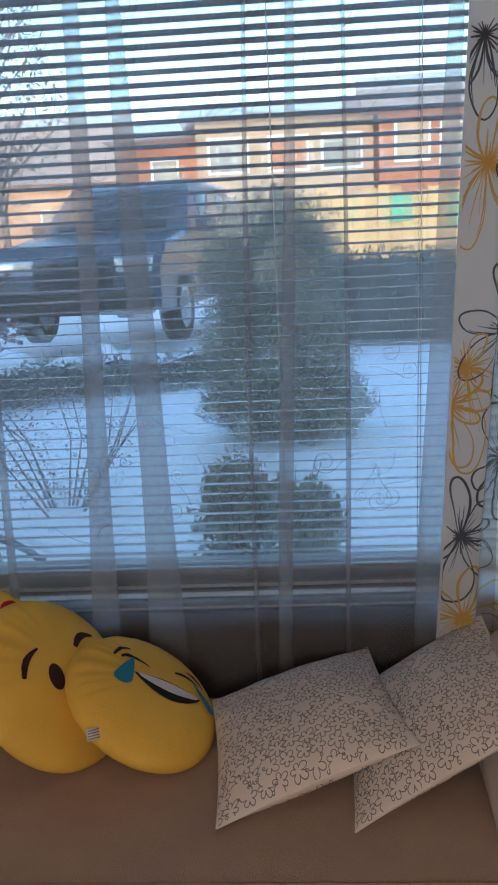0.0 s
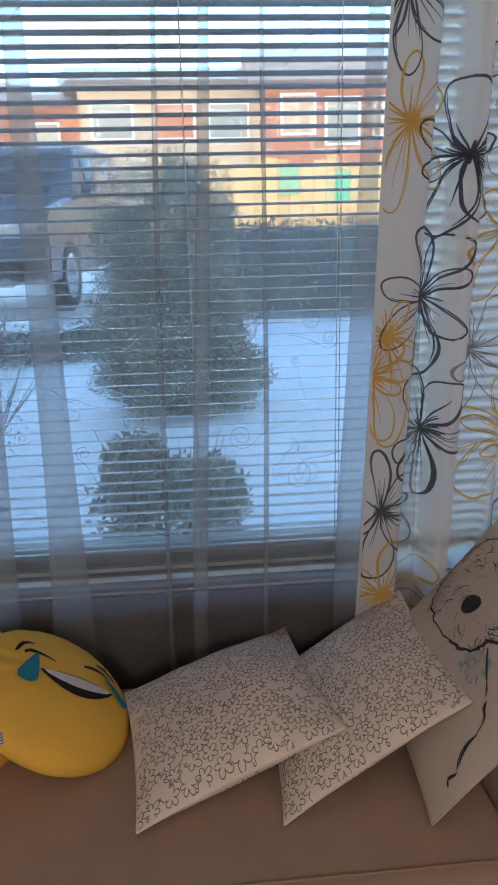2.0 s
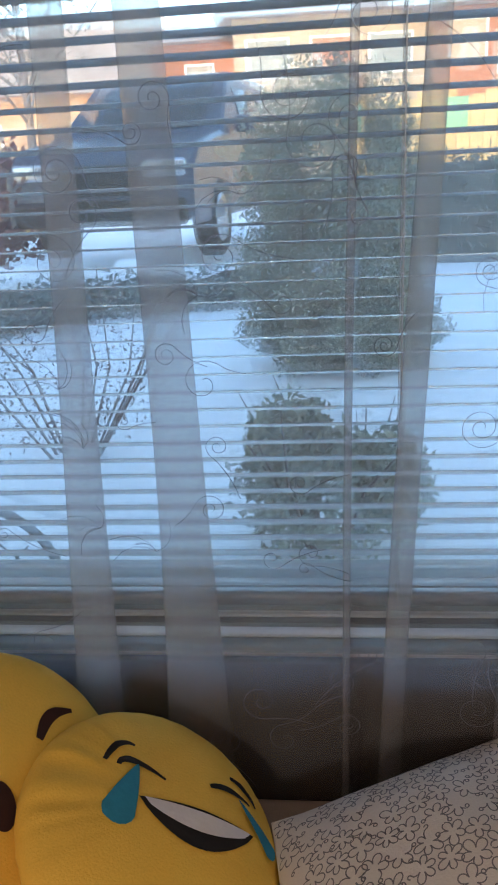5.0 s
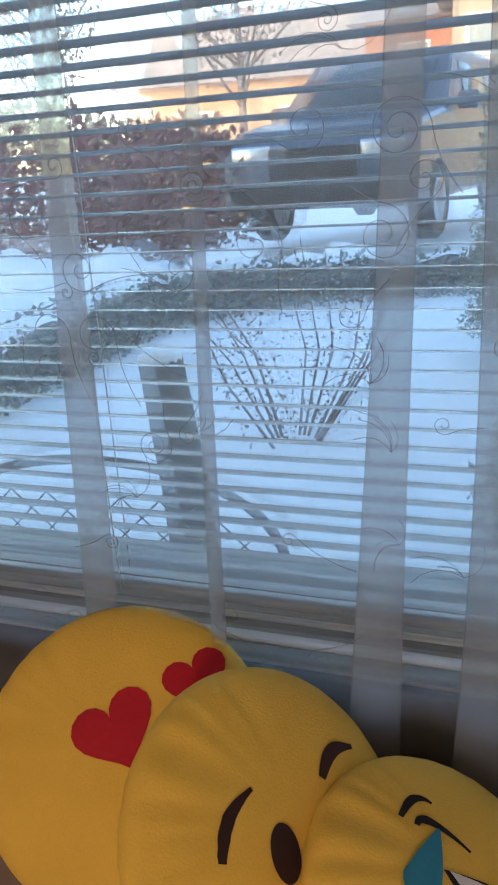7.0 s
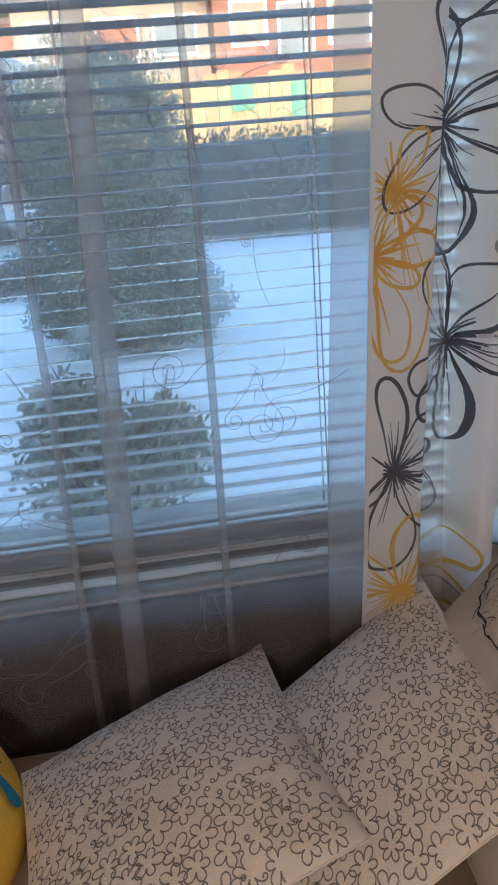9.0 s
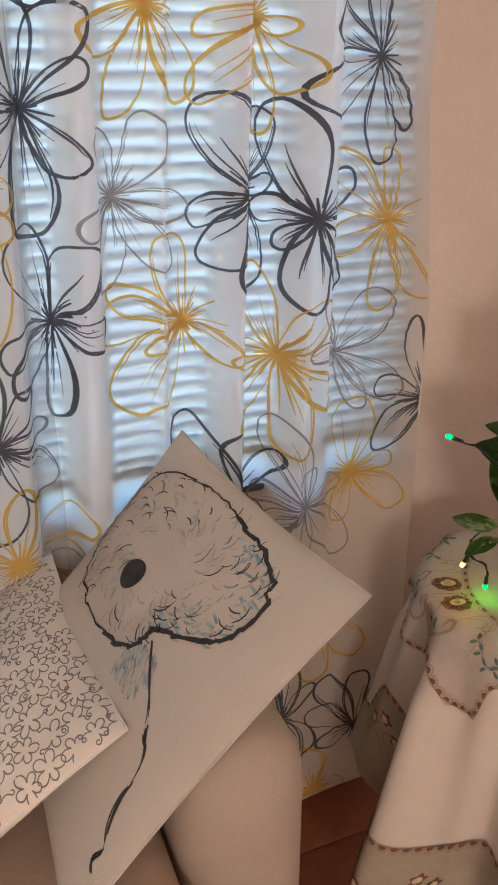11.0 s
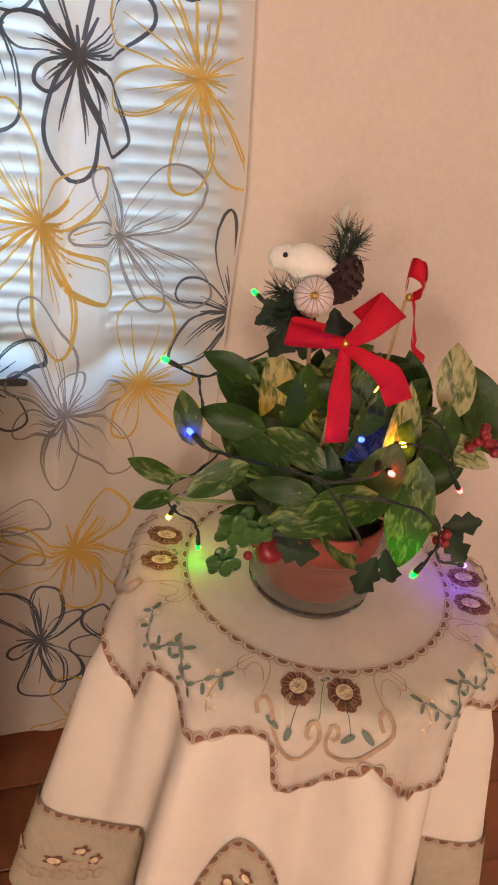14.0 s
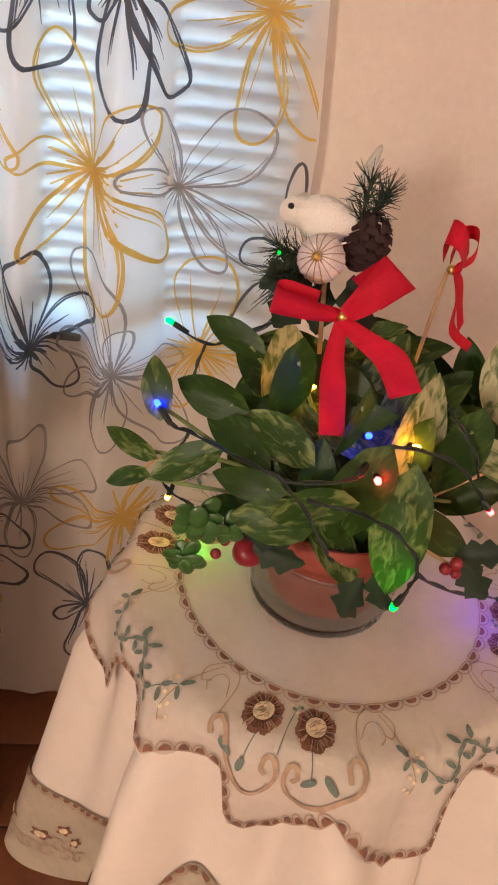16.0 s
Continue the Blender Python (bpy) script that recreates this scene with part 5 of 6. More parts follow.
part("soil", lathe([(0, 0.083), (0.03, 0.082), (0.0588, 0.078), (0.0585, 0.0765), (0, 0.0765)], 24), SOIL, plant)


def leaf_data(seed, long, wide):
    """A heart-shaped blade folded along its midrib, base at the origin, tip along y."""
    rg = random.Random(seed)
    vs, fs = [], []
    n = 12
    cup, droop, twist = rg.uniform(0.10, 0.28), rg.uniform(0.05, 0.22), rg.uniform(-0.3, 0.3)
    for i in range(n + 1):
        s = i / n
        w = wide * 2.31 * s ** 0.45 * (1 - s) ** 0.85
        back = -0.16 * long * (1 - s) ** 5
        for j in range(-3, 4):
            q = j / 3
            x = q * w
            y = long * s + (back * 2.2 * abs(q) ** 1.2 if s < 0.4 else 0)
            z = cup * abs(q) ** 1.3 * w - droop * long * s * s + 0.03 * wide * math.sin(9 * s + 3 * q + seed)
            vs.append((x + 0.1 * twist * long * s * s, y, z + twist * x * s * 0.4))
    for i in range(n):
        for j in range(6):
            a = i * 7 + j
            fs.append((a, a + 1, a + 8, a + 7))
    return vs, fs


POT_TOP = Vector((1.055, 1.165, TZ + 0.10))
VIEW = Vector((-0.28, -0.62, 0.36)).normalized()


def leaf(name, at, long, angle, kind, seed):
    """A leaf whose middle is at the place given; the tip points by the angle, seen from the room."""
    rg = random.Random(seed)
    right = Vector((0.93, -0.36, 0)).normalized()
    up = Vector((0.12, 0.3, 0.95)).normalized()
    d = (right * math.cos(radians(angle)) + up * math.sin(radians(angle)) + 0.15 * VIEW * rg.uniform(-1, 1)).normalized()
    n = (VIEW + 0.75 * Vector((rg.uniform(-1, 1), rg.uniform(-1, 1), rg.uniform(-0.5, 1)))).normalized()
    x = d.cross(n).normalized()
    n = x.cross(d)
    m = Matrix((x, d, n)).transposed().to_4x4()
    base = Vector(at) - 0.5 * long * d
    m.translation = base
    vs, fs = leaf_data(seed, long * 0.92, long * rg.uniform(0.25, 0.33))
    ob = part_raw(name, vs, fs, LEAF[kind], plant)
    ob.matrix_local = plant.matrix_world.inverted() @ m
    root = POT_TOP + Vector((rg.uniform(-0.03, 0.03), rg.uniform(-0.03, 0.03), -0.018))
    mid = root.lerp(base, 0.5) + Vector((0, 0, 0.02))
    st = part("stem", tube([root, mid, base], 0.0017, 6), STEM, plant)
    st.matrix_local = plant.matrix_world.inverted()
    return ob


bpy.context.view_layer.update()
n = 0
for x, y, z, l, a, k in LEAVES_A + LEAVES_B:
    leaf("leaf", (x, y, z), 0.88 * l, a, k, n)
    n += 1
rg = random.Random(77)
for _ in range(125):
    a = rg.uniform(0, math.tau)
    r, h = rg.uniform(0.02, 0.125), rg.uniform(0.0, 0.16)
    x, y, z = 1.055 + r * math.cos(a), 1.185 + r * 0.85 * math.sin(a), 0.795 + h * (1 - 0.4 * r / 0.13)
    if y < 1.10 and z < 0.875:
        continue
    leaf("leaf", (x, y, z), rg.uniform(0.042, 0.072), math.degrees(math.atan2(0.3 + 0.5 * h, math.cos(a))) + rg.uniform(-50, 50), rg.choice((0, 0, 0, 1, 1)), 100 + n)
    n += 1

# ---- decorations stuck into the pot ----
RIBBON = mat("red_ribbon", (0.74, 0.007, 0.042), 0.75, vary=0.12, scale=40, fine=500, bump=0.2, bump_scale=800)
STICK = mat("bamboo_stick", (0.40, 0.26, 0.13), 0.6, vary=0.2, scale=30)
WIRE_GOLD = mat("gold_wire", (0.75, 0.50, 0.15), 0.3, metal=1.0, vary=0.1, bump=0.0)
FEATHER = mat("white_flock", (0.80, 0.76, 0.72), 0.95, vary=0.04, scale=30, bump=0.4, bump_scale=500)
NEEDLE = mat("fir_needles", (0.018, 0.04, 0.025), 0.6, vary=0.4, scale=60, bump=0.0)
CONE = mat("pine_cone", (0.045, 0.02, 0.022), 0.7, vary=0.35, scale=60)
BAUBLE = mat("bauble_thread", (0.66, 0.58, 0.60), 0.45, vary=0.15, scale=70, bump=0.3, bump_scale=500)
HOLLY = mat("holly_leaf", (0.007, 0.022, 0.010), 0.62, vary=0.3, scale=40)
BERRY = mat("red_berry", (0.20, 0.006, 0.016), 0.4, vary=0.15, scale=60, bump=0.0)
CLOVER = mat("plastic_green", (0.035, 0.10, 0.022), 0.3, vary=0.25, scale=60, bump=0.1)
CABLE = mat("dark_cable", (0.008, 0.015, 0.013), 0.45, vary=0.2, bump=0.0)


def band(points, widths, up, thick=0.0007, sides=None):
    """A ribbon strip through points with given widths, its width lying along up."""
    bm = bmesh.new()
    rows = []
    for p, w in zip(points, widths):
        p, u = Vector(p), Vector(up).normalized()
        rows.append((bm.verts.new(p - u * w / 2), bm.verts.new(p), bm.verts.new(p + u * w / 2)))
    for a, b in zip(rows, rows[1:]):
        for i in range(2):
            bm.faces.new((a[i], a[i + 1], b[i + 1], b[i]))
    bmesh.ops.solidify(bm, geom=bm.faces[:], thickness=thick)
    return bm


def bow(m, loops, label, foot):
    """A bow of flat ribbon with loops and tails round a gold knot, on a stick."""
    ob = thing("ribbon_bow", m, label, "bow", "red ribbon bows")
    for name, pts, ws, up in loops:
        sp = smooth_path(pts, 5)
        k = len(sp) - 1
        width = [0.86 * (ws[0] + (ws[1] - ws[0]) * min(1, 1.8 * i / k)) for i in range(k + 1)]
        part(name, band(sp, width, up), RIBBON, ob)
    part("knot", lathe([(0, -0.004), (0.003, -0.003), (0.0042, 0), (0.003, 0.003), (0, 0.004)], 14), WIRE_GOLD, ob)
    part("stick", tube([m.inverted() @ Vector(foot), (0, 0.003, -0.004)], 0.0016, 8), STICK, ob)
    return ob


# ribbons run in the plane that faces the room
bow(pose(1.010, 1.118, 0.990, 0, 0, -22), [
    ("loop", [(-0.002, -0.002, 0.001), (-0.022, -0.012, 0.004), (-0.048, -0.006, 0.002), (-0.046, 0.004, 0.004), (-0.02, 0.004, 0.002)], (0.012, 0.025), (0.12, 0, 1)),
    ("loop", [(0.002, -0.002, 0.002), (0.014, -0.013, 0.020), (0.029, -0.007, 0.040), (0.030, 0.004, 0.038), (0.012, 0.005, 0.018)], (0.013, 0.034), (-0.85, 0, 0.6)),
    ("tail", [(0.001, -0.003, -0.001), (0.020, -0.012, -0.006), (0.040, -0.008, -0.018), (0.056, -0.004, -0.044)], (0.012, 0.028), (0.85, 0, 0.55)),
    ("tail", [(0.0, -0.003, -0.002), (0.002, -0.012, -0.028), (0.006, -0.008, -0.058), (0.011, -0.004, -0.094)], (0.010, 0.023), (1, 0, 0.25))],
    "red velvet ribbon bow on a thin stick in the plant", (1.02, 1.14, 0.80))
bow(pose(1.105, 1.195, 1.002, 0, 0, 60), [
    ("loop", [(0, -0.002, 0.001), (-0.010, -0.010, 0.012), (-0.024, -0.006, 0.032), (-0.020, 0.006, 0.034), (-0.004, 0.006, 0.014)], (0.010, 0.022), (0.6, 0, 0.8)),
    ("loop", [(0, -0.002, 0.001), (0.012, -0.012, 0.010), (0.028, -0.008, 0.022), (0.026, 0.004, 0.020), (0.006, 0.004, 0.004)], (0.010, 0.020), (-0.6, 0, 0.8)),
    ("tail", [(0, -0.003, -0.001), (0.004, -0.010, -0.022), (-0.004, -0.014, -0.045), (0.010, -0.030, -0.062)], (0.010, 0.019), (1, 0, 0.1)),
    ("tail", [(0, -0.003, -0.001), (0.012, -0.008, -0.014), (0.018, -0.012, -0.036), (0.014, -0.018, -0.050)], (0.010, 0.018), (0.9, 0, 0.3))],
    "red velvet ribbon bow seen edge-on above the leaves", (1.085, 1.18, 0.82))

# bird ornament on a pick with fir, cone and bauble
pick = thing("bird_pick", pose(0.995, 1.20, 1.005), "white flocked bird ornament with fir sprig, cone and bauble", "ornament")
bm = bmesh.new()
bmesh.ops.create_uvsphere(bm, u_segments=28, v_segments=18, radius=1)
for v in bm.verts:
    x, y, z = v.co
    t = (x + 1) / 2
    body = 0.021 * (0.80 + 0.35 * math.sin(math.pi * t)) * (1 - 0.35 * max(0, x) ** 2)
    v.co = Vector((0.037 * x, body * y * 0.9, body * z + (0.006 if x < -0.5 else 0) - 0.004 * x))
sub = bmesh.new()
bmesh.ops.create_uvsphere(sub, u_segments=24, v_segments=16, radius=0.0150)
join(bm, sub, pose(-0.0255, 0.0, 0.0085) @ Matrix.Diagonal((1.15, 1.0, 1.0, 1)))
ob = part("figurine", bm, FEATHER, pick, "white flocked bird figurine")
ob.matrix_local = pose(0.008, 0.014, 0.018, 0, -12, -22) @ Matrix.Diagonal((0.82, 0.78, 0.80, 1))
tailm = part("plume", band(smooth_path([(0.024, 0.012, 0.030), (0.032, 0.017, 0.052), (0.042, 0.022, 0.076)], 6), [0.006] * 6 + [0.006, 0.007, 0.008, 0.008, 0.007, 0.005, 0.0015], (1, 0, -0.35)), FEATHER, pick, "white plume")
eye = bmesh.new()
bmesh.ops.create_icosphere(eye, subdivisions=2, radius=0.0024)
part("bead", eye, BLACK, pick).matrix_local = pose(-0.0215, -0.0045, 0.0325)
bm = lathe([(0.0175 * math.sin(math.pi * i / 20), -0.0175 * math.cos(math.pi * i / 20)) for i in range(21)], 40)
for v in bm.verts:
    a = math.atan2(v.co.y, v.co.x)
    k = 1 + 0.035 * abs(math.sin(10 * a))
    v.co.x, v.co.y = v.co.x * k, v.co.y * k
part("bauble", bm, BAUBLE, pick, "pale ribbed thread bauble").matrix_local = pose(0.004, -0.024, 0.002, 62, 0, -22)
lines = bmesh.new()
for k in range(16):
    phi = k * math.tau / 16
    tube([(0.0181 * math.sin(t) * math.cos(phi), 0.0181 * math.sin(t) * math.sin(phi), 0.0181 * math.cos(t)) for t in (0.15, 0.5, 0.85, 1.2, 1.5)], 0.0004, 4, lines)
part("bauble_threads", lines, STICK, pick, "fine golden threads").matrix_local = pose(0.004, -0.024, 0.002, 62, 0, -22)
part("bauble_star", tube([(0, 0, 0), (0, 0, 0.001)], 0.0035, 8), WIRE_GOLD, pick).matrix_local = pose(-0.003, -0.0405, 0.010, 62, 0, -22)
rg = random.Random(4)
bm = bmesh.new()
for i in range(70):
    a, z = i * 2.4, 0.042 * i / 70
    r = 0.017 * math.sin(math.pi * (0.12 + 0.82 * i / 70)) ** 0.8
    p = Vector((r * 0.5 * math.cos(a), r * 0.5 * math.sin(a), z))
    q = Vector((r * math.cos(a), r * math.sin(a), z + 0.005))
    s = Vector((-math.sin(a), math.cos(a), 0)) * 0.005
    vs = [bm.verts.new(c) for c in (p - s * 0.5, p + s * 0.5, q + s, q + Vector((0, 0, 0.002)), q - s)]
    bm.faces.new(vs)
bmesh.ops.solidify(bm, geom=bm.faces[:], thickness=0.001)
part("cone", bm, CONE, pick, "dark brown pine cone").matrix_local = pose(0.046, -0.006, 0.034, 200, 10, 0) @ Matrix.Scale(1.12, 4)


def fir(parent, base, d, length, count, seed):
    rg = random.Random(seed)
    bm = tube([base, Vector(base) + Vector(d).normalized() * length], 0.0012, 5)
    dn = Vector(d).normalized()
    for k in range(count):
        p = Vector(base) + dn * length * rg.random()
        q = (dn * 0.8 + 1.0 * Vector((rg.gauss(0, 1), rg.gauss(0, 1), rg.gauss(0, 1))).normalized()).normalized()
        tube([p, p + q * rg.uniform(0.014, 0.022)], 0.00055, 3, bm, 0.4)
    return part("fir_sprig", bm, NEEDLE, parent)


for b, d, l, c, s in (((0.006, -0.008, -0.004), (-1, -0.3, 0.25), 0.036, 120, 1), ((0.004, -0.010, -0.010), (-0.9, -0.4, -0.15), 0.036, 120, 2), ((0.034, 0.006, 0.012), (0.45, 0.1, 0.9), 0.040, 150, 3), ((0.006, -0.010, -0.006), (-0.75, -0.3, -0.55), 0.034, 110, 4), ((0.034, 0.006, 0.02), (0.05, 0, 1), 0.034, 90, 5)):
    fir(pick, b, d, l, c, s)


def holly_leaf(parent, at, angle, long, seed, name="holly_leaf"):
    rg = random.Random(seed)
    vs, fs = [], []
    for i in range(13):
        s = i / 12
        w = long * (0.25 * math.sin(math.pi * s) ** 0.7 + 0.07 * math.cos(6 * math.pi * s) * math.sin(math.pi * s))
        for q in (-1, -0.5, 0, 0.5, 1):
            vs.append((q * w, long * s, 0.55 * abs(q) * w - 0.25 * long * s * s))
    for i in range(12):
        for j in range(4):
            a = i * 5 + j
            fs.append((a, a + 1, a + 6, a + 5))
    ob = part_raw(name, vs, fs, HOLLY, parent)
    right, up = Vector((0.93, -0.36, 0)).normalized(), Vector((0.1, 0.25, 0.95)).normalized()
    d = right * math.cos(radians(angle)) + up * math.sin(radians(angle))
    n = (VIEW + 0.3 * Vector((rg.uniform(-1, 1), rg.uniform(-1, 1), rg.uniform(-1, 1)))).normalized()
    x = d.cross(n).normalized()
    m = Matrix((x, d, x.cross(d))).transposed().to_4x4()
    m.translation = Vector(at)
    bpy.context.view_layer.update()
    ob.matrix_local = parent.matrix_world.inverted() @ m
    return ob


bpy.context.view_layer.update()
for x, y, z, a, l, s in ((1.000, 1.190, 0.995, 205, 0.052, 1), (0.995, 1.19, 0.99, 250, 0.055, 2), (1.03, 1.195, 0.99, 290, 0.055, 3), (1.01, 1.2, 0.985, 270, 0.05, 4)):
    holly_leaf(pick, (x, y, z), a, l, s)
part("stick", tube([(0.012, -0.006, -0.012), (0.030, -0.02, -0.19)], 0.002, 8), STICK, pick)

# green rosettes, apple and berries at the rim of the pot
spray = thing("berry_spray", pose(0.935, 1.085, 0.792), "green plastic rosette spray with red berries and an apple", "ornament")
rg = random.Random(12)
for cx, cz, r, cnt in ((-0.010, 0.042, 0.013, 9), (-0.018, 0.004, 0.011, 8), (0.012, 0.034, 0.010, 6)):
    for k in range(cnt):
        a = k * math.tau / cnt + 0.3
        bm = bmesh.new()
        bmesh.ops.create_uvsphere(bm, u_segments=12, v_segments=8, radius=1)
        for v in bm.verts:
            v.co = Vector((v.co.x * r * 0.58, v.co.y * r * 0.17, v.co.z * r * 0.80))
        ring = 1.0 if k % 2 else 0.62
        part("petal", bm, CLOVER, spray).matrix_local = pose(cx + ring * r * math.cos(a), -0.008 * (2 - ring) + rg.uniform(-0.004, 0.004), cz + ring * r * math.sin(a) * 0.9, rg.uniform(-20, 20), math.degrees(-a) + 90, 0)
for x, y, z, r in ((0.012, -0.004, 0.018, 0.0042), (0.006, -0.006, 0.006, 0.0045), (0.0, -0.002, 0.028, 0.0038)):
    bm = bmesh.new()
    bmesh.ops.create_icosphere(bm, subdivisions=2, radius=r)
    part("berry", bm, BERRY, spray).matrix_local = pose(x, y, z)
part("apple", lathe([(0, 0.003), (0.005, 0.0055), (0.012, 0.003), (0.0135, -0.005), (0.011, -0.0145), (0.005, -0.017), (0, -0.0155)], 24), BERRY, spray, "small red plastic apple").matrix_local = pose(0.036, 0.010, -0.002, 30, 20, 0)
bpy.context.view_layer.update()
holly_leaf(spray, (0.96, 1.085, 0.815), 20, 0.05, 7)
holly_leaf(spray, (0.97, 1.09, 0.80), -10, 0.045, 8)
part("stick", tube([(0.0, 0.0, 0.012), (0.03, 0.02, 0.0), (0.075, 0.05, 0.0)], 0.0018, 6), STICK, spray)
spray2 = thing("berry_spray", pose(1.118, 1.06, 0.82), "dark holly leaves with red berries over the bowl rim", "ornament")
bpy.context.view_layer.update()
for x, y, z, a, l, s in ((1.125, 1.065, 0.822, -40, 0.045, 11), (1.12, 1.06, 0.83, 20, 0.04, 12), (1.05, 1.045, 0.815, 255, 0.045, 13), (1.06, 1.05, 0.82, 290, 0.04, 14)):
    holly_leaf(spray2, (x, y, z), a, l, s)
for x, y, z, r in ((-0.006, -0.01, 0.004, 0.005), (0.0, -0.012, 0.012, 0.005), (0.004, -0.008, -0.002, 0.0045)):
    bm = bmesh.new()
    bmesh.ops.create_icosphere(bm, subdivisions=2, radius=r)
    part("berry", bm, BERRY, spray2).matrix_local = pose(x, y, z)
part("stick", tube([(0, 0, 0), (-0.02, 0.05, -0.02), (-0.04, 0.09, -0.03)], 0.0016, 6), STICK, spray2)
spray3 = thing("berry_spray", pose(1.178, 1.12, 0.885), "cluster of small red berries among the leaves", "ornament")
rg = random.Random(31)
for k in range(14):
    bm = bmesh.new()
    bmesh.ops.create_icosphere(bm, subdivisions=2, radius=0.0052)
    part("berry", bm, BERRY, spray3).matrix_local = pose(rg.uniform(-0.016, 0.03), rg.uniform(-0.01, 0.01), rg.uniform(-0.012, 0.014))
part("stick", tube([(0, 0, 0), (-0.05, 0.02, -0.06), (-0.10, 0.045, -0.10)], 0.0016, 6), STICK, spray3)

# ---- string of lights ----
lights = thing("string_lights", pose(0, 0, 0), "dark green string of small coloured lights wound over the plant", "string lights")
for s in STRANDS_A + STRANDS_B:
    sp = smooth_path([Vector(p) for p in s], 6)
    bm = tube(sp, 0.0010, 6)
    tube([p + Vector((0.0015 * math.sin(i * 1.1), 0.0015 * math.cos(i * 1.1), 0.0012)) for i, p in enumerate(sp)], 0.0008, 6, bm)
    part("cable", bm, CABLE, lights)
GLOWS = {"GREEN": glow("bulb_green", (0.001, 1.0, 0.001), 12.0), "BLUE": glow("bulb_blue", (0.004, 0.006, 1.0), 20.0), "AMBER": glow("bulb_amber", (1.0, 0.36, 0.004), 30.0), "VIOLET": glow("bulb_violet", (0.14, 0.012, 1.0), 26.0), "RED": glow("bulb_red", (1.0, 0.015, 0.012), 9.0)}
ENDS = [("GREEN", 0, 0), ("BLUE", 2, 0), ("AMBER", 3, 0), ("GREEN", 4, 1), ("BLUE", 5, 1), ("GREEN", 6, 1), ("RED", 7, 1), ("VIOLET", 8, 1)]
TIPS = []
for c, k, end in ENDS:
    line = [Vector(p) for p in (STRANDS_A + STRANDS_B)[k]]
    p, q = (line[-1], line[-2]) if end else (line[0], line[1])
    TIPS.append((c, p, (p - q).normalized()))
for c, x, y, z in BULBS:
    p = Vector((x, y, z)) + (0.030 * VIEW if x > 0.99 else Vector())
    d = p - POT_TOP
    d.z *= 0.25
    TIPS.append((c, p, d.normalized()))
for c, p, d in TIPS:
    x, y, z = p - d * 0.003
    m = Matrix.Translation((x, y, z)) @ d.to_track_quat("Z", "Y").to_matrix().to_4x4()
    hold = part("socket", join(bmesh.new(), lathe([(0, -0.016), (0.0022, -0.016), (0.0028, -0.004), (0.0024, 0.0), (0, 0.0)], 10), m), CABLE, lights)
    part("bulb", join(bmesh.new(), lathe([(0.0018, 0.0), (0.0026, 0.002), (0.0022, 0.0060), (0.0, 0.0078)], 10), m), GLOWS[c], hold)

# ---- garden and street ----
GROUND = 0.30
rg = random.Random(11)
v, f = grid_mesh(lambda i, j: (-60 + 120 * i / 60, Y1 + T + 0.002 + 160 * (j / 60) ** 2, GROUND + 0.03 * math.sin(i * 1.3 + j * 0.7) + 0.02 * math.sin(i * 0.5 - j * 1.1) - 0.15 * (j == 0)), 60, 60)
tagged(part_raw("ground", v, f, SNOW), "snow-covered garden ground", "ground", kind="structure")
BRICK_WALL = mat("house_paint", (0.46, 0.20, 0.10), 0.8, vary=0.3, scale=0.9, bump=0.1, second=(0.60, 0.42, 0.28))
# yellow of the sunlit ground, put into a base colour
SUNLIT_YELLOW = mat("sunlit_yellow", (0.62, 0.40, 0.14), 0.8, vary=0.15, scale=1.0)
FOLIAGE_YELLOW = mat("foliage_yellow", (0.50, 0.30, 0.10), 0.8, vary=0.3, scale=2.0, random_amount=0.5, second=(0.66, 0.42, 0.18))
ROOF = mat("roof_tiles", (0.42, 0.35, 0.31), 0.7, vary=0.3, scale=1.0, second=(0.55, 0.42, 0.36))
HEDGE = mat("hedge_needles", (0.13, 0.14, 0.13), 0.8, vary=0.4, scale=3)
BUSH = mat("thuja_needles", (0.29, 0.31, 0.25), 0.75, vary=0.45, scale=4)
TWIG = mat("twigs", (0.16, 0.13, 0.125), 0.85, vary=0.3, scale=6)
REDTWIG = mat("red_twigs", (0.26, 0.12, 0.115), 0.85, vary=0.3, scale=6)
CAR_BLUE = mat("car_paint", (0.07, 0.085, 0.12), 0.25, vary=0.05, bump=0.0)
CAR_GLASS = mat("car_glass", (0.04, 0.05, 0.06), 0.08, vary=0.05, bump=0.0)
RUBBER = mat("rubber", (0.02, 0.02, 0.02), 0.8, vary=0.2)
CHROME = mat("chrome", (0.5, 0.5, 0.52), 0.25, metal=1.0, vary=0.05, bump=0.0)
MINT = mat("mint_paint", (0.16, 0.42, 0.24), 0.6, vary=0.1)


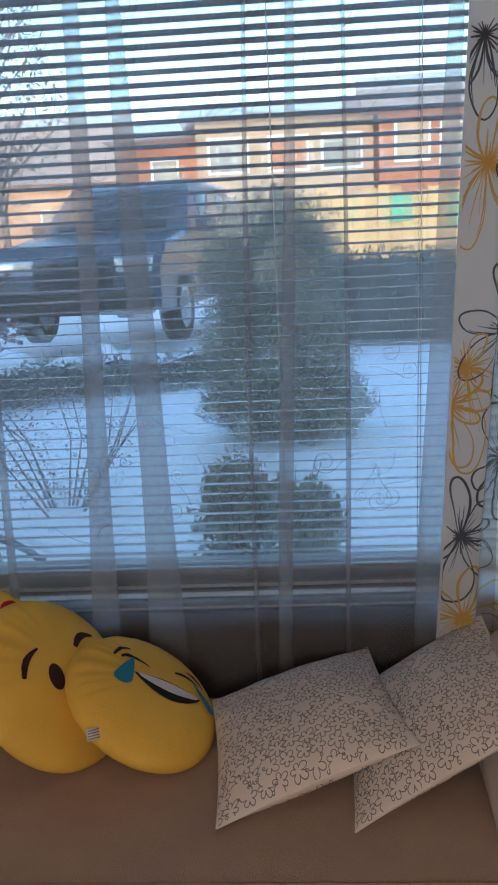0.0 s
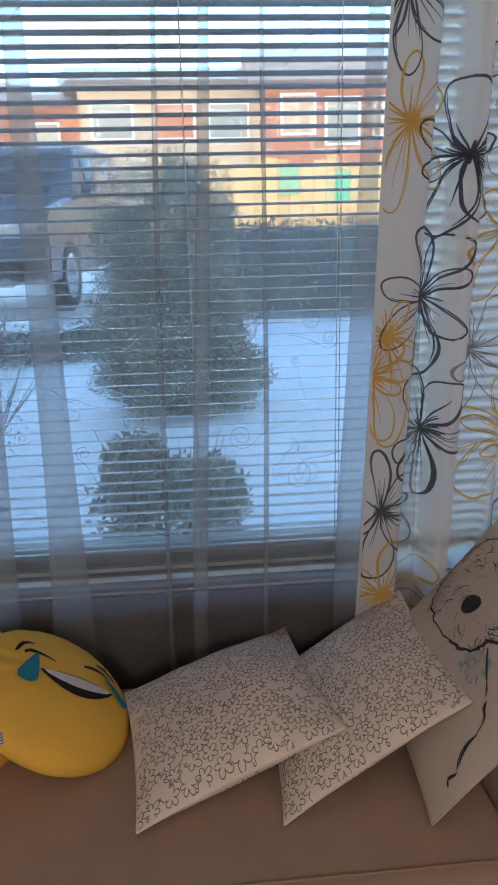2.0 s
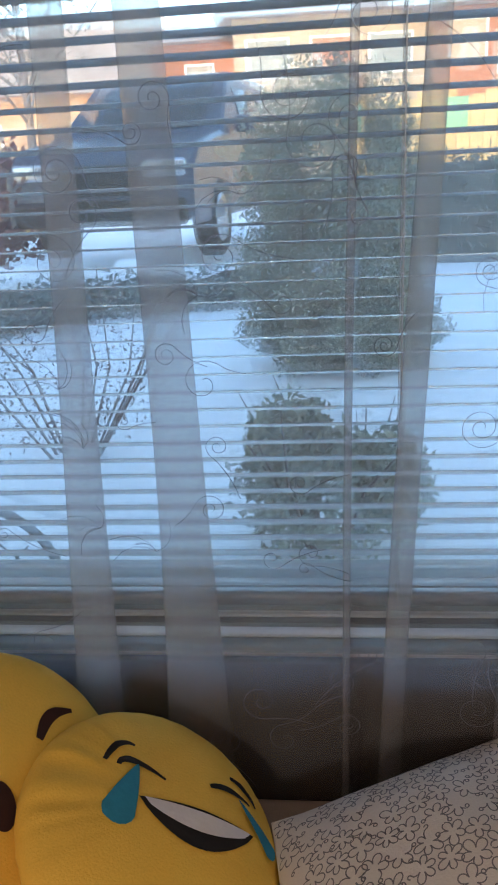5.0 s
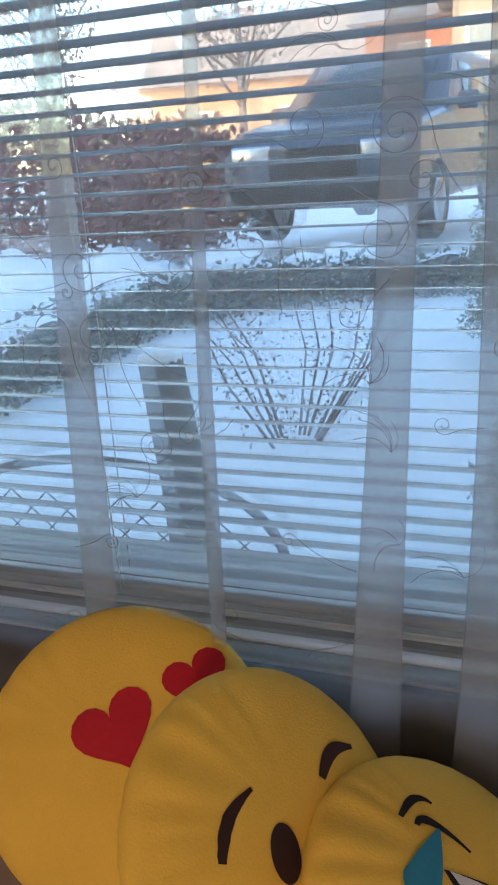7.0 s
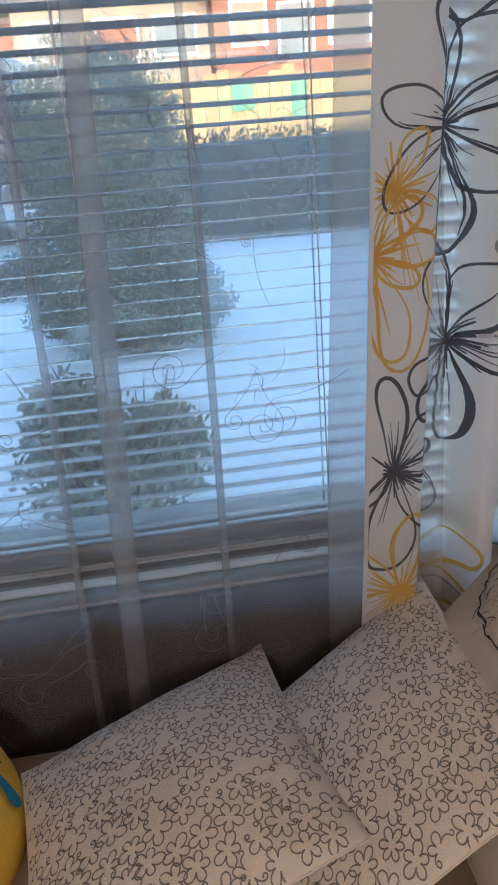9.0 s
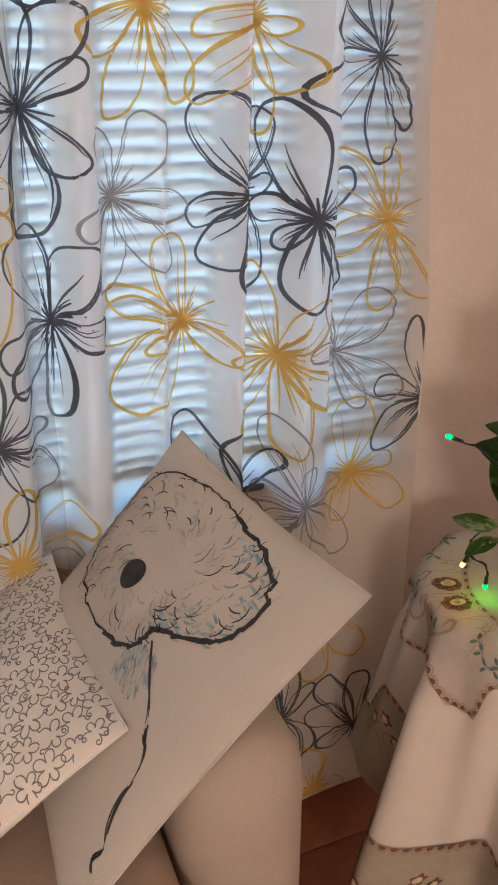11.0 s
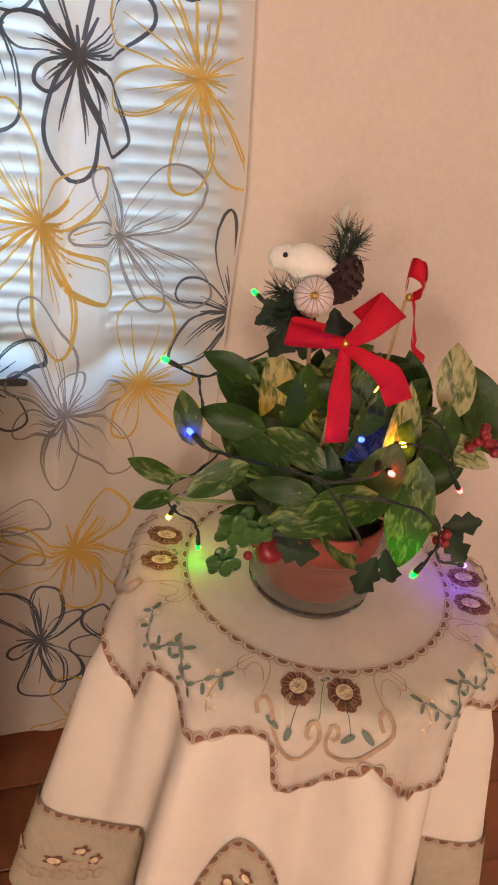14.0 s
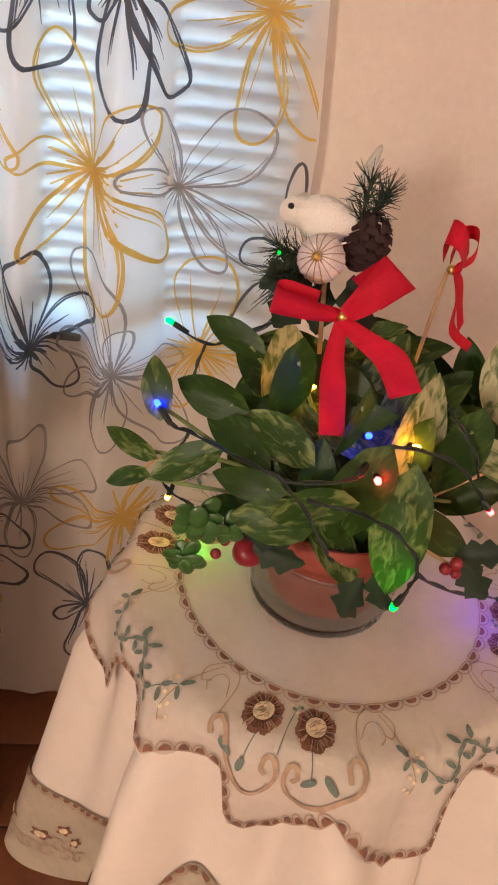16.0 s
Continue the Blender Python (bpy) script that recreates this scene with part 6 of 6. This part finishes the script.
def clump_crown(centre, size, count, leaf, material, parent, seed, name="crown"):
    """A crown of many small leaf blades in uneven clumps."""
    rg = random.Random(seed)
    vs, fs = [], []
    for _ in range(count):
        a, b = rg.uniform(0, math.tau), math.acos(rg.uniform(-1, 1))
        k = (0.55 + 0.45 * rg.random() ** 0.5) * (1 + 0.16 * math.sin(5 * a + 3 * b) + 0.1 * math.sin(11 * a - 4 * b))
        p = Vector((centre[0] + size[0] * k * math.cos(a) * math.sin(b), centre[1] + size[1] * k * math.sin(a) * math.sin(b), centre[2] + size[2] * k * math.cos(b)))
        d = Vector((rg.gauss(0, 1), rg.gauss(0, 1), rg.gauss(0.6, 1))).normalized()
        s = d.orthogonal().normalized()
        l, w = leaf * rg.uniform(0.6, 1.4), leaf * rg.uniform(0.2, 0.4)
        i = len(vs)
        vs += [p, p + 0.5 * l * d + w * s, p + l * d, p + 0.5 * l * d - w * s]
        fs.append((i, i + 1, i + 2, i + 3))
    return part_raw(name, vs, fs, material, parent, smooth=False)


def bush(x, y, w, h, count, leaf, material, seed, label, name="bush", kind_name="bush", lobes=()):
    ob = thing(name, pose(x, y, GROUND), label, kind_name)
    bm = bmesh.new()
    rg = random.Random(seed)
    for k in range(14):
        a = rg.uniform(0, 6.3)
        tube([(0.03 * math.cos(a), 0.03 * math.sin(a), -0.1), (0.3 * w * math.cos(a), 0.3 * w * math.sin(a), h * 0.4), (0.5 * w * math.cos(a + 0.3), 0.5 * w * math.sin(a + 0.3), h * rg.uniform(0.6, 1.0))], 0.007, 6, bm, 0.25)
    part("trunk", bm, TWIG, ob)
    for q, (dx, dz, rw, rh) in enumerate(lobes or [(0, h / 2, w / 2, h / 2)]):
        clump_crown((dx, 0, dz), (rw, rw * 0.9, rh), count, leaf, material, ob, seed + q)
    return ob


bush(-0.02, 4.65, 0.9, 1.3, 24000, 0.023, BUSH, 1, "rounded dark green evergreen bush standing in snow", "evergreen_bush", lobes=[(-0.02, 0.96, 0.39, 0.46), (0.0, 0.50, 0.43, 0.42), (0.05, 0.20, 0.47, 0.22)])
bush(-0.07, 2.72, 0.5, 0.46, 1900, 0.030, BUSH, 7, "small dark shrub poking out of the snow", "garden_shrub", lobes=[(-0.03, 0.12, 0.22, 0.20), (-0.10, 0.24, 0.12, 0.16), (0.16, 0.16, 0.12, 0.14)])
bush(-1.02, 3.4, 0.9, 0.7, 900, 0.016, TWIG, 8, "bare snowy twiggy shrub", "garden_shrub", lobes=[(0, 0.32, 0.35, 0.32)])
GREYBUSH = mat("frosted_leaves", (0.22, 0.25, 0.24), 0.8, vary=0.4, scale=5)


def low_hedge():
    """A knee-high clipped hedge that bends round the lawn, with a crust of snow along its top."""
    ob = thing("low_hedge", pose(0, 0, GROUND), "low grey-green garden hedge capped with snow", "hedge")
    line = smooth_path([(-0.55, 6.5, 0), (-1.5, 6.3, 0), (-2.2, 5.9, 0), (-2.6, 5.2, 0), (-2.6, 4.2, 0), (-2.55, 3.0, 0)], 12)
    rg = random.Random(14)
    vs, fs = [], []
    for _ in range(15000):
        k = rg.randrange(len(line) - 1)
        p = line[k].lerp(line[k + 1], rg.random()) + Vector((rg.uniform(-0.22, 0.22), rg.uniform(-0.22, 0.22), rg.uniform(-0.03, 0.27) + 0.03 * math.sin(k * 0.9)))
        d = Vector((rg.gauss(0, 1), rg.gauss(0, 1), rg.gauss(0.4, 1))).normalized()
        s = d.orthogonal().normalized()
        l, i = rg.uniform(0.03, 0.06), len(vs)
        vs += [p, p + 0.5 * l * d + 0.3 * l * s, p + l * d, p + 0.5 * l * d - 0.3 * l * s]
        fs.append((i, i + 1, i + 2, i + 3))
    part_raw("foliage", vs, fs, GREYBUSH, ob, smooth=False)
    v, f = grid_mesh(lambda i, j: line[i] + Vector((0.1 * (j / 6 * 2 - 1), 0.17 * (j / 6 * 2 - 1), 0.262 + 0.03 * math.sin(i * 0.9) + (0.035 + 0.02 * math.sin(i * 1.7)) * math.cos((j / 6 * 2 - 1) * math.pi / 2))), len(line) - 1, 6)
    part_raw("snow_crust", v, f, SNOW, ob)
    return ob


low_hedge()


def wire_border():
    """A row of hooped wire panels with a crossed mesh, stuck into the snow."""
    ob = thing("garden_border", pose(-1.74, 2.38, GROUND), "grey hooped wire border with crossed mesh in the snow", "border")
    for k in (-1, 1):
        hoop = [(0.5 * k + 0.5 * math.cos(t), 0.01 * k, 0.36 * max(0.0, math.sin(t)) ** 0.6 - 0.05) for t in [math.pi * i / 24 for i in range(25)]]
        part("hoop", tube(hoop, 0.013, 8), POSTWOOD, ob)
        bm = bmesh.new()
        for q in range(-4, 5):
            for lean in (-1, 1):
                run = [(0.5 * k + 0.11 * q + lean * 0.09 * (t - 1), 0.01 * k, -0.03 + 0.085 * t) for t in (0, 1, 2, 3, 4)]
                run = [p for p in run if abs(p[0] - 0.5 * k) < 0.48 and p[2] < 0.36 * (1 - ((p[0] - 0.5 * k) / 0.5) ** 2) ** 0.3 - 0.05]
                if len(run) > 1:
                    tube(run, 0.0025, 4, bm)
        part("mesh", bm, POSTWOOD, ob)
    return ob


# twiggy shrub that stands in for a reddish fence with trellis
bush(-4.6, 8.4, 2.6, 1.55, 4200, 0.10, REDTWIG, 9, "reddish brown shrub standing in for a reddish trellis fence", "trellis_stand_in", lobes=[(-0.6, 0.8, 1.3, 0.75), (0.9, 0.7, 0.9, 0.65)])

hedge = thing("clipped_hedge", pose(3.3, 8.7, GROUND), "low dark clipped hedge along the garden edge", "hedge")
rg = random.Random(3)
vs, fs = [], []
for _ in range(9000):
    p = Vector((rg.uniform(-2.9, 4.5), rg.uniform(-0.3, 0.3), rg.uniform(0, 0.95) + 0.06 * rg.random()))
    d = Vector((rg.gauss(0, 1), rg.gauss(0, 1), rg.gauss(0.3, 1))).normalized()
    s = d.orthogonal().normalized()
    i = len(vs)
    vs += [p, p + 0.05 * d + 0.02 * s, p + 0.1 * d, p + 0.05 * d - 0.02 * s]
    fs.append((i, i + 1, i + 2, i + 3))
part_raw("foliage", vs, fs, HEDGE, hedge, smooth=False)
part("core", box((-2.85, -0.25, -0.1), (4.45, 0.25, 0.9), 0.05), HEDGE, hedge)

bank = thing("snow_bank", pose(-2.6, 7.0, GROUND), "low ploughed snow bank beside the road", "snow bank")
v, f = grid_mesh(lambda i, j: (-3.4 + 5.8 * i / 50, 0.5 * (j / 8 * 2 - 1), (0.26 + 0.08 * math.sin(i * 0.7) + 0.05 * math.sin(i * 1.9)) * math.cos((j / 8 * 2 - 1) * math.pi / 2) - 0.03), 50, 8)
part_raw("ridge", v, f, SNOW, bank)


def make_car(m):
    car = thing("parked_car", m, "blue estate car parked by the snowy kerb", "car")
    L, W = 4.3, 1.78
    prof = [(-2.15, 0.35), (-2.15, 0.85), (-2.0, 0.98), (-1.95, 1.02), (-1.75, 1.40), (-1.55, 1.52), (0.1, 1.55), (0.35, 1.48), (1.05, 1.02), (1.9, 0.92), (2.12, 0.75), (2.15, 0.35)]
    bm = bmesh.new()
    rows = []
    for s, inset in ((-1, 0.0), (-0.96, -0.0), (0.96, 0.0), (1, 0.0)):
        row = []
        for x, z in prof:
            k = 1 - 0.20 * max(0, (z - 0.95) / 0.6)
            zz = z - (0.03 if abs(s) == 1 else 0)
            row.append(bm.verts.new((x, s * W / 2 * k, zz)))
        rows.append(row)
    for q, w in zip(rows, rows[1:]):
        for i in range(len(prof) - 1):
            bm.faces.new((q[i], q[i + 1], w[i + 1], w[i]))
    bm.faces.new(rows[0])
    bm.faces.new(rows[-1][::-1])
    bmesh.ops.recalc_face_normals(bm, faces=bm.faces[:])
    part("body", bm, CAR_BLUE, car, smooth=False)
    part("windscreen", box((-0.001, -0.62, 0), (0.012, 0.62, 0.72), 0.004), CAR_GLASS, car).matrix_local = pose(1.0, 0, 1.06, 0, -55.5, 0)
    for s in (-1, 1):
        for x0, x1 in ((-1.5, -0.75), (-0.68, 0.25)):
            w = part("side_window", box((x0, -0.006, 0), (x1, 0.006, 0.36), 0.004), CAR_GLASS, car)
            w.matrix_local = pose(0, s * (W / 2 * 0.955 + 0.004), 1.06, s * 17, 0, 0)
        h = part("headlight", box((-0.03, -0.2, -0.07), (0.03, 0.2, 0.07), 0.02), CHROME, car)
        h.matrix_local = pose(2.10, s * 0.62, 0.74)
        part("mirror", box((0.6, s * 0.98 - 0.1, 1.0), (0.75, s * 0.98 + 0.1, 1.14), 0.03), CAR_BLUE, car)
        for x in (-1.35, 1.35):
            wheel = part("wheel", join(bmesh.new(), lathe([(0.2, -0.1), (0.29, -0.11), (0.32, -0.08), (0.32, 0.08), (0.29, 0.11), (0.2, 0.1)], 28), pose(x, s * 0.80, 0.32, 90, 0, 0)), RUBBER, car)
            part("rim", join(bmesh.new(), lathe([(0, 0.06), (0.12, 0.07), (0.2, 0.1), (0.2, -0.1), (0, -0.06)], 20), pose(x, s * 0.80, 0.32, 90, 0, 0)), CHROME, wheel)
    part("grille", box((2.13, -0.42, 0.55), (2.17, 0.42, 0.78), 0.02), RUBBER, car)
    part("bumper", box((2.08, -0.82, 0.32), (2.2, 0.82, 0.52), 0.04), RUBBER, car)
    return car


make_car(pose(-1.72, 9.9, GROUND + 0.16, 0, 0, 261) @ Matrix.Diagonal((1, 1, 1.12, 1)))


def make_house(name, m, w, d, h, roof_h, wall, label, windows):
    ob = thing(name, m, label, "house")
    part("wall", box((-w / 2, 0, -0.3), (w / 2, d, h)), wall, ob, smooth=False)
    bm = bmesh.new()
    vs = [bm.verts.new(p) for p in ((-w / 2 - 0.5, -0.6, h - 0.05), (w / 2 + 0.5, -0.6, h - 0.05), (w / 2 + 0.5, d + 0.6, h - 0.05), (-w / 2 - 0.5, d + 0.6, h - 0.05), (-w / 2 - 0.5, d / 2, h + roof_h), (w / 2 + 0.5, d / 2, h + roof_h))]
    for q in ((0, 1, 5, 4), (2, 3, 4, 5), (0, 4, 3), (1, 2, 5), (3, 2, 1, 0)):
        bm.faces.new([vs[i] for i in q])
    part("roof", bm, ROOF, ob, smooth=False)
    for x, z, ww, wh, mm in windows:
        win = part("window", box((x - ww / 2 - 0.07, -0.06, z - wh / 2 - 0.07), (x + ww / 2 + 0.07, -0.004, z + wh / 2 + 0.07), 0.01), PALE_PAINT, ob)
        part("pane", box((x - ww / 2, -0.075, z - wh / 2), (x + ww / 2, -0.062, z + wh / 2)), mm, win, smooth=False)
    return ob


CREAM = mat("cream_render", (0.44, 0.33, 0.235), 0.85, vary=0.12, scale=0.8, bump=0.1)
RUST = mat("rust_render", (0.37, 0.145, 0.08), 0.85, vary=0.3, scale=0.7, bump=0.1)
GREY_PANE = mat("far_pane", (0.20, 0.20, 0.20), 0.2, vary=0.2, bump=0.0)
make_house("neighbour_house", pose(0.1, 25.0, GROUND, 0, 0, 3), 5.3, 7, 4.7, 0.9, CREAM, "cream rendered house in warm sunlight",
           [(-1.7, 3.6, 1.1, 0.9, GREY_PANE), (0.1, 3.6, 1.1, 0.9, RUST), (1.7, 3.6, 1.1, 0.9, GREY_PANE)])
make_house("neighbour_house", pose(6.3, 24.4, GROUND, 0, 0, -3), 6.9, 8, 4.6, 1.6, RUST, "orange brick house with a pale roof in warm sunlight",
           [(-2.5, 3.7, 0.9, 1.0, CREAM), (-1.2, 3.5, 0.9, 1.2, GREY_PANE), (0.3, 3.6, 1.1, 1.0, CREAM), (2.0, 3.6, 1.0, 1.0, GREY_PANE)])
make_house("neighbour_house", pose(-4.1, 27.5, GROUND, 0, 0, 0), 2.6, 6, 4.5, 0.9, RUST, "narrow red-brown house across the street", [(0.2, 3.3, 0.8, 1.0, GREY_PANE)])
make_house("far_house", pose(-10.6, 31, GROUND, 0, 0, 10), 9, 8, 3.6, 3.0, BRICK_WALL, "orange house across the street", [(-2, 2.0, 1.4, 1.1, GREY_PANE), (2, 2.0, 1.4, 1.1, GREY_PANE)])
# mottled yellow boards stand in for yellow foliage in the sun
fence = thing("yellow_boards", pose(0.6, 18.5, GROUND), "yellow boards standing in for sunlit foliage beyond the hedge", "fence")
bd = part("board", box((-0.13, -0.012, 0), (0.13, 0.012, 2.1), 0.003), FOLIAGE_YELLOW, fence)
for k in range(1, 34):
    b2 = new("board", bd.data)
    b2.parent = fence
    b2.matrix_local = pose(k * 0.275, 0.01 * math.sin(k * 2.2), 0.10 * math.sin(k * 1.3) + 0.06 * math.sin(k * 3.1))
for x, z, w, h in ((2.05, 1.7, 0.46, 0.62), (3.25, 1.55, 0.34, 0.7)):
    part("hatch", box((x - w / 2, -0.06, z - h / 2), (x + w / 2, -0.03, z + h / 2), 0.01), MINT, fence, "mint green hatch")
# a yellow box stands in for a patch of sunlit ground
shed = thing("sunlit_ground_box", pose(-5.6, 14.2, GROUND), "yellow box standing in for sunlit ground beyond the shrubs", "shed")
part("wall", box((-0.75, 0, -0.1), (0.75, 1.2, 1.15), 0.02), SUNLIT_YELLOW, shed, smooth=False)
part("roof", box((-0.85, -0.1, 1.15), (0.85, 1.3, 1.23), 0.02), ROOF, shed, smooth=False)
part("door", box((-0.3, -0.03, 0.0), (0.3, -0.004, 0.95), 0.005), SUNLIT_YELLOW, shed)


def tree(x, y, h, seed, label):
    ob = thing("bare_tree", pose(x, y, GROUND), label, "tree")
    rg = random.Random(seed)
    bm = tube([(0, 0, -0.2), (0.05, 0, h * 0.4), (0.0, 0.05, h * 0.95)], 0.13, 8, None, 0.2)
    for k in range(26):
        z = h * rg.uniform(0.25, 0.92)
        a, l = rg.uniform(0, 6.3), h * rg.uniform(0.15, 0.35)
        p = Vector((0.03, 0.02, z))
        q = p + Vector((l * 0.6 * math.cos(a), l * 0.6 * math.sin(a), l * 0.5))
        r = q + Vector((l * 0.4 * math.cos(a + 0.4), l * 0.4 * math.sin(a + 0.4), l * 0.5))
        tube([p, q, r], 0.04, 5, bm, 0.25)
    part("trunk", bm, TWIG, ob)
    clump_crown((0, 0, h * 0.7), (h * 0.22, h * 0.22, h * 0.34), 1500, 0.12, TWIG, ob, seed)
    return ob


tree(-6.6, 19, 7.0, 1, "tall bare tree behind the road")
tree(-10.5, 17, 6.0, 2, "bare tree with a grey trunk")
# planks of the floor beside the table
plank = part("plank", box((-0.6, -0.07, -0.012), (0.6, 0.07, 0.0), 0.0015), FLOOR_WOOD, floor)
plank.matrix_local = pose(0.4, Y1 - 0.075, 0)
for r in range(0, 14):
    for c in (-1, 0, 1):
        if r == 0 and c == 0:
            continue
        pk = new("plank", plank.data)
        pk.parent = floor
        pk.matrix_local = pose(0.4 - 0.35 * (r % 3) + 1.2025 * c, Y1 - 0.075 - 0.1425 * r, 0.0)
POSTWOOD = mat("weathered_wood", (0.13, 0.14, 0.15), 0.85, vary=0.25, scale=14)
wire_border()
post = thing("garden_post", pose(-1.03, 2.45, GROUND), "dark weathered post standing in the snow", "post")
part("shaft", tube([(0.02, 0, -0.1), (0.0, 0, 0.25), (-0.03, 0, 0.56)], 0.066, 14, None, 0.85), POSTWOOD, post)
part("snow_cap", join(bmesh.new(), lathe([(0, 0.028), (0.03, 0.024), (0.054, 0.010), (0.056, 0.0), (0, 0.0)], 16), pose(-0.03, 0, 0.56)), SNOW, post)
